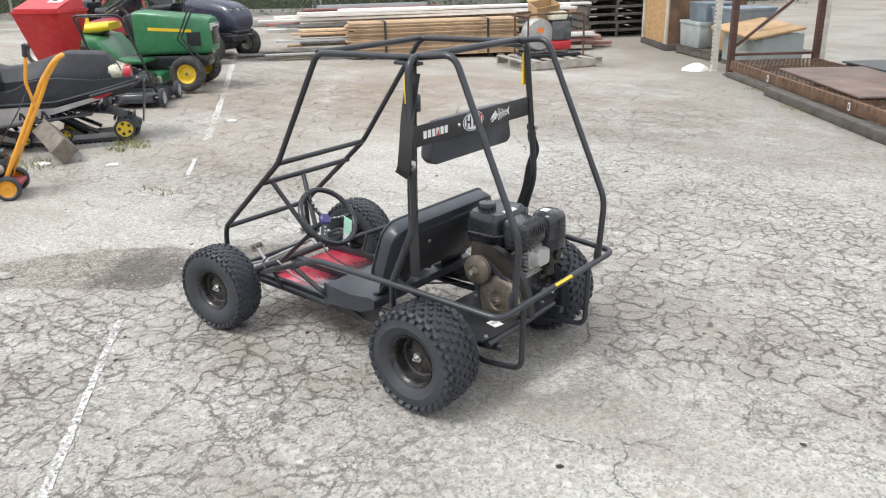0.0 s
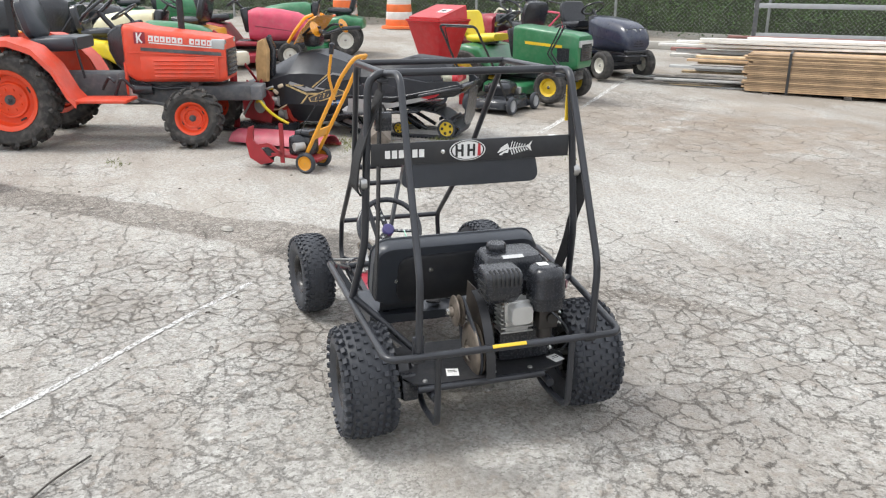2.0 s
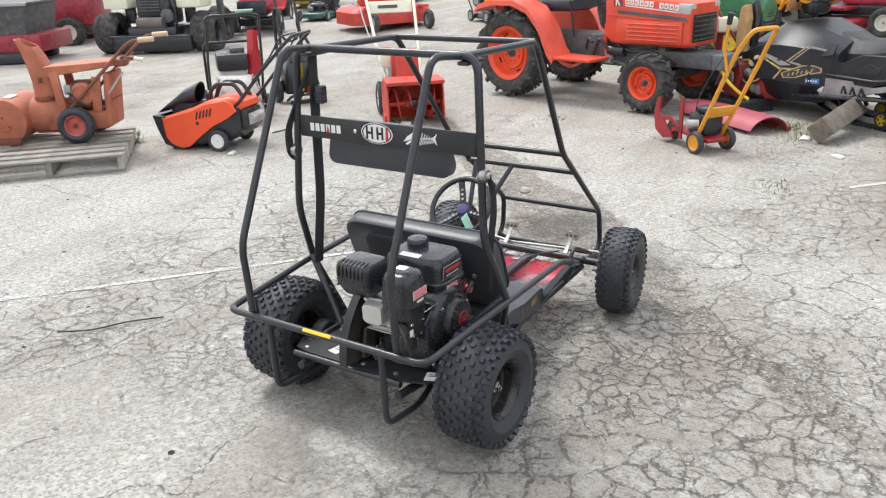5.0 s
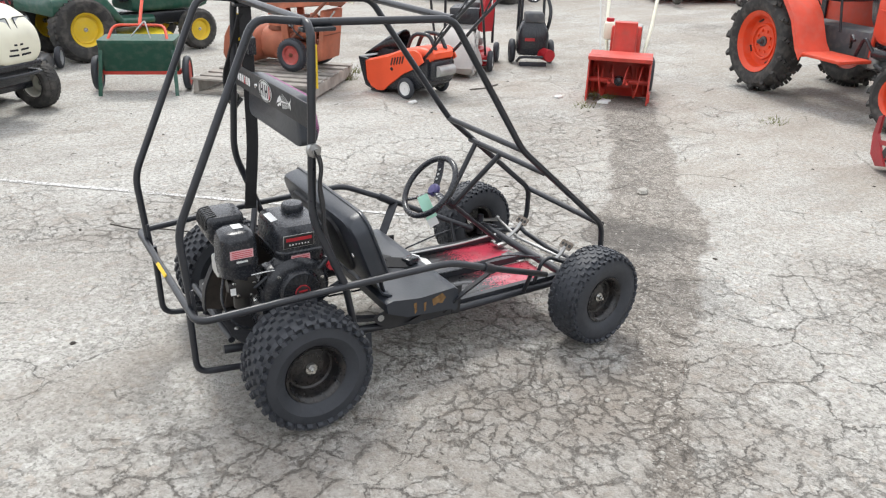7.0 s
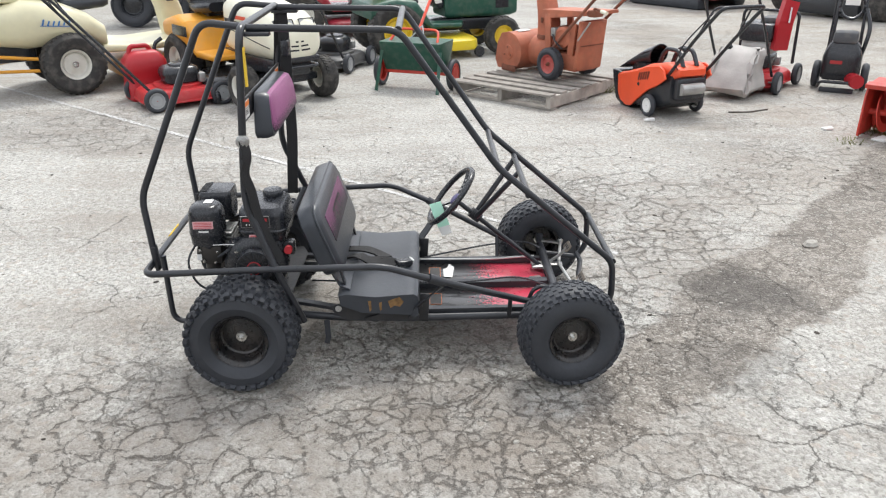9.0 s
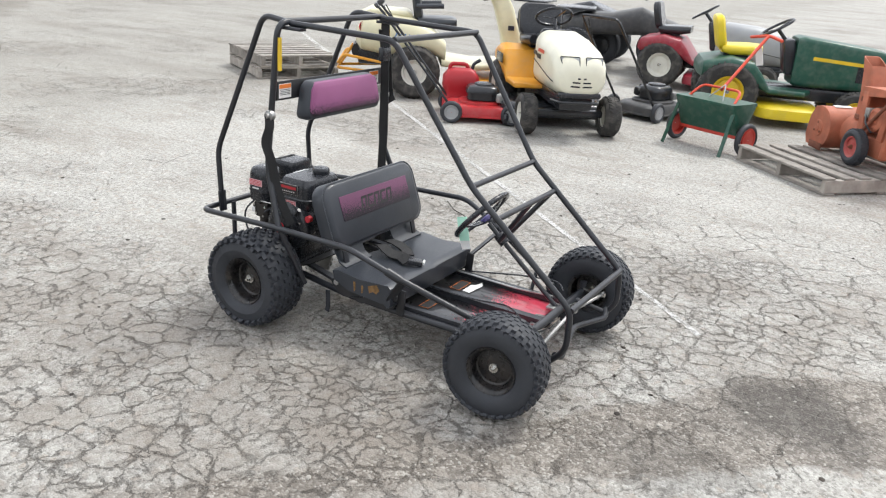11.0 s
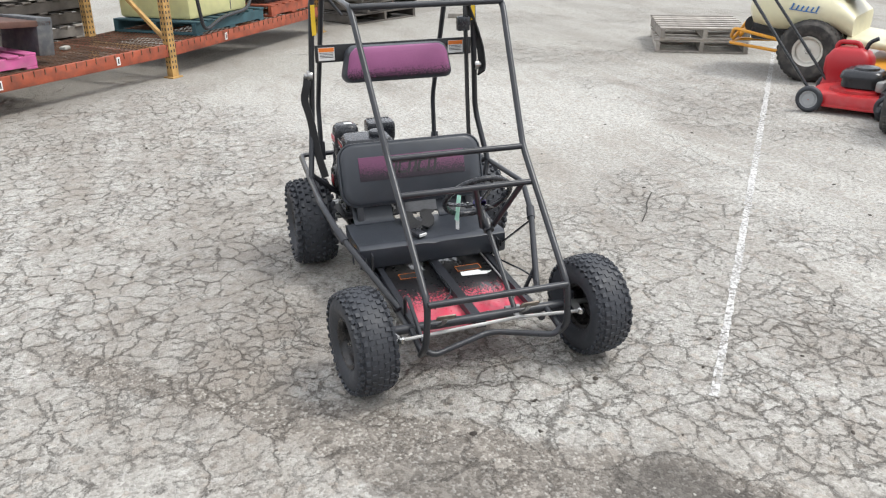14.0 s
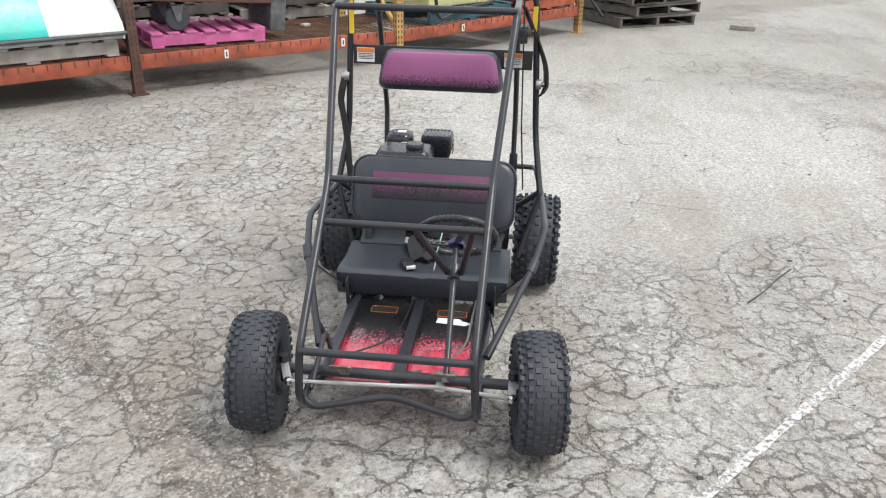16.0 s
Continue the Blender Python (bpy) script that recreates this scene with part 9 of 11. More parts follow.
part("air_filter", box(B(), (0.06, -0.06, 0.6), (0.2, 0.14, 0.05), bev=0.015), GREY_CAST, mb_)
for k in range(4):
    part("shroud_slot", box(B(), (0.02, 0.151 if k % 2 else -0.151, 0.47 + 0.03 * (k // 2)), (0.24, 0.004, 0.012)), GREY_CAST, mb_)
part("red_chute", tube(B(), [(-0.08, -0.2, 0.36), (-0.1, -0.22, 0.6), (-0.06, -0.24, 0.78)], 0, 0.02, flat=(0.13, 0.07)), RED_PLASTIC, mb_)
part("chute_label", box(B(), (-0.085, -0.264, 0.66), (0.07, 0.008, 0.13), (0, 8, 0)), LABEL_WHITE, mb_)
part("guard_hoop", tube(B(), [(0.22, 0.25, 0.2), (0.22, 0.25, 0.66), (0.22, -0.25, 0.66), (0.22, -0.25, 0.2)], 0.014, 0.06), PLASTIC, mb_)
part("paper_tag", box(B(), (-1.0, -0.1, 1.02), (0.08, 0.14, 0.01), (0, 30, 10)), MINT, mb_)
push_mower("push_mower", "black and red push mower in the far row", pose(-12.6, -3.3, rise(-12.6, -3.3), 0, 0, 60), PLASTIC, RED_PLASTIC)
push_mower("push_mower", "black push mower with white wheels far off", pose(-14.7, -4.4, rise(-14.7, -4.4), 0, 0, 80), PLASTIC)
push_mower("push_mower", "black mower with a black rear bag", pose(-12.2, -7.0, rise(-12.2, -7), 0, 0, 20), DEEP_GREEN, bag=BLACK_CLOTH)
push_mower("push_mower", "black mower with white wheels beside the green garden tractor", pose(-8.15, 4.95, rise(-8.15, 4.95), 0, 0, 130), PLASTIC)
push_mower("push_mower", "dark grey push mower beside the green tractor", pose(-1.35, -3.3, 0, 0, 0, 250), DARK_GREY)


def pressure_washer():
    t = thing("pressure_washer", "black upright washer on two wheels with red pump", "pressure washer", pose(-6.05, -1.98, 0, 0, 0, 60))
    part("housing", loft(B(), [[V(p[0] * f, p[1] * f, z) for p in rrect(0.26, 0.32, 0.06, 4)] for z, f in ((0.1, 0.9), (0.13, 1.0), (0.3, 1.0), (0.36, 0.9), (0.42, 0.72), (0.44, 0.6))]), PLASTIC, t)
    part("engine", box(B(), (0.02, 0, 0.47), (0.18, 0.2, 0.1), bev=0.025), GREY_CAST, t)
    part("pump", cyl(B(), (0.1, 0.1, 0.12), (0.24, 0.16, 0.12), 0.06, seg=16), RED_PLASTIC, t)
    part("front_guard", tube(B(), [(0.12, -0.16, 0.04), (0.22, -0.14, 0.1), (0.22, 0.14, 0.1), (0.12, 0.16, 0.04)], 0.014, 0.05), PLASTIC, t)
    part("foot", box(B(), (0.16, 0, 0.02), (0.05, 0.28, 0.04), bev=0.01), RUBBER, t)
    part("badge", box(B(), (0.131, -0.04, 0.26), (0.004, 0.1, 0.03)), RED, t)
    for s in (1, -1):
        part("handle_tube", tube(B(), [(-0.08, s * 0.12, 0.25), (-0.12, s * 0.11, 0.7), (-0.22, s * 0.1, 1.05)], 0.015, 0.05), PLASTIC, t)
        wheel(t, (out_left if s > 0 else out_right)(-0.06, s * 0.2, 0.12), 0.118, 0.06, 0.065, PLASTIC, "smooth", RUBBER, dish=0.8)
    part("hose_coil", tube(B(), [(-0.13 + 0.015 * (i % 3), 0.1 * math.cos(a), 0.72 + 0.11 * math.sin(a)) for i, a in ((i, 2 * math.pi * i / 14) for i in range(42))], 0.014, 0, 7), PLASTIC, t)
    part("spray_gun", tube(B(), [(-0.16, -0.14, 0.3), (-0.2, -0.13, 0.86), (-0.14, -0.13, 0.95)], 0.016, 0.04), PLASTIC, t)
    part("handle_bar", tube(B(), [(-0.2, 0.1, 1.0), (-0.26, 0.1, 1.12), (-0.26, -0.1, 1.12), (-0.2, -0.1, 1.0)], 0.014, 0.04), PLASTIC, t)
    part("label", box(B(), (-0.078, 0, 0.78), (0.004, 0.12, 0.1)), LABEL_WHITE, t)
    part("hose", tube(B(), [(-0.1, 0.12, 0.7), (-0.02, 0.18, 0.55), (0.02, 0.16, 0.4), (-0.05, 0.14, 0.3)], 0.018, 0.1), PLASTIC, t)


pressure_washer()


def gas_can():
    t = thing("gas_can", "red plastic petrol can standing behind the red mower", "petrol can", pose(0.16, -1.9, 0, 0, 0, 214) @ Matrix.Scale(1.2, 4))
    part("body", loft(B(), [[V(p[0] * f, p[1] * f, z) for p in rrect(0.3, 0.2, 0.05, 4)] for z, f in ((0.0, 0.9), (0.015, 1.0), (0.11, 1.0), (0.12, 0.97), (0.19, 0.97), (0.2, 1.0), (0.28, 0.98), (0.33, 0.75), (0.35, 0.5))]), RED_PLASTIC, t)
    part("handle", tube(B(), [(-0.1, 0, 0.3), (-0.09, 0, 0.38), (0.04, 0, 0.38), (0.06, 0, 0.33)], 0.016, 0.03), RED_PLASTIC, t)
    part("spout", tube(B(), [(0.08, 0, 0.33), (0.1, 0, 0.39), (0.15, 0, 0.42)], 0.014, 0.02), PLASTIC, t)


gas_can()


def drop_spreader():
    t = thing("drop_spreader", "dark green drop spreader with orange-red handle and red wheels", "spreader", pose(-2.22, -2.25, 0, 0, 0, 68))
    part("hopper", loft(B(), [[V(p[0] * a, p[1], z) for p in rrect(0.34, 0.6, 0.02, 2)] for a, z in ((0.25, 0.16), (0.4, 0.2), (1.0, 0.4), (1.05, 0.41), (1.05, 0.43))]), DEEP_GREEN, t)
    part("bottom_bar", box(B(), (0, 0, 0.15), (0.08, 0.62, 0.04), bev=0.006), RED_WORN, t)
    for s in (1, -1):
        wheel(t, (out_left if s > 0 else out_right)(0.0, s * 0.36, 0.14), 0.138, 0.05, 0.1, RED_WORN, "smooth", RUBBER, dish=0.9)
        part("leg", tube(B(), [(0.12, s * 0.28, 0.4), (0.26, s * 0.3, 0.0)], 0, 0, flat=(0.03, 0.012)), DEEP_GREEN, t)
    part("handle_frame", tube(B(), [(0.1, -0.24, 0.4), (-0.05, -0.2, 0.52), (-0.05, 0.2, 0.52), (0.1, 0.24, 0.4)], 0.012, 0.06), ORANGE_RED, t)
    part("handle_tube", tube(B(), [(-0.05, 0.0, 0.5), (-0.6, 0.0, 0.95)], 0.014, 0), ORANGE_RED, t)
    part("handle_grip", tube(B(), [(-0.58, -0.16, 0.93), (-0.62, 0.0, 0.96), (-0.58, 0.16, 0.93)], 0.014, 0.05), ORANGE_RED, t)
    part("crank_wire", tube(B(), [(0.02, -0.06, 0.44), (-0.03, 0.05, 0.56), (0.05, 0.1, 0.42)], 0.006, 0.02, 6), STEEL, t)
    part("paper_tag", box(B(), (-0.52, 0.0, 0.78), (0.005, 0.07, 0.16), (12, 8, 0)), LABEL_WHITE, t, "white paper tag tied to the handle")


drop_spreader()


def big_machines():
    # dark heavy mower seen from the front: two wide tyres, engine between
    t = thing("utility_tractor", "black utility tractor with wide tyres and white side tanks", "tractor", pose(-8.72, -7.17, 0, 0, 0, 25.5))
    part("frame", box(B(), (-0.1, 0, 0.34), (1.5, 0.8, 0.2), bev=0.03), PLASTIC, t)
    en = part("engine", box(B(), (0.25, 0, 0.68), (0.5, 0.56, 0.44), bev=0.05), PLASTIC, t)
    for i in range(5):
        part("cylinder_fin", box(B(), (0.51, -0.04, 0.68 + i * 0.045), (0.06, 0.34, 0.014)), GREY_CAST, en)
    part("intake_pipe", tube(B(), [(0.5, -0.2, 0.86), (0.58, -0.1, 0.96), (0.58, 0.12, 0.96), (0.5, 0.2, 0.82)], 0.03, 0.06), GREY_CAST, t)
    part("belt_pulley", lathe(B(), [(0.002, 0), (0.1, 0), (0.11, 0.02), (0.1, 0.04), (0.04, 0.05), (0.002, 0.05)], Matrix.Translation((0.52, 0.24, 0.6)) @ along("x"), 18), GREY_CAST, t)
    part("muffler", cyl(B(), (0.6, -0.22, 0.5), (0.6, 0.2, 0.5), 0.085, seg=18), mat("dusty_grey_brown_muffler", (0.13, 0.11, 0.1), 0.7, vary=0.25), t, "dusty grey-brown muffler")
    part("front_apron", box(B(), (0.62, 0, 0.2), (0.16, 1.3, 0.26), bev=0.04), PLASTIC, t)
    part("apron_lip", box(B(), (0.71, 0, 0.31), (0.04, 1.3, 0.02), bev=0.006), GREY_CAST, t)
    part("hose", tube(B(), [(0.5, 0.3, 0.9), (0.62, 0.42, 0.72), (0.58, 0.4, 0.5), (0.5, 0.36, 0.4)], 0.016, 0.08, 8), PLASTIC, t)
    part("seat", shell(B(), [(-0.45, 0.42, 0.7, 1.2, 0.06), (-0.36, 0.46, 0.7, 1.22, 0.06), (-0.3, 0.46, 0.7, 0.84, 0.05), (0.0, 0.44, 0.7, 0.82, 0.05)]), PLASTIC, t)
    for s in (1, -1):
        part("side_tank", box(B(), (0.3, s * 0.6, 0.84), (0.46, 0.4, 0.26), bev=0.03), WHITE, t)
        part("tank_tray", box(B(), (0.3, s * 0.6, 0.985), (0.5, 0.46, 0.04), bev=0.01), GREY_PAINT, t)
        part("tank_bracket", box(B(), (0.25, s * 0.5, 0.6), (0.08, 0.16, 0.26), bev=0.01), PLASTIC, t)
        part("post", tube(B(), [(-0.3, s * 0.78, 0.5), (-0.3, s * 0.78, 1.9)], 0, 0, flat=(0.11, 0.08)), GREY_CAST, t)
        wheel(t, (out_left if s > 0 else out_right)(0.35, s * 0.8, 0.33), 0.32, 0.38, 0.16, PLASTIC, "turf", RUBBER_OLD, dish=0.4)
        wheel(t, (out_left if s > 0 else out_right)(-0.75, s * 0.56, 0.33), 0.32, 0.28, 0.16, PLASTIC, "turf", RUBBER_OLD, dish=0.4)
    # long maroon top-dresser with a grey hopper
    t = thing("top_dresser", "maroon towed top dresser with dusty grey hopper", "towed spreader", pose(-6.86, -8.95, 0, 0, 0, 124))
    part("lower_body", box(B(), (-0.2, 0, 0.3), (2.2, 1.16, 0.26), bev=0.02), MAROON, t)
    part("hopper", loft(B(), [[V(-0.3 + p[0] * a, p[1] * a, z) for p in rrect(2.1, 1.1, 0.03, 2)] for a, z in ((0.94, 0.43), (1.0, 0.84), (1.03, 0.86), (1.03, 0.89))]), GREY_CAST, t)
    part("hopper_rim", box(B(), (-0.3, -0.565, 0.87), (2.16, 0.03, 0.05), bev=0.008), GREY_PAINT, t)
    nb = part("name_plate", box(B(), (0.1, -0.583, 0.3), (0.3, 0.006, 0.14), bev=0.002), LABEL_WHITE, t, "white outlined name plate with bars")
    part("plate_field", box(B(), (0.1, -0.5875, 0.3), (0.27, 0.003, 0.115)), MAROON, nb)
    part("plate_bar", box(B(), (0.1, -0.5905, 0.3), (0.2, 0.002, 0.05)), LABEL_WHITE, nb)
    part("patch", box(B(), (0.02, -0.548, 0.66), (0.28, 0.006, 0.2), (5, 0, 0)), GREY_PAINT, t)
    part("track_skirt", box(B(), (-0.1, -0.48, 0.09), (1.5, 0.3, 0.17), bev=0.06), RUBBER, t)
    part("track_skirt", box(B(), (-0.1, 0.48, 0.09), (1.5, 0.3, 0.17), bev=0.06), RUBBER, t)
    # maroon trailer-like machine beyond it
    t = thing("maroon_cart", "maroon yard cart with two wheels and a drawbar", "yard cart", pose(-8.75, -9.95, 0, 0, 0, 125))
    part("body", box(B(), (0, 0, 0.62), (1.3, 0.9, 0.5), bev=0.04), MAROON, t)
    part("drawbar", tube(B(), [(0.6, 0, 0.5), (1.3, 0, 0.5)], 0.03, 0), WOOD_GREY, t)
    for s in (1, -1):
        wheel(t, (out_left if s > 0 else out_right)(0.2, s * 0.5, 0.26), 0.255, 0.2, 0.13, RIM_WHITE, "turf")
        part("frame_post", tube(B(), [(-0.5, s * 0.4, 0.8), (-0.5, s * 0.4, 1.5)], 0.025, 0), MAROON, t)
        part("leg", tube(B(), [(-0.55, s * 0.35, 0.4), (-0.55, s * 0.35, 0.0)], 0.025, 0), MAROON, t)
    # broad red mower deck with caster wheels
    t = thing("mower_deck", "broad red tow-behind mower deck with caster wheels", "mower deck", pose(-11.5, -4.9, rise(-11.5, -4.9), 0, 0, 60))
    part("deck_shell", loft(B(), [[V(p[0] * f, p[1] * f, z) for p in rrect(1.0, 1.5, 0.2, 4)] for z, f in ((0.1, 1.0), (0.3, 1.0), (0.36, 0.92), (0.38, 0.7))]), RED_WORN, t)
    part("gear_cover", box(B(), (-0.1, 0, 0.5), (0.5, 0.7, 0.24), bev=0.04), RED_WORN, t)
    for s in (1, -1):
        part("caster_arm", tube(B(), [(0.4, s * 0.5, 0.36), (0.75, s * 0.5, 0.38)], 0, 0, flat=(0.06, 0.04)), RED_WORN, t)
        wheel(t, (out_left if s > 0 else out_right)(0.8, s * 0.5, 0.16), 0.155, 0.09, 0.08, GREY_PAINT, "smooth", RUBBER_OLD)
    part("belt_cover_plank", box(B(), (-0.2, 0, 0.68), (0.9, 0.1, 0.05), (0, -14, 20), 0.01), WOOD_NEW, t)
    # dark all-terrain vehicles in the row past the cream riders
    for i, (x, y, a) in enumerate(((0.3, -6.6, 200), (1.3, -7.2, 190))):
        t = thing("quad_bike", "black quad bike with broad knobbly tyres", "quad bike", pose(x, y, 0, 0, 0, a), "quad bikes")
        part("body", shell(B(), [(-0.8, 0.5, 0.5, 0.7, 0.08), (-0.5, 0.9, 0.5, 0.78, 0.1), (-0.1, 0.5, 0.5, 0.8, 0.1), (0.3, 0.5, 0.52, 0.9, 0.12), (0.55, 0.9, 0.52, 0.8, 0.1), (0.85, 0.6, 0.5, 0.7, 0.08)]), PLASTIC if i else DARK_GREY, t)
        part("handlebar", tube(B(), [(0.2, 0.38, 1.1), (0.35, 0, 1.0), (0.2, -0.38, 1.1)], 0.016, 0.05), PLASTIC, t)
        part("rack", box(B(), (-0.6, 0, 0.83), (0.5, 0.8, 0.03), bev=0.01), PLASTIC, t)
        for s in (1, -1):
            for xx in (0.6, -0.6):
                wheel(t, (out_left if s > 0 else out_right)(xx, s * 0.48, 0.3), 0.285, 0.24, 0.15, PLASTIC, "knobby", RUBBER)


big_machines()


# ---- pallets, racks, timber and the fence ----
RACK_ORANGE = mat("chipped_orange_rack_paint", (0.32, 0.072, 0.034), 0.65, vary=0.35, bump=0.2, dust=0.6, dust_color=(0.1, 0.05, 0.035))
RACK_BROWN = mat("dirty_brown_rack_paint", (0.13, 0.075, 0.045), 0.7, vary=0.35, bump=0.25, dust=0.4, dust_color=(0.06, 0.045, 0.035))
RACK_DARK = mat("rusty_dark_post", (0.085, 0.04, 0.03), 0.75, vary=0.4, bump=0.3, dust=0.3, dust_color=(0.16, 0.08, 0.04))
RACK_YELLOW = mat("dirty_yellow_post", (0.45, 0.27, 0.09), 0.65, vary=0.3, bump=0.2, dust=0.4, dust_color=(0.2, 0.12, 0.06))
RACK_WHITE = mat("dirty_white_post", (0.5, 0.48, 0.42), 0.6, vary=0.2, dust=0.4, dust_color=(0.25, 0.2, 0.15))
RUST_WIRE = mat("rusty_wire", (0.12, 0.07, 0.045), 0.75, 0.3, vary=0.4)
RUST_PLATE = mat("rusty_steel_plate", (0.16, 0.125, 0.11), 0.7, 0.2, vary=0.35, scale=2.5, bump=0.15, dust=0.6, dust_color=(0.22, 0.1, 0.05))
GALV = mat("galvanised_wire", (0.3, 0.31, 0.31), 0.5, 0.8, vary=0.2)
CONCRETE = mat("weathered_concrete", (0.36, 0.345, 0.31), 0.9, vary=0.2, scale=2, bump=0.4, dust=0.3)
OSB = mat("strand_board", (0.42, 0.26, 0.12), 0.8, vary=0.35, scale=35, bump=0.3, fine=50)
CRATE_BLUE = mat("dusty_blue_grey_plastic", (0.16, 0.2, 0.24), 0.6, vary=0.15, dust=0.3)
CRATE_GREY = mat("pale_grey_green_plastic", (0.34, 0.38, 0.37), 0.6, vary=0.12, dust=0.2)
TANK_CREAM = mat("pale_yellow_tank_paint", (0.62, 0.6, 0.3), 0.5, vary=0.1, dust=0.15)
TEAL = mat("teal_gelcoat", (0.02, 0.42, 0.36), 0.3, vary=0.1, dust=0.15)
GELCOAT = mat("white_gelcoat", (0.66, 0.67, 0.65), 0.35, vary=0.08, dust=0.15)
LEAF = mat("green_leaves", (0.055, 0.1, 0.028), 0.7, vary=0.4, scale=3, spread=0.2)
GRASS = mat("dry_green_grass", (0.16, 0.17, 0.05), 0.8, vary=0.4)
BARREL_ORANGE = mat("orange_barrel_plastic", (0.75, 0.16, 0.04), 0.5, vary=0.1, dust=0.15)
BARREL_WHITE = mat("white_barrel_band", (0.68, 0.67, 0.64), 0.5, vary=0.1, dust=0.2)
BOARD_BROWN = mat("brown_composite_board", (0.38, 0.26, 0.155), 0.75, vary=0.25, scale=7, bump=0.2, spread=0.4)
BOARD_WHITE = mat("white_trim_board", (0.68, 0.66, 0.62), 0.6, vary=0.1, scale=5, dust=0.15, spread=0.12)
BOARD_GREY = mat("grey_board", (0.4, 0.4, 0.39), 0.7, vary=0.15, dust=0.15, spread=0.25)
BOARD_PINK = mat("brown_pink_trim", (0.3, 0.15, 0.13), 0.7, vary=0.2, spread=0.2)
STRAP = mat("black_steel_strap", (0.05, 0.05, 0.05), 0.4, 0.5)

BOARDS = {}


def board(parent, at, size, material, name="board"):
    """One board as its own piece; boards of one size and look share their mesh."""
    key = (tuple(round(s, 3) for s in size), material.name)
    if key not in BOARDS:
        BOARDS[key] = finish(box(B(), (0, 0, 0), size, bev=0.003, seg=1), name, material)
    o = new(name, BOARDS[key])
    o.parent = parent
    o.matrix_basis = at
    return o


def pallet(at, material, label, size=(1.02, 1.22), seed=0, group="wooden pallets", h=0.13, skew=0.0):
    rnd = random.Random(seed)
    t = thing("pallet", label, "pallet", at, group)
    w, ln = size
    for y in (-ln / 2 + 0.03, 0, ln / 2 - 0.03):
        board(t, pose(0, y, h / 2), (w, 0.045, h - 0.036), material, "stringer")
    n = 7
    for i in range(n):
        x = -w / 2 + 0.05 + (w - 0.1) * i / (n - 1)
        board(t, pose(x + rnd.uniform(-0.008, 0.008), rnd.uniform(-0.012, 0.012), h - 0.009, 0, 0, rnd.uniform(-0.8, 0.8) + skew), (0.095, ln, 0.018), material, "deck_board")
    for x in (-w / 2 + 0.05, 0, w / 2 - 0.05):
        board(t, pose(x, 0, 0.009), (0.095, ln, 0.018), material, "bottom_board")
    return t


pallet(pose(-3.28, -1.97, 0, 0, 0, 48), WOOD_GREY, "weathered grey wooden pallet under the orange snow blower", (1.05, 1.05), 1)
pallet(pose(2.88, -2.33, 0, 0, 0, -29), WOOD_GREY, "weathered grey pallet lying in the open yard", (1.15, 0.97), 2)
pallet(pose(2.87, -2.32, 0.132, 0, 0, -26), WOOD_GREY, "weathered grey pallet stacked on another", (1.1, 0.94), 3)
pallet(pose(-6.05, 9.95, 0, 0, 0, 58), WOOD_GREY, "grey wooden pallet under the engine pump", (1.2, 0.9), 4)


def engine_pump():
    m = pose(-6.05, 9.95, 0.13, 0, 0, 58)
    t = thing("engine_pump", "grey engine pump with red base inside a tube frame", "water pump", m)
    part("casing", lathe(B(), [(0.002, -0.1), (0.2, -0.1), (0.22, -0.06), (0.22, 0.06), (0.16, 0.1), (0.002, 0.1)], Matrix.Translation((-0.18, 0, 0.3)) @ along("y"), 24), DULL_STEEL, t)
    part("engine", box(B(), (0.14, 0, 0.34), (0.28, 0.28, 0.26), bev=0.03), GREY_CAST, t)
    part("air_filter", box(B(), (0.24, 0.02, 0.46), (0.16, 0.2, 0.14), bev=0.03), PLASTIC, t)
    part("fuel_tank", box(B(), (0.1, 0, 0.54), (0.26, 0.24, 0.12), bev=0.04), WHITE, t)
    part("red_base", box(B(), (0.12, 0, 0.15), (0.3, 0.3, 0.12), bev=0.02), RED, t)
    part("skid", box(B(), (0, 0, 0.03), (0.8, 0.4, 0.04), bev=0.006), PLASTIC, t)
    for s in (1, -1):
        part("frame_tube", tube(B(), [(-0.42, s * 0.22, 0.02), (-0.42, s * 0.22, 0.58), (0.42, s * 0.22, 0.58), (0.42, s * 0.22, 0.02)], 0.014, 0.06), RUST_WIRE, t)
    for x in (-0.42, 0.42):
        part("frame_tie", tube(B(), [(x, -0.22, 0.55), (x, 0.22, 0.55)], 0.012, 0), RUST_WIRE, t)
    part("sticker", box(B(), (-0.18, -0.104, 0.36), (0.1, 0.004, 0.06)), LABEL_ORANGE, t)
    b = thing("cardboard_box", "open brown cardboard box on top of the pump", "cardboard box", pose(-6.2, 10.05, 0.6, 14, -8, 58))
    for s in (1, -1):
        part("side", box(B(), (0, s * 0.14, 0.12), (0.34, 0.006, 0.24)), CARD, b)
        part("end", box(B(), (s * 0.17, 0, 0.12), (0.006, 0.274, 0.24)), CARD, b)
        part("flap", box(B(), (0, s * 0.19, 0.25), (0.34, 0.11, 0.005), (s * 25, 0, 0)), CARD, b)
    part("bottom", box(B(), (0, 0, 0.006), (0.33, 0.27, 0.006)), CARD, b)


engine_pump()


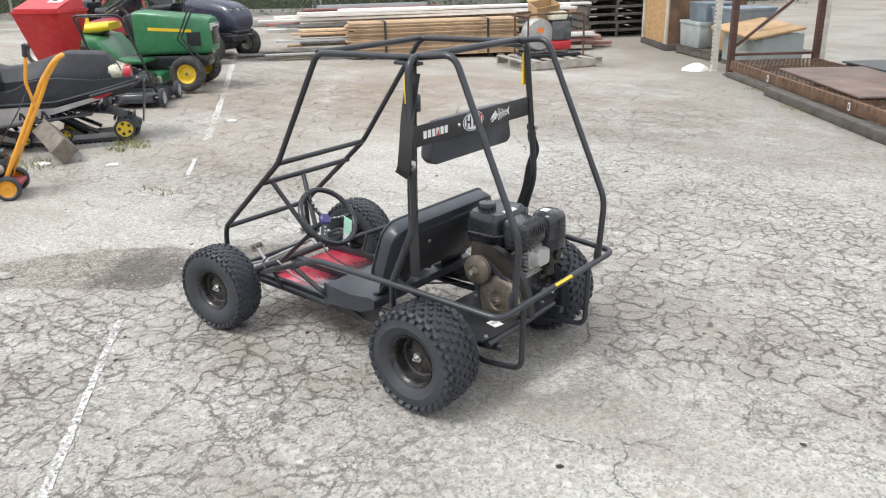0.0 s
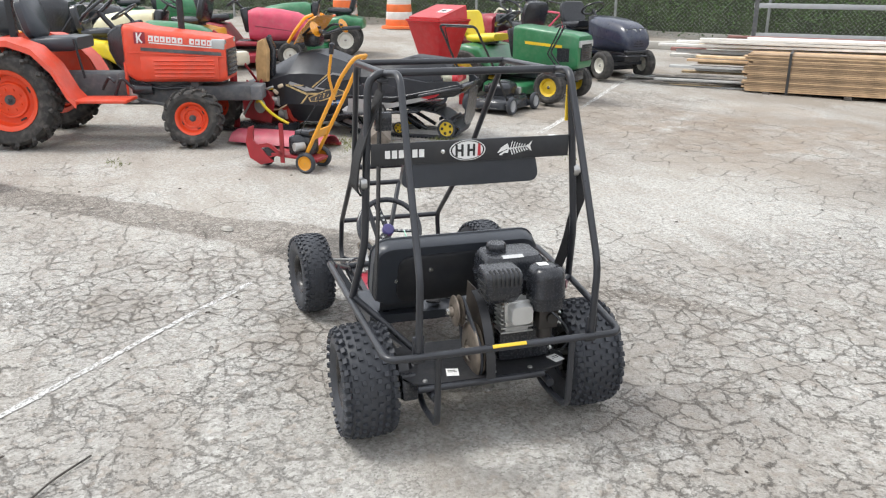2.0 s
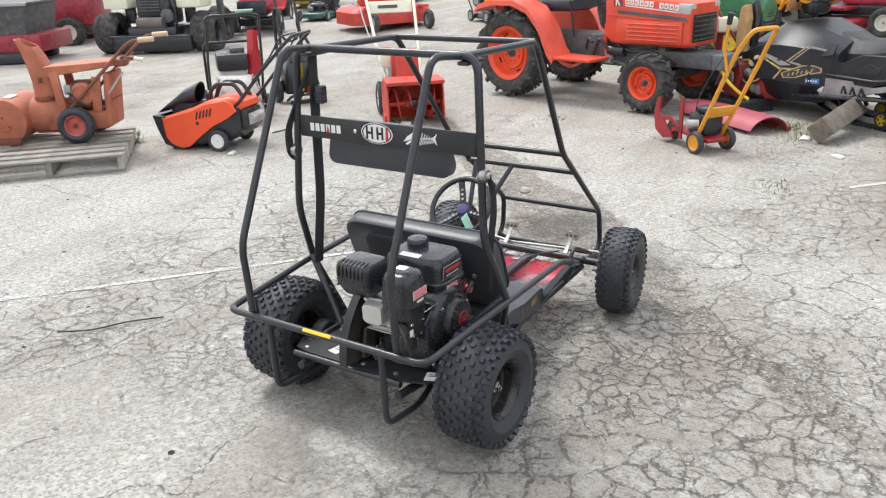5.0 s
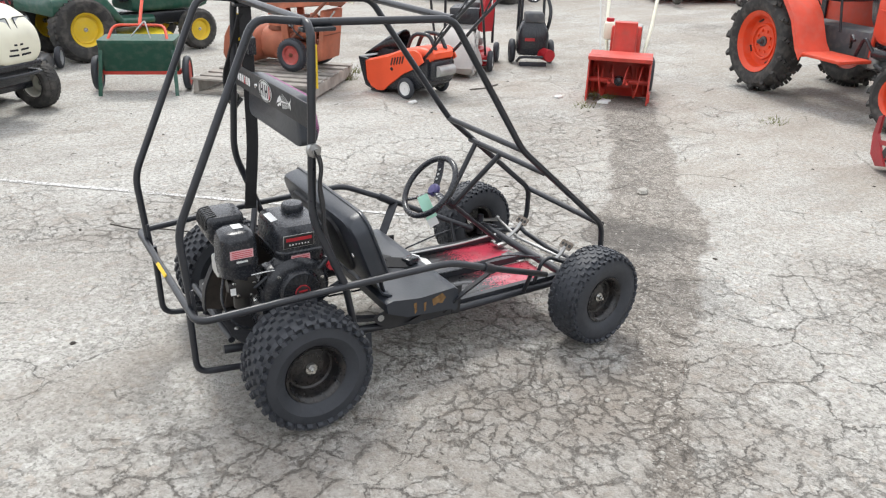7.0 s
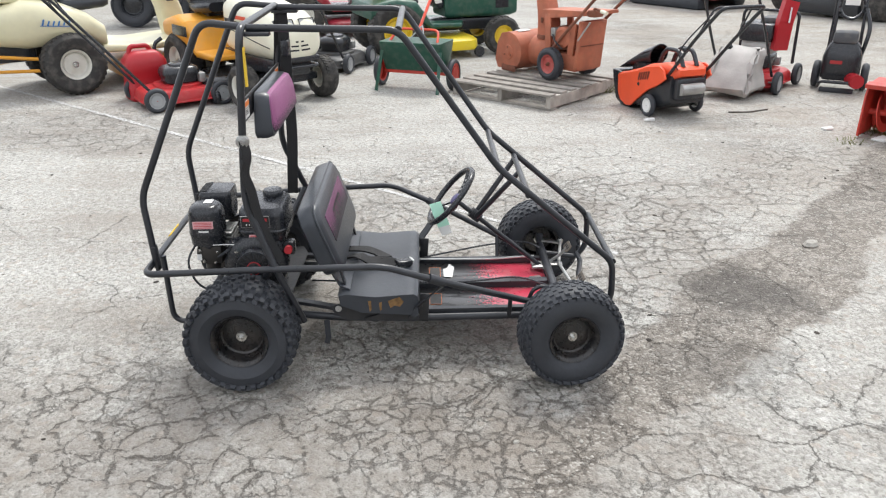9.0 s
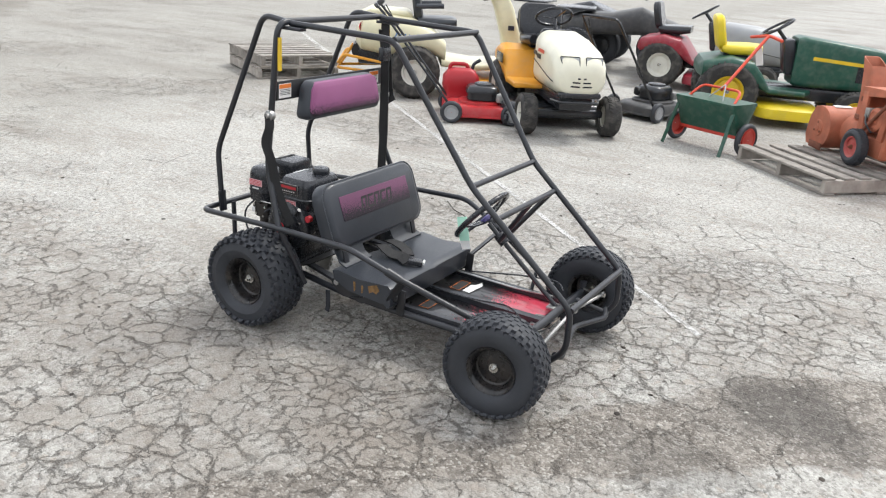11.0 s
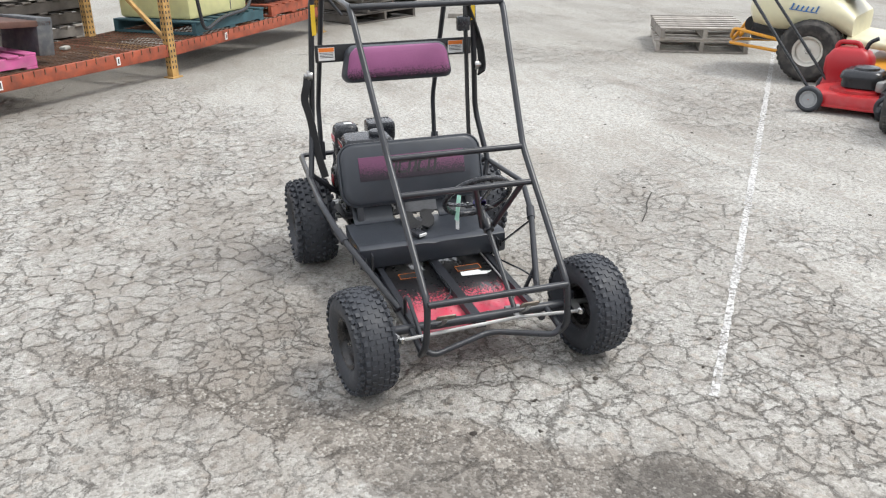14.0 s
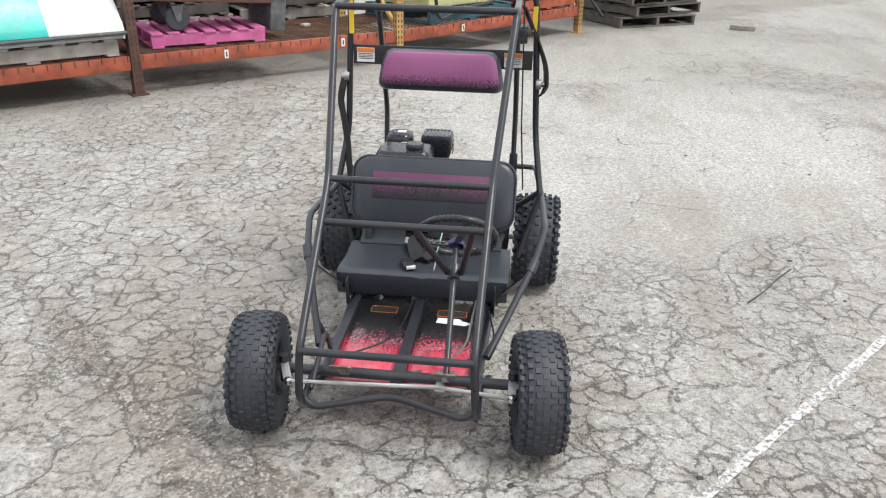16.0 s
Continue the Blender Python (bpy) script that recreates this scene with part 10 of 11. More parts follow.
def lumber_pile():
    """Strapped bundle of brown boards with loose planks and white trim lying over and beside it."""
    rnd = random.Random(11)
    a = math.degrees(math.atan2(0.747, 0.665))
    base = pose(-7.95, 9.75, 0.02, 0, 0, a)
    t = thing("board_bundle", "strapped bundle of thin brown boards lying on the ground", "lumber", base)
    for i in range(21):
        for j in range(4):
            off = rnd.uniform(-0.05, 0.05) + (0 if j else rnd.uniform(-0.03, 0.03))
            board(t, pose(off, -0.1 + j * 0.15, 0.06 + i * 0.0235), (2.55, 0.142, 0.02), BOARD_BROWN)
    for x in (-0.75, 0.8):
        part("steel_strap", tube(B(), [(x, -0.176, 0.03), (x, -0.18, 0.56), (x, 0.5, 0.56)], 0, 0, flat=(0.035, 0.004)), STRAP, t)
    for x in (-1.0, 0, 1.0):
        part("bearer", box(B(), (x, 0.13, 0.022), (0.09, 0.7, 0.04)), WOOD_DARK, t)
    grp = "loose planks"
    for i in range(16):
        ln = rnd.uniform(1.1, 1.9)
        m = base @ pose(-1.75 + rnd.uniform(-0.35, 0.25), 0.05 + rnd.uniform(-0.15, 0.5), 0.02 + (i // 3) * 0.03, 0, rnd.uniform(-0.6, 0.6), rnd.uniform(-5, 5))
        solo("plank", box(B(), (0, 0, 0), (ln, 0.12, 0.022), bev=0.002, seg=1), rnd.choice((WOOD_GREY, BOARD_BROWN, WOOD_NEW, BOARD_GREY)), "loose weathered plank in the lumber pile", "plank", m, grp)
    for i in range(6):
        m = base @ pose(-1.3 + rnd.uniform(-0.3, 0.2), 0.15 + rnd.uniform(-0.1, 0.4), 0.22 + i * 0.045, 0, 0, rnd.uniform(-3, 3))
        solo("plank", box(B(), (0, 0, 0), (1.7, 0.16, 0.03), bev=0.002, seg=1), rnd.choice((BOARD_BROWN, WOOD_NEW, BOARD_GREY)), "loose brown plank laid across the pile", "plank", m, grp)
    for i in range(9):
        m = base @ pose(0.25 + rnd.uniform(-0.9, 0.5), 0.5 + (i % 3) * 0.16, 0.585 + (i // 3) * 0.045, 0, rnd.uniform(-0.4, 0.4), rnd.uniform(-1.5, 1.5))
        solo("long_board", box(B(), (0, 0, 0), (rnd.uniform(3.6, 4.6), 0.13, 0.035), bev=0.004, seg=1), rnd.choice((BOARD_WHITE, BOARD_WHITE, BOARD_WHITE, BOARD_PINK)), "long white trim board on top of the pile", "trim board", m, "trim boards")
    for i in range(15):
        m = base @ pose(0.0 + rnd.uniform(-0.7, 0.8), 0.62 + (i % 5) * 0.13, 0.36 + (i // 5) * 0.09 + rnd.uniform(0, 0.03), 0, rnd.uniform(-0.5, 0.5), rnd.uniform(-2, 2))
        solo("long_board", box(B(), (0, 0, 0), (rnd.uniform(3.4, 4.4), 0.11, 0.05), bev=0.004, seg=1), rnd.choice((BOARD_WHITE, BOARD_WHITE, BOARD_GREY, BOARD_PINK, WOOD_NEW)), "long pale trim board on the lumber pile", "trim board", m, "trim boards")
    for i in range(10):
        m = base @ pose(1.9 + rnd.uniform(-0.3, 0.3), 0.3 + (i % 4) * 0.16, 0.04 + (i // 4) * 0.1, 0, 0, rnd.uniform(-4, 4))
        solo("plank", box(B(), (0, 0, 0), (1.8, 0.14, 0.045), bev=0.003, seg=1), rnd.choice((BOARD_BROWN, WOOD_GREY, BOARD_WHITE, BOARD_PINK)), "short plank at the end of the pile", "plank", m, grp)
    for i in range(8):
        m = base @ pose(0.6, 0.75 + (i % 4) * 0.14, 0.03 + (i // 4) * 0.16, 0, 0, 0)
        solo("bearer_block", box(B(), (0, 0, 0.05), (2.6, 0.12, 0.14), bev=0.004, seg=1), WOOD_DARK, "dark timber bearer under the trim boards", "timber", m, "timber bearers")
    for i in range(7):
        m = pose(-11.2 + i * 0.06, 11.6 - i * 0.02, rise(-11, 11) + 0.25 + i * 0.03, 0, 0, a + rnd.uniform(-2, 2))
        solo("long_board", box(B(), (0, 0, 0), (2.6, 0.12, 0.03), bev=0.003, seg=1), BOARD_PINK, "brown-pink board stacked beyond the pile", "trim board", m, "trim boards")
    t = thing("saw_horse", "steel stand holding boards by the fence", "stand", pose(-12.2, 12.9, rise(-12.2, 12.9), 0, 0, a))
    for x in (-1.2, 1.2):
        part("post", tube(B(), [(x, 0, 0), (x, 0, 0.95)], 0, 0, flat=(0.08, 0.08)), GREY_CAST, t)
    for z in (0.3, 0.85):
        part("beam", box(B(), (0, 0, z), (2.5, 0.07, 0.09), bev=0.006), GREY_PAINT, t)


lumber_pile()


def rack_bay(a, b, z0, z1, beam, posts, depth=1.07, height=2.3, deck=True, tags=2, first=True, label="pallet rack"):
    """One bay of a pallet rack from post a to post b; the inside lies to the left of the way from b to a."""
    a, b = Vector((*a, 0)), Vector((*b, 0))
    d = b - a
    ln = d.length
    ang = math.degrees(math.atan2(d.y, d.x))
    t = thing("pallet_rack", label, "pallet rack", pose(a.x, a.y, 0, 0, 0, ang), "pallet racks")
    ends = ((0.0, posts[0]), (ln, posts[1]))
    for x, pm in ends if first else ends[1:]:
        for y in (0.0, depth):
            pb = B()
            tube(pb, [(x, y, 0.0), (x, y, height)], 0, 0, flat=(0.075, 0.07))
            box(pb, (x, y, 0.006), (0.13, 0.12, 0.012))
            post = part("post", pb, pm, t)
            hb = B()
            for i in range(int(height / 0.05) - 2):
                for s in (-0.018, 0.018):
                    box(hb, (x + s, y - 0.0362 if y == 0 else y - 0.0362, 0.1 + i * 0.05), (0.012, 0.002, 0.024))
                    box(hb, (x + (0.0387 if x == 0.0 else -0.0387), y + s, 0.1 + i * 0.05), (0.002, 0.012, 0.024))
            tagged(part("post_hole", hb, INK, post), kind="stuff")
        for z, zz in ((0.25, 0.25), (0.35, 1.15), (1.2, 1.2), (1.25, 2.1)):
            part("brace", tube(B(), [(x, 0.04, z), (x, depth - 0.04, zz)], 0, 0, flat=(0.035, 0.03)), pm, t)
    for y in (0.0, depth):
        bm = B()
        box(bm, (ln / 2, y, (z0 + z1) / 2), (ln - 0.08, 0.045, z1 - z0), bev=0.004)
        box(bm, (ln / 2, y + (0.03 if y == 0 else -0.03), z1 - 0.02), (ln - 0.08, 0.03, 0.03))
        part("beam", bm, beam, t)
    if deck:
        w = B()
        n = int(depth / 0.05)
        for i in range(n + 1):
            y = 0.03 + (depth - 0.06) * i / n
            box(w, (ln / 2, y, z1 + 0.006), (ln - 0.1, 0.006, 0.006))
        m = int(ln / 0.1)
        for i in range(m + 1):
            x = 0.06 + (ln - 0.12) * i / m
            box(w, (x, depth / 2, z1), (0.007, depth - 0.04, 0.006))
            box(w, (x, -0.024, z1 - 0.02), (0.007, 0.006, 0.045))
        tagged(part("wire_deck", w, RUST_WIRE, t, "rusty wire mesh deck"), kind="stuff")
        for i in range(3):
            part("deck_support", box(B(), (ln * (i + 0.5) / 3, depth / 2, z1 - 0.02), (0.06, depth - 0.06, 0.03)), beam, t)
    for i in range(tags):
        x = ln * (0.3 + 0.45 * i)
        tg = part("bay_tag", box(B(), (x, -0.0265, (z0 + z1) / 2), (0.035, 0.004, 0.07)), LABEL_WHITE, t, "white bay tag with a black mark")
        part("tag_mark", box(B(), (x, -0.0295, (z0 + z1) / 2), (0.012, 0.002, 0.045)), INK, tg)
    return t


P0, P1, P2, P3, P4 = (-3.6, 10.25), (-1.05, 7.35), (1.26, 5.17), (2.98, 3.36), (5.32, 1.55)
rack_bay(P0, P1, 0.07, 0.185, RACK_BROWN, (RACK_DARK, RACK_DARK), label="dirty brown low pallet rack with perforated posts")
rack_bay(P1, P2, 0.2, 0.31, RACK_ORANGE, (RACK_DARK, RACK_DARK), first=False, tags=1, label="chipped orange pallet rack bay with dark posts")
rack_bay(P2, P3, 0.2, 0.31, RACK_ORANGE, (RACK_DARK, RACK_YELLOW), first=False, tags=2, label="chipped orange pallet rack bay with rusty wire deck")
rack_bay(P3, P4, 0.2, 0.31, RACK_ORANGE, (RACK_YELLOW, RACK_YELLOW), first=False, tags=1, label="chipped orange pallet rack bay with yellow posts")


def on_bay(a, b, along_, back, z, turn=0.0):
    """A pose on a rack bay: a share of its length, metres behind the front beam, height."""
    a, b = Vector(a), Vector(b)
    d = b - a
    n = Vector((-d.y, d.x)).normalized()
    p = a + d * along_ + n * back
    return pose(p.x, p.y, z, 0, 0, math.degrees(math.atan2(d.y, d.x)) + turn)


# low brown bay: steel plate, crates and boards
solo("steel_plate", box(B(), (0, 0, 0.012), (1.9, 0.95, 0.02), bev=0.003), RUST_PLATE, "rust-stained flat steel plate on the rack", "steel plate", on_bay(P0, P1, 0.52, 0.56, 0.2, -3))
solo("ground_timber", box(B(), (0, 0, 0.045), (2.6, 0.12, 0.09), bev=0.01), WOOD_DARK, "dark timber lying along the foot of the rack", "timber", on_bay(P0, P1, 0.72, -0.16, 0.0, -1))
solo("ground_timber", box(B(), (0, 0, 0.03), (1.3, 0.09, 0.06), bev=0.008), WOOD_DARK, "dark timber under the rack beam", "timber", on_bay(P0, P1, 0.2, -0.05, 0.0, 0))


def crates_and_stacks():
    rnd = random.Random(5)
    # white post that stands in front of the brown rack
    t = thing("rack_post", "dirty white perforated rack upright", "rack upright", pose(-3.9, 10.5, 0, 0, 0, -48))
    p = part("post", tube(B(), [(0, 0, 0), (0, 0, 2.3)], 0, 0, flat=(0.07, 0.07)), RACK_WHITE, t)
    part("foot", box(B(), (0, 0, 0.006), (0.13, 0.12, 0.012)), RACK_WHITE, t)
    hb = B()
    for i in range(42):
        for s in (-0.017, 0.017):
            box(hb, (s, -0.0362, 0.1 + i * 0.05), (0.012, 0.002, 0.024))
    tagged(part("post_hole", hb, INK, p), kind="stuff")
    t2 = thing("rack_brace", "pale diagonal rack brace", "rack brace", pose(-3.75, 10.75, 0, 0, 0, 40))
    part("brace", tube(B(), [(0, 0, 0.25), (1.1, 0, 1.2)], 0, 0, flat=(0.05, 0.04)), RACK_WHITE, t2)
    part("brace_tie", tube(B(), [(0, 0, 0.22), (1.15, 0, 0.22)], 0, 0, flat=(0.05, 0.04)), RACK_WHITE, t2)
    part("brace_post", tube(B(), [(1.15, 0, 0), (1.15, 0, 2.2)], 0, 0, flat=(0.07, 0.07)), RACK_WHITE, t2)
    # crates behind the post
    m0 = pose(-4.35, 12.1, 0, 0, 0, -42)
    pallet(m0, WOOD_DARK, "dark pallet under plastic crates", (1.2, 1.0), 21)
    for x, y, z, s, mt, lb in ((-0.25, -0.2, 0.13, (0.62, 0.55, 0.36), CRATE_GREY, "pale grey plastic crate"), (-0.2, -0.15, 0.495, (0.5, 0.5, 0.26), CRATE_BLUE, "dusty blue-grey plastic crate"), (0.4, 0.0, 0.13, (0.55, 0.6, 0.3), CARD, "sagging brown carton"), (0.42, 0.0, 0.435, (0.6, 0.65, 0.28), CRATE_BLUE, "dusty blue-grey plastic crate")):
        c = thing("crate", lb + " stacked on a pallet", "crate", m0 @ pose(x, y, z, 0, 0, rnd.uniform(-4, 4)), "crates")
        part("body", loft(B(), [[V(p_[0] * f, p_[1] * f, zz) for p_ in rrect(s[0], s[1], 0.03, 3)] for f, zz in ((0.93, 0.0), (0.95, 0.01), (1.0, s[2] * 0.9))]), mt, c)
        part("rim", loft(B(), [[V(p_[0] * f, p_[1] * f, zz) for p_ in rrect(s[0], s[1], 0.03, 3)] for f, zz in ((1.0, s[2] * 0.9), (1.04, s[2] * 0.9), (1.04, s[2]), (1.0, s[2]))]), mt, c)
    c = thing("carton", "flattened grey-brown carton leaning on crates", "carton", m0 @ pose(1.15, -0.1, 0.0, 0, 0, 4))
    part("body", box(B(), (0, 0, 0.25), (0.9, 0.6, 0.4), bev=0.01), CRATE_GREY, c)
    part("lid", box(B(), (0, -0.1, 0.5), (1.0, 0.75, 0.03), (8, 4, 0), 0.006), CARD, c)
    part("foot", box(B(), (0, 0, 0.03), (0.9, 0.6, 0.06)), WOOD_DARK, c)
    # strand-board crate
    t = thing("plywood_crate", "strand-board crate wall standing on a skid", "crate", pose(-5.75, 12.75, 0, 0, 0, -48))
    part("panel", box(B(), (0, 0, 0.5), (1.25, 0.02, 0.8)), OSB, t)
    part("side_panel", box(B(), (0.62, 0.6, 0.5), (0.02, 1.2, 0.8)), RACK_BROWN, t)
    for x in (-0.6, 0.6):
        part("upright", box(B(), (x, -0.03, 1.1), (0.06, 0.03, 2.2)), RACK_WHITE, t)
    part("skid", box(B(), (0, 0.5, 0.05), (1.3, 1.1, 0.1), bev=0.005), WOOD_DARK, t)
    part("shelf_beam", box(B(), (0.35, -0.04, 1.0), (2.0, 0.05, 0.11)), RACK_ORANGE, t)
    part("shelf_beam", box(B(), (0.35, 1.0, 1.0), (2.0, 0.05, 0.11)), RACK_ORANGE, t)
    pallet(pose(-5.75, 12.75, 0, 0, 0, -48) @ pose(0.15, 0.5, 1.06), mat("bright_blue_painted_wood", (0.02, 0.12, 0.32), 0.7, vary=0.2), "bright blue pallet on the upper shelf", (1.0, 1.0), 140)
    pallet(pose(-5.75, 12.75, 0, 0, 0, -48) @ pose(0.15, 0.5, 1.195), mat("bright_blue_painted_wood", (0.02, 0.12, 0.32), 0.7, vary=0.2), "bright blue pallet stacked on another", (1.0, 1.0), 141)
    # tall stacks of black pallets
    for x, y, n, a in ((-7.35, 14.1, 9, -42), (-6.4, 14.9, 9, -44)):
        for i in range(n):
            pallet(pose(x, y, i * 0.135, 0, 0, a + rnd.uniform(-2, 2)), WOOD_DARK, "dark pallet in a tall stack", (1.02, 1.1), 30 + i)
    for i in range(9):
        pallet(on_bay(P0, P1, 0.42, 2.1, i * 0.135, rnd.uniform(-3, 3)), WOOD_DARK, "dark pallet in a tall stack behind the rack", (1.1, 1.2), 50 + i)
    for i in range(5):
        pallet(on_bay(P0, P1, 0.8, 2.0, i * 0.135, rnd.uniform(-4, 4)), WOOD_GREY if i > 2 else WOOD_DARK, "weathered pallet in a stack behind the rack", (1.1, 1.2), 60 + i)
    for i in range(6):
        solo("steel_sheet", box(B(), (0, 0, 0.01), (1.6, 0.9, 0.02), (0, rnd.uniform(-1, 1), 0)), DARK_GREY, "dark flat sheet on a stack", "sheet", on_bay(P0, P1, 0.2, 1.9, 0.0 + i * 0.024, rnd.uniform(-5, 5)), "dark sheets")
    # heap of black hose and scrap on the ground near the far stack
    solo("white_rag", loft(B(), [[V(0.16 * f * math.cos(a) * (1 + 0.25 * math.sin(3 * a)), 0.1 * f * math.sin(a), z) for a in (2 * math.pi * i / 14 for i in range(14))] for f, z in ((1.0, 0.0), (0.95, 0.03), (0.6, 0.07), (0.2, 0.1))]), LABEL_WHITE, "crumpled white rag on the ground by the rack", "rag", pose(-4.1, 10.42, 0, 0, 0, 30))


crates_and_stacks()


def boat_hood():
    m = on_bay(P1, P2, 0.77, 0.5, 0.318)
    pallet(m, WOOD_GREY, "grey pallet on the rack under a moulded hood", (1.25, 1.0), 71)
    t = thing("moulded_hood", "white and teal moulded hood lying on a pallet", "moulded hood", m @ pose(0, 0, 0.135))
    def hump(x, grow, sink=0.0):
        w = 1.0 - 0.25 * ((x + 0.1) / 0.75) ** 2
        return [V(x, y * grow, (0.05 + 0.52 * w * (1 - (abs(y) / 0.56) ** 2.4)) * grow - sink) for y in (-0.55, -0.53, -0.48, -0.38, -0.2, 0.0, 0.2, 0.38, 0.48, 0.55)]

    def skin(x0, x1, grow, material, name, label=""):
        bm = B()
        xs = [x0 + (x1 - x0) * i / 8 for i in range(9)]
        loft(bm, [hump(x, grow) + list(reversed(hump(x, grow, 0.012))) for x in xs])
        part(name, bm, material, t, label)
    skin(-0.72, 0.66, 1.0, GELCOAT, "shell")
    skin(-0.28, 0.12, 1.008, TEAL, "teal_panel", "glossy teal stripe")
    for x in (-0.72, 0.66):
        pr = hump(x, 0.995)
        part("end_panel", loft(B(), [[V(p.x + d, p.y, p.z) for p in pr] + [V(p.x + d, p.y, 0.0) for p in reversed(pr)] for d in (-0.008, 0.008)]), GELCOAT, t)
    part("edge_trim", tube(B(), [(-0.74, -0.56, 0.045), (0.68, -0.56, 0.045)], 0.014, 0), GREY_CAST, t)
    part("rim", box(B(), (-0.03, 0, 0.015), (1.4, 1.08, 0.03), bev=0.01), GREY_PAINT, t)
    part("grey_pad", box(B(), (-0.56, -0.5, 0.25), (0.07, 0.02, 0.12), (-20, 0, 0), 0.008), GREY_CAST, t)


boat_hood()


def rack_goods():
    rnd = random.Random(9)
    m = on_bay(P2, P3, 0.28, 0.42, 0.32, -6)
    pallet(m, WOOD_PINK, "magenta painted pallet on the wire deck", (0.95, 0.7), 81, h=0.12)
    t = thing("platform_dolly", "upturned dark platform dolly with black caster wheels", "platform dolly", m @ pose(0.02, -0.05, 0.125, 0, 0, 4))
    part("platform", box(B(), (0.1, 0, 0.23), (1.15, 0.5, 0.05), (0, 4, 0), 0.008), RACK_DARK, t)
    part("side_leg", box(B(), (0.6, 0.0, 0.09), (0.14, 0.5, 0.3), (0, 6, 0), 0.01), GREY_CAST, t)
    for y in (-0.2, 0.2):
        w = node_of("caster", t, pose(-0.27, y, 0.1))
        part("tyre", lathe(B(), [(0.03, -0.025), (0.095, -0.025), (0.105, 0), (0.095, 0.025), (0.03, 0.025)], along("y"), 24), RUBBER, w)
        part("hub", lathe(B(), [(0.002, -0.03), (0.06, -0.02), (0.06, 0.02), (0.002, 0.03)], along("y"), 18), GREY_CAST, w)
        part("fork", prism(B(), [(-0.05, 0.1), (0.05, 0.1), (0.015, -0.02), (-0.015, -0.02)], 0.075, Matrix.Rotation(radians(90), 4, "X")), GREY_CAST, w)
    for at, back, count, seed in ((0.3, 1.8, 9, 90), (-0.22, 2.0, 8, 190), (0.86, 1.95, 7, 290), (0.55, 3.2, 8, 390)):
        for i in range(count):
            pallet(on_bay(P2, P3, at + rnd.uniform(-0.02, 0.02), back + rnd.uniform(-0.05, 0.05), i * 0.135, rnd.uniform(-7, 7)), WOOD_GREY if i % 3 == 2 else WOOD_DARK, "weathered pallet in a stack behind the rack", (1.1, 1.2), seed + i)
    solo("stone_chip", box(B(), (0, 0, 0.015), (0.09, 0.06, 0.03), (0, 0, 20), 0.01), CONCRETE, "pale scrap lying on the wire deck", "scrap", on_bay(P2, P3, 0.72, 0.55, 0.325))
    # tank bay
    m = on_bay(P3, P4, 0.36, 0.5, 0.32)
    pallet(m, WOOD_BLUE, "dark blue-green pallet under the tank", (1.25, 1.0), 111)
    t = thing("fuel_tank", "pale yellow square tank with number placards", "tank", m @ pose(-0.02, 0.05, 0.132))
    part("shell", box(B(), (0, 0, 0.5), (1.02, 0.85, 1.0), bev=0.03), TANK_CREAM, t)
    part("seam", box(B(), (0.2, -0.4265, 0.5), (0.012, 0.006, 0.94)), GREY_CAST, t)
    for x in (-0.28, 0.36):
        s = part("placard", prism(B(), [(0, -0.13), (0.13, 0), (0, 0.13), (-0.13, 0)], 0.003, Matrix.Translation((x, -0.4275, 0.42)) @ Matrix.Rotation(radians(90), 4, "X")), LABEL_WHITE, t, "white diamond placard with a number")
        cu = bpy.data.curves.new("placard_number", "FONT")
        cu.body, cu.size, cu.align_x, cu.align_y, cu.extrude = "1203", 0.1, "CENTER", "CENTER", 0.0008
        cu.materials.append(DARK_GREY)
        o = new("placard_number", cu)
        o.parent = s
        o.matrix_basis = pose(x, -0.4305, 0.42, 90, 0, 0)
    part("stain_patch", box(B(), (0.36, -0.4275, 0.16), (0.2, 0.002, 0.05), (0, -6, 0)), GREY_PAINT, t)
    part("hose", tube(B(), [(0.42, -0.45, 1.0), (0.46, -0.52, 0.6), (0.5, -0.5, 0.12), (0.3, -0.56, 0.02), (-0.2, -0.58, 0.0), (-0.55, -0.6, -0.1), (-0.62, -0.6, 0.3), (-0.58, -0.5, 0.9)], 0.018, 0.12), PLASTIC, t)
    part("cable", tube(B(), [(0.3, -0.44, 1.0), (0.38, -0.46, 0.55), (0.5, -0.46, 0.3), (0.52, -0.44, 0.95)], 0.01, 0.15, 6), PLASTIC, t)
    m2 = on_bay(P3, P4, 0.8, 0.5, 0.32)
    pallet(m2, RACK_ORANGE, "orange painted pallet at the end of the rack", (1.0, 1.0), 112)
    t = thing("step_crate", "black plastic stepped crate with green cord", "crate", m2 @ pose(-0.02, 0.05, 0.132), "crates")
    part("lower_body", box(B(), (0, -0.05, 0.2), (0.8, 0.75, 0.4), bev=0.03), PLASTIC, t)
    part("upper_body", box(B(), (0, 0.15, 0.58), (0.78, 0.4, 0.42), bev=0.03), PLASTIC, t)
    for i in range(4):
        part("green_cord", tube(B(), [(0.3 + i * 0.03, -0.05, 0.95), (0.36 + 0.03 * i, -0.3, 0.6), (0.44 + 0.02 * i, -0.45, 0.35 - 0.05 * i), (0.4, -0.47, 0.1 + 0.05 * i)], 0.006, 0.1, 6), DEEP_GREEN, t)
    part("dark_hose", tube(B(), [(0.42, -0.3, 1.1), (0.48, -0.45, 0.5), (0.56, -0.55, 0.15), (0.75, -0.8, -0.25)], 0.02, 0.15), PLASTIC, t)
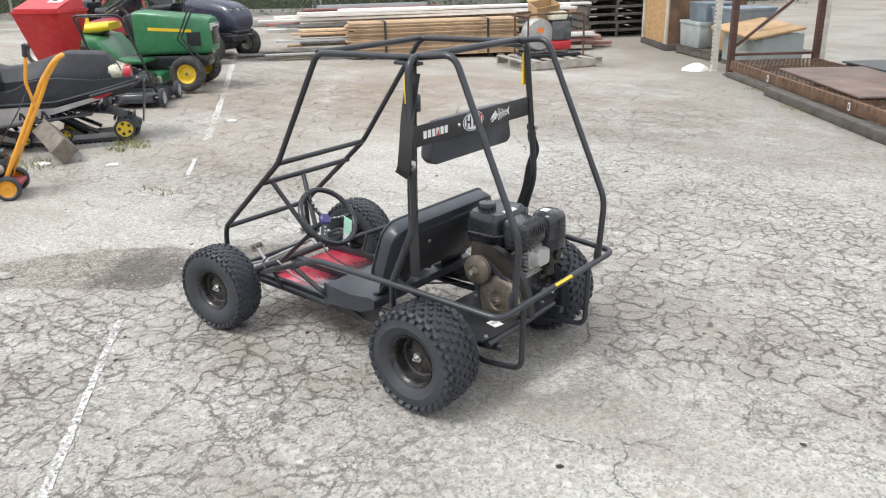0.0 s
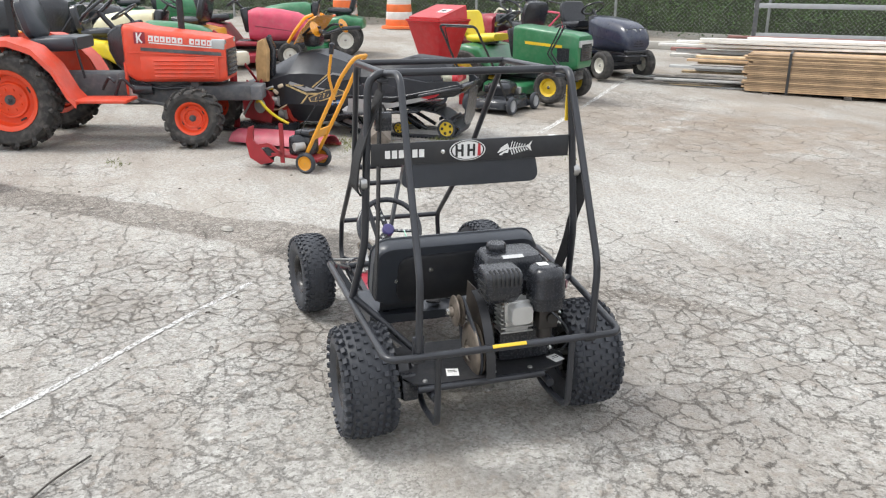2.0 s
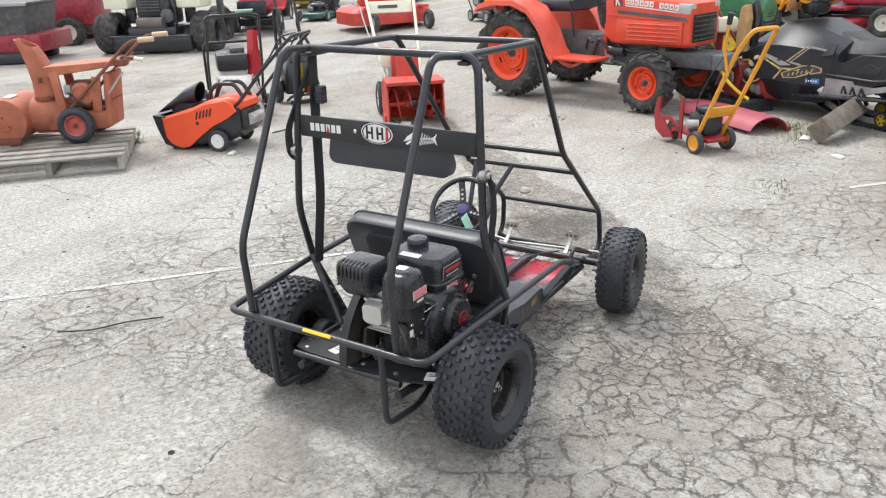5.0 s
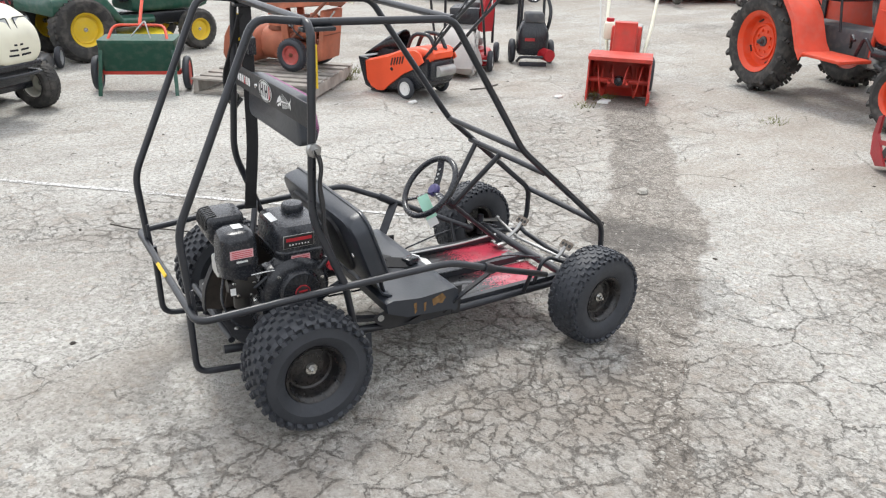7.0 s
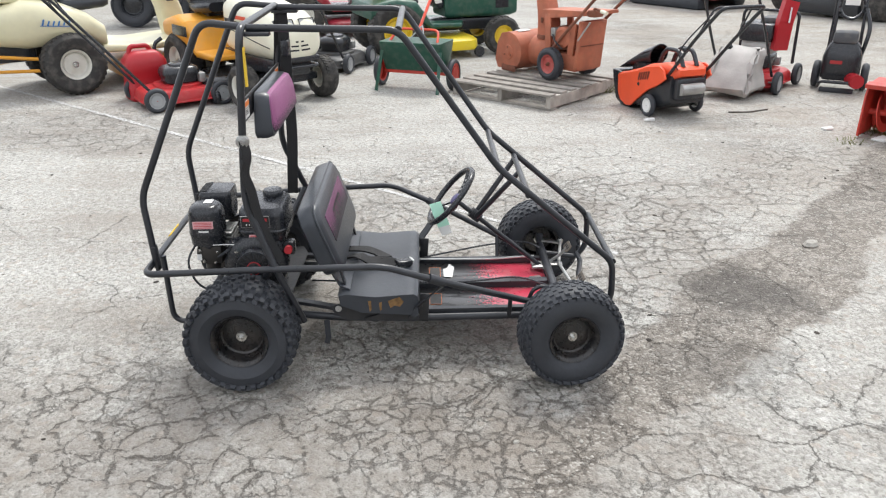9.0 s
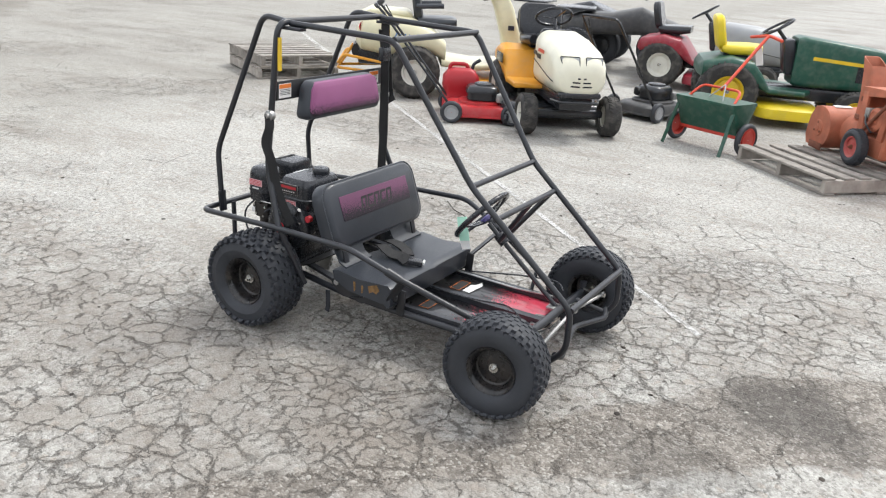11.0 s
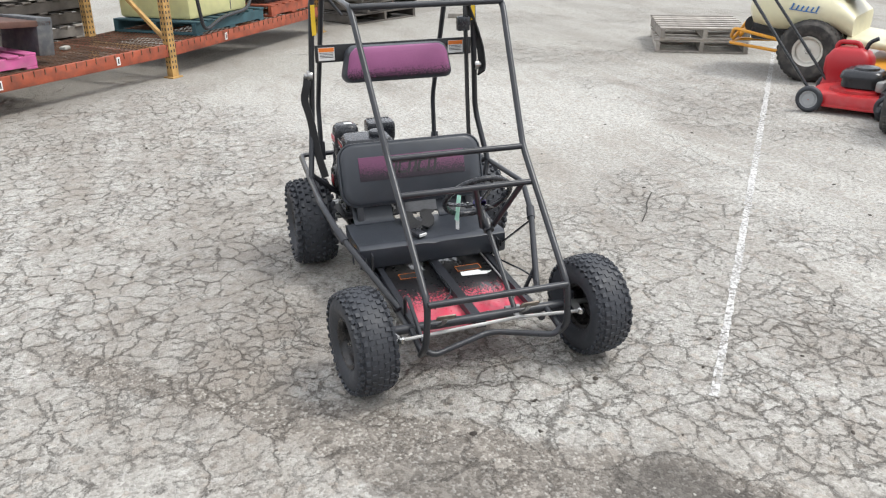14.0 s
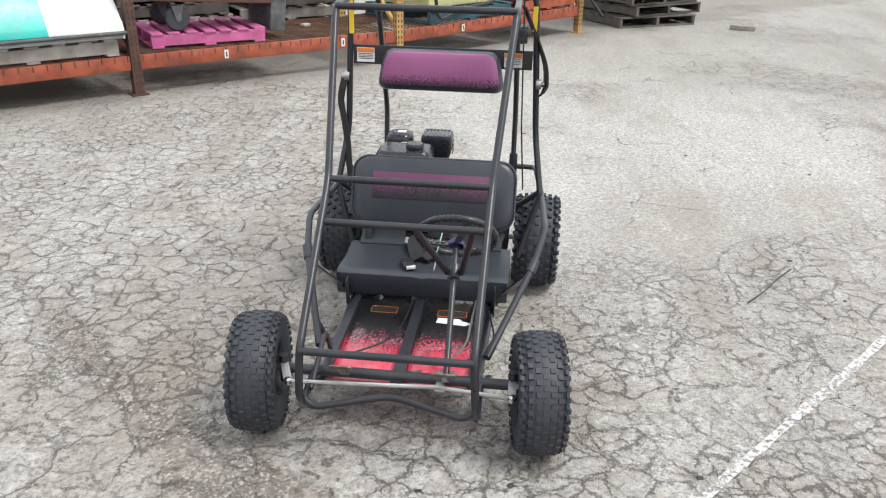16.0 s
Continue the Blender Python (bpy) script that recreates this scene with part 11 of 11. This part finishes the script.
    solo("carton_scrap", box(B(), (0, 0, 0.01), (0.5, 0.4, 0.015), (6, 10, 0)), CARD, "flattened grey carton on the pallet edge", "carton", m2 @ pose(0.45, -0.3, 0.15))
    # pallet stack past the rack's end with one pallet leaning on it
    sx, sy = 6.55, 0.75
    for i in range(6):
        pallet(pose(sx + rnd.uniform(-0.06, 0.06), sy + rnd.uniform(-0.06, 0.06), i * 0.135, 0, 0, 36 + rnd.uniform(-7, 7)), WOOD_GREY if i > 2 else WOOD_DARK, "weathered pallet in a loose stack", (1.05, 1.2), 120 + i)
    pallet(pose(6.1, 1.15, 0.62, 38, 12, 30), WOOD_NEW, "pale wooden pallet leaning on the stack", (1.0, 1.2), 130)
    solo("carton_scrap", box(B(), (0, 0, 0.01), (0.6, 0.5, 0.012), (0, 5, 0)), CARD, "brown carton sheet on top of the pallets", "carton", pose(6.6, 0.4, 0.83, 0, 0, 25))
    solo("carton_scrap", box(B(), (0, 0, 0), (0.1, 0.012, 0.4), (0, 5, 0)), CARD, "strip of brown carton hanging from the stack", "carton", pose(6.45, -0.14, 0.62, 0, 0, 25))
    solo("board_scrap", box(B(), (0, 0, 0.03), (0.3, 0.1, 0.06), (0, 0, 0), 0.004), WOOD_GREY, "short pale board lying on the ground", "board", pose(6.0, -0.55, 0, 0, 0, 70))


rack_goods()


def barrels():
    for x, y in ((-18.75, 5.0), (-17.5, 6.0)):
        t = thing("traffic_barrel", "orange and white striped traffic barrel by the fence", "traffic barrel", pose(x, y, rise(x, y)), "traffic barrels")
        z = 0.06
        for i, (h, mt) in enumerate(((0.14, BARREL_ORANGE), (0.16, BARREL_WHITE), (0.16, BARREL_ORANGE), (0.16, BARREL_WHITE), (0.16, BARREL_ORANGE), (0.12, BARREL_WHITE), (0.1, BARREL_ORANGE))):
            r = 0.3 - 0.012 * i
            part("band", lathe(B(), [(r, z), (r + 0.006, z + 0.01), (r, z + h - 0.01), (r - 0.012, z + h)], None, 28), mt, t)
            z += h
        part("top", lathe(B(), [(0.22, z), (0.2, z + 0.02), (0.002, z + 0.02)], None, 24), BARREL_ORANGE, t)
        part("rubber_base", lathe(B(), [(0.002, 0), (0.4, 0), (0.4, 0.05), (0.3, 0.07), (0.002, 0.07)], None, 24), BARREL_ORANGE, t)


barrels()


def fence():
    a, b = Vector((-24.0, -2.6)), Vector((-8.6, 20.6))
    d = b - a
    ln = d.length
    ang = math.degrees(math.atan2(d.y, d.x))
    t = thing("chain_link_fence", "grey chain-link fence with steel posts", "fence", pose(a.x, a.y, 0, 0, 0, ang))

    def zof(s):
        p = a + d * (s / ln)
        return rise(p.x, p.y)
    n = int(ln / 3)
    for i in range(n + 1):
        s = ln * i / n
        part("post", cyl(B(), (s, 0, zof(s) - 0.1), (s, 0, zof(s) + 1.95), 0.03, seg=10), GALV, t)
    rail = B()
    tube(rail, [(ln * i / 20, 0, zof(ln * i / 20) + 1.93) for i in range(21)], 0.02, 0, 8)
    part("top_rail", rail, GALV, t)
    w = B()
    step = 0.085
    for k in range(int(ln / step)):
        for s in (1, -1):
            x0 = k * step
            x1 = x0 + s * 1.85
            if not 0 <= x1 <= ln:
                continue
            z0 = zof(x0)
            q = 0.0022
            vs = [w.verts.new(p) for p in ((x0 - q, 0.0, z0 + 0.05), (x0 + q, 0.002, z0 + 0.05), (x0, -0.003, z0 + 0.05), (x1 - q, 0.0, z0 + 1.9), (x1 + q, 0.002, z0 + 1.9), (x1, -0.003, z0 + 1.9))]
            for i in range(3):
                w.faces.new((vs[i], vs[(i + 1) % 3], vs[3 + (i + 1) % 3], vs[3 + i]))
    tagged(part("wire_mesh", w, GALV, t), kind="stuff")
    # shrubs that fill the bank behind the fence
    rnd = random.Random(4)
    nrm = Vector((-d.y, d.x)).normalized()
    verts, faces = [], []
    for k in range(52000):
        s = rnd.uniform(-2, ln + 4)
        clump = 0.5 + 0.5 * noise.noise(Vector((s * 0.35, 3.1, 0)))
        back = rnd.uniform(0.15, 2.6)
        hmax = 0.9 + 1.6 * clump + 0.35 * back
        z = rnd.uniform(0.0, 1.0) ** 0.8 * hmax
        p = a + d * (s / ln) + nrm * back
        c = Vector((p.x, p.y, rise(p.x, p.y) + z))
        sz = rnd.uniform(0.025, 0.06)
        u = Vector((rnd.gauss(0, 1), rnd.gauss(0, 1), rnd.gauss(0, 0.6))).normalized() * sz
        v = u.orthogonal().normalized() * sz * 0.55
        v.rotate(Euler((rnd.uniform(0, 6), rnd.uniform(0, 6), 0)))
        i = len(verts)
        verts += [c - u, c + v, c + u, c - v]
        faces.append((i, i + 1, i + 2, i + 3))
    me = bpy.data.meshes.new("shrubs")
    me.from_pydata([v.to_tuple() for v in verts], [], faces)
    me.materials.append(LEAF)
    tagged(new("shrubs", me), "dense green shrubs and vines behind the fence", "shrubs", kind="stuff")
    # sheet backing the shrubs; the gloom among the leaves is in its near-black colour
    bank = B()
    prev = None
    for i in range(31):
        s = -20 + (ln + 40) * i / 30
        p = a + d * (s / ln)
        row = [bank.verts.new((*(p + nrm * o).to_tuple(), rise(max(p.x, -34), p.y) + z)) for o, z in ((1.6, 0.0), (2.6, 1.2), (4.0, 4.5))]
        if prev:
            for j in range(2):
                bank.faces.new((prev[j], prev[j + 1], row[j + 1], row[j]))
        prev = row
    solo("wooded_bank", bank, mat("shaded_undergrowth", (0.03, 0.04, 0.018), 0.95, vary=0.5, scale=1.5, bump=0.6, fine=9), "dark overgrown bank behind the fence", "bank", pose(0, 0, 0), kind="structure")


fence()

solo("concrete_block", box(B(), (0, 0, 0.9), (2.3, 0.8, 1.8), bev=0.04), CONCRETE, "large weathered concrete block standing by the fence", "concrete block", pose(-12.9, 17.4, rise(-12.9, 17.4), 0, 0, 50))
solo("kerb", box(B(), (0, 0, 0.05), (7.0, 0.18, 0.16), bev=0.03), CONCRETE, "weathered concrete kerb along the fence", "kerb", pose(-13.6, 9.6, rise(-13.6, 9.6), 0, 0, 56), kind="structure")


def small_litter():
    rnd = random.Random(8)

    def tuft(x, y, n, size, h):
        verts, faces = [], []
        for k in range(n):
            a, r = rnd.uniform(0, 6.28), size * math.sqrt(rnd.random())
            c = Vector((r * math.cos(a), r * math.sin(a) * 0.6, 0))
            lean = Vector((rnd.gauss(0, 0.7), rnd.gauss(0, 0.7), 1)).normalized() * h * 0.65 * rnd.uniform(0.4, 1.1)
            sd = Vector((math.cos(a + 1), math.sin(a + 1), 0)) * 0.0028
            i = len(verts)
            verts += [c - sd, c + sd, c + lean * 0.6 + sd * 0.7, c + lean, c + lean * 0.6 - sd * 0.7]
            faces.append((i, i + 1, i + 2, i + 3, i + 4))
        me = bpy.data.meshes.new("grass_tuft")
        me.from_pydata([v.to_tuple() for v in verts], [], faces)
        me.materials.append(GRASS)
        o = tagged(new("grass_tuft", me), "thin tuft of dry green weeds in a crack", "weeds", kind="stuff")
        o.matrix_basis = pose(x, y, rise(x, y))
    for x, y, n, s, h in ((-6.42, 3.75, 160, 0.2, 0.14), (-6.35, 3.55, 60, 0.12, 0.1), (-6.6, 2.85, 200, 0.35, 0.12), (-5.65, -0.4, 130, 0.18, 0.12), (-5.3, -0.2, 50, 0.15, 0.08), (-4.95, 3.05, 60, 0.2, 0.05), (-6.35, 0.85, 60, 0.18, 0.06), (-4.1, -2.25, 70, 0.16, 0.16), (-3.95, -1.95, 50, 0.1, 0.18), (-2.2, 8.35, 90, 0.25, 0.1), (-2.9, 9.3, 70, 0.2, 0.09), (-7.0, 2.4, 140, 0.35, 0.14), (-5.6, 4.6, 40, 0.15, 0.05)):
        tuft(x, y, n, s, h)
    solo("twig", tube(B(), [(-1.74, 1.12, 0.008), (-1.62, 1.02, 0.012), (-1.5, 0.95, 0.006), (-1.4, 0.86, 0.02)], 0.0035, 0.05, 6), WOOD_DARK, "thin dark twig on the asphalt", "twig", pose(0, 0, 0))
    solo("twig", tube(B(), [(-5.1, -1.2, 0.006), (-4.9, -1.1, 0.008), (-4.75, -1.12, 0.006)], 0.006, 0.05, 6), WOOD_DARK, "short dark twig on the asphalt", "twig", pose(0, 0, 0))
    stone_me = finish(lathe(B(), [(0.004, 0.0), (0.8, 0.02), (1.0, 0.35), (0.7, 0.8), (0.004, 0.95)], None, 7), "stone", CONCRETE)
    big = [(-4.18, 1.65, 0.05), (-5.1, 2.9, 0.035), (-6.0, 3.3, 0.03), (-0.7, -0.3, 0.02), (-4.6, 0.4, 0.025)]
    rest = [(rnd.uniform(-5.2, 0.6), rnd.uniform(-0.8, 5.0), rnd.uniform(0.006, 0.013)) for _ in range(150)]
    rest += [(-3.9 + q + rnd.gauss(0, 0.22), 1.97 + q + rnd.gauss(0, 0.22), rnd.uniform(0.005, 0.012)) for q in (rnd.uniform(-1.2, 1.5) for _ in range(110))]
    for x, y, s in big + rest:
        o = new("stone", stone_me)
        o.matrix_basis = pose(x, y, -0.1 * s, 0, 0, rnd.uniform(0, 360)) @ Matrix.Diagonal((s, s * rnd.uniform(0.6, 0.9), s * rnd.uniform(0.5, 0.8), 1))
        tagged(o, "small pale loose stone on the asphalt", "stone", "loose stones")
    dark_me = finish(lathe(B(), [(0.004, 0.0), (0.8, 0.02), (1.0, 0.3), (0.6, 0.6), (0.004, 0.7)], None, 6), "clod", mat("dark_soil_clod", (0.05, 0.042, 0.035), 0.95, vary=0.3, spread=0.4))
    for k in range(140):
        x, y, q = rnd.uniform(-6.5, 1.2), rnd.uniform(-1.6, 6.0), rnd.uniform(0.006, 0.015)
        o = new("soil_clod", dark_me)
        o.matrix_basis = pose(x, y, -0.1 * q, 0, 0, rnd.uniform(0, 360)) @ Matrix.Diagonal((q, q * rnd.uniform(0.4, 0.9), q * 0.7, 1))
        tagged(o, "dark crumb of soil on the asphalt", "soil crumb", "soil crumbs")
    for x, y, a, w, ln in ((-5.55, -0.25, 30, 0.16, 0.1), (-5.3, -0.55, 10, 0.1, 0.05), (-5.9, 3.25, 50, 0.1, 0.05), (-4.05, -0.88, 20, 0.1, 0.04), (-6.55, 4.9, 20, 0.09, 0.06), (-6.4, 2.95, 0, 0.14, 0.08)):
        bm = B()
        loft(bm, [[V(px * f, py * f, z) for px, py in ((-w / 2, -ln / 2), (w / 2, -ln * 0.4), (w * 0.4, ln / 2), (-w * 0.3, ln * 0.4))] for f, z in ((1.0, 0.0), (1.0, 0.012), (0.7, 0.018))])
        solo("paper_scrap", bm, LABEL_WHITE, "scrap of white paper on the ground", "litter", pose(x, y, 0.003, 0, 0, a), "paper scraps")


small_litter()


def far_vehicles():
    for x, y, a, mt in ((17.6, -4.8, 100, ORANGE_RED), (15.5, -9.5, 80, GREY_PAINT), (20.0, 0.5, 95, BLUE_BLACK)):
        t = thing("parked_truck", "parked flatbed truck at the far side of the yard", "truck", pose(x, y, 0, 0, 0, a), "parked trucks")
        part("cab", shell(B(), [(1.2, 1.8, 0.6, 1.2, 0.1), (1.4, 1.9, 0.55, 2.0, 0.2), (2.2, 1.9, 0.55, 2.1, 0.2), (2.6, 1.9, 0.55, 1.3, 0.15), (3.3, 1.8, 0.55, 1.15, 0.12)]), mt, t)
        part("flatbed", box(B(), (-0.6, 0, 0.95), (3.6, 2.0, 0.2), bev=0.02), PLASTIC, t)
        part("chassis", box(B(), (0.6, 0, 0.65), (5.2, 0.9, 0.2), bev=0.02), PLASTIC, t)
        part("windscreen", box(B(), (2.45, 0, 1.7), (0.03, 1.6, 0.5), (0, 28, 0), 0.01), DARK_GREY, t)
        for s in (1, -1):
            for xx in (2.6, -1.3):
                wheel(t, (out_left if s > 0 else out_right)(xx, s * 0.85, 0.38), 0.375, 0.24, 0.2, GREY_PAINT, "smooth", RUBBER_OLD)


far_vehicles()
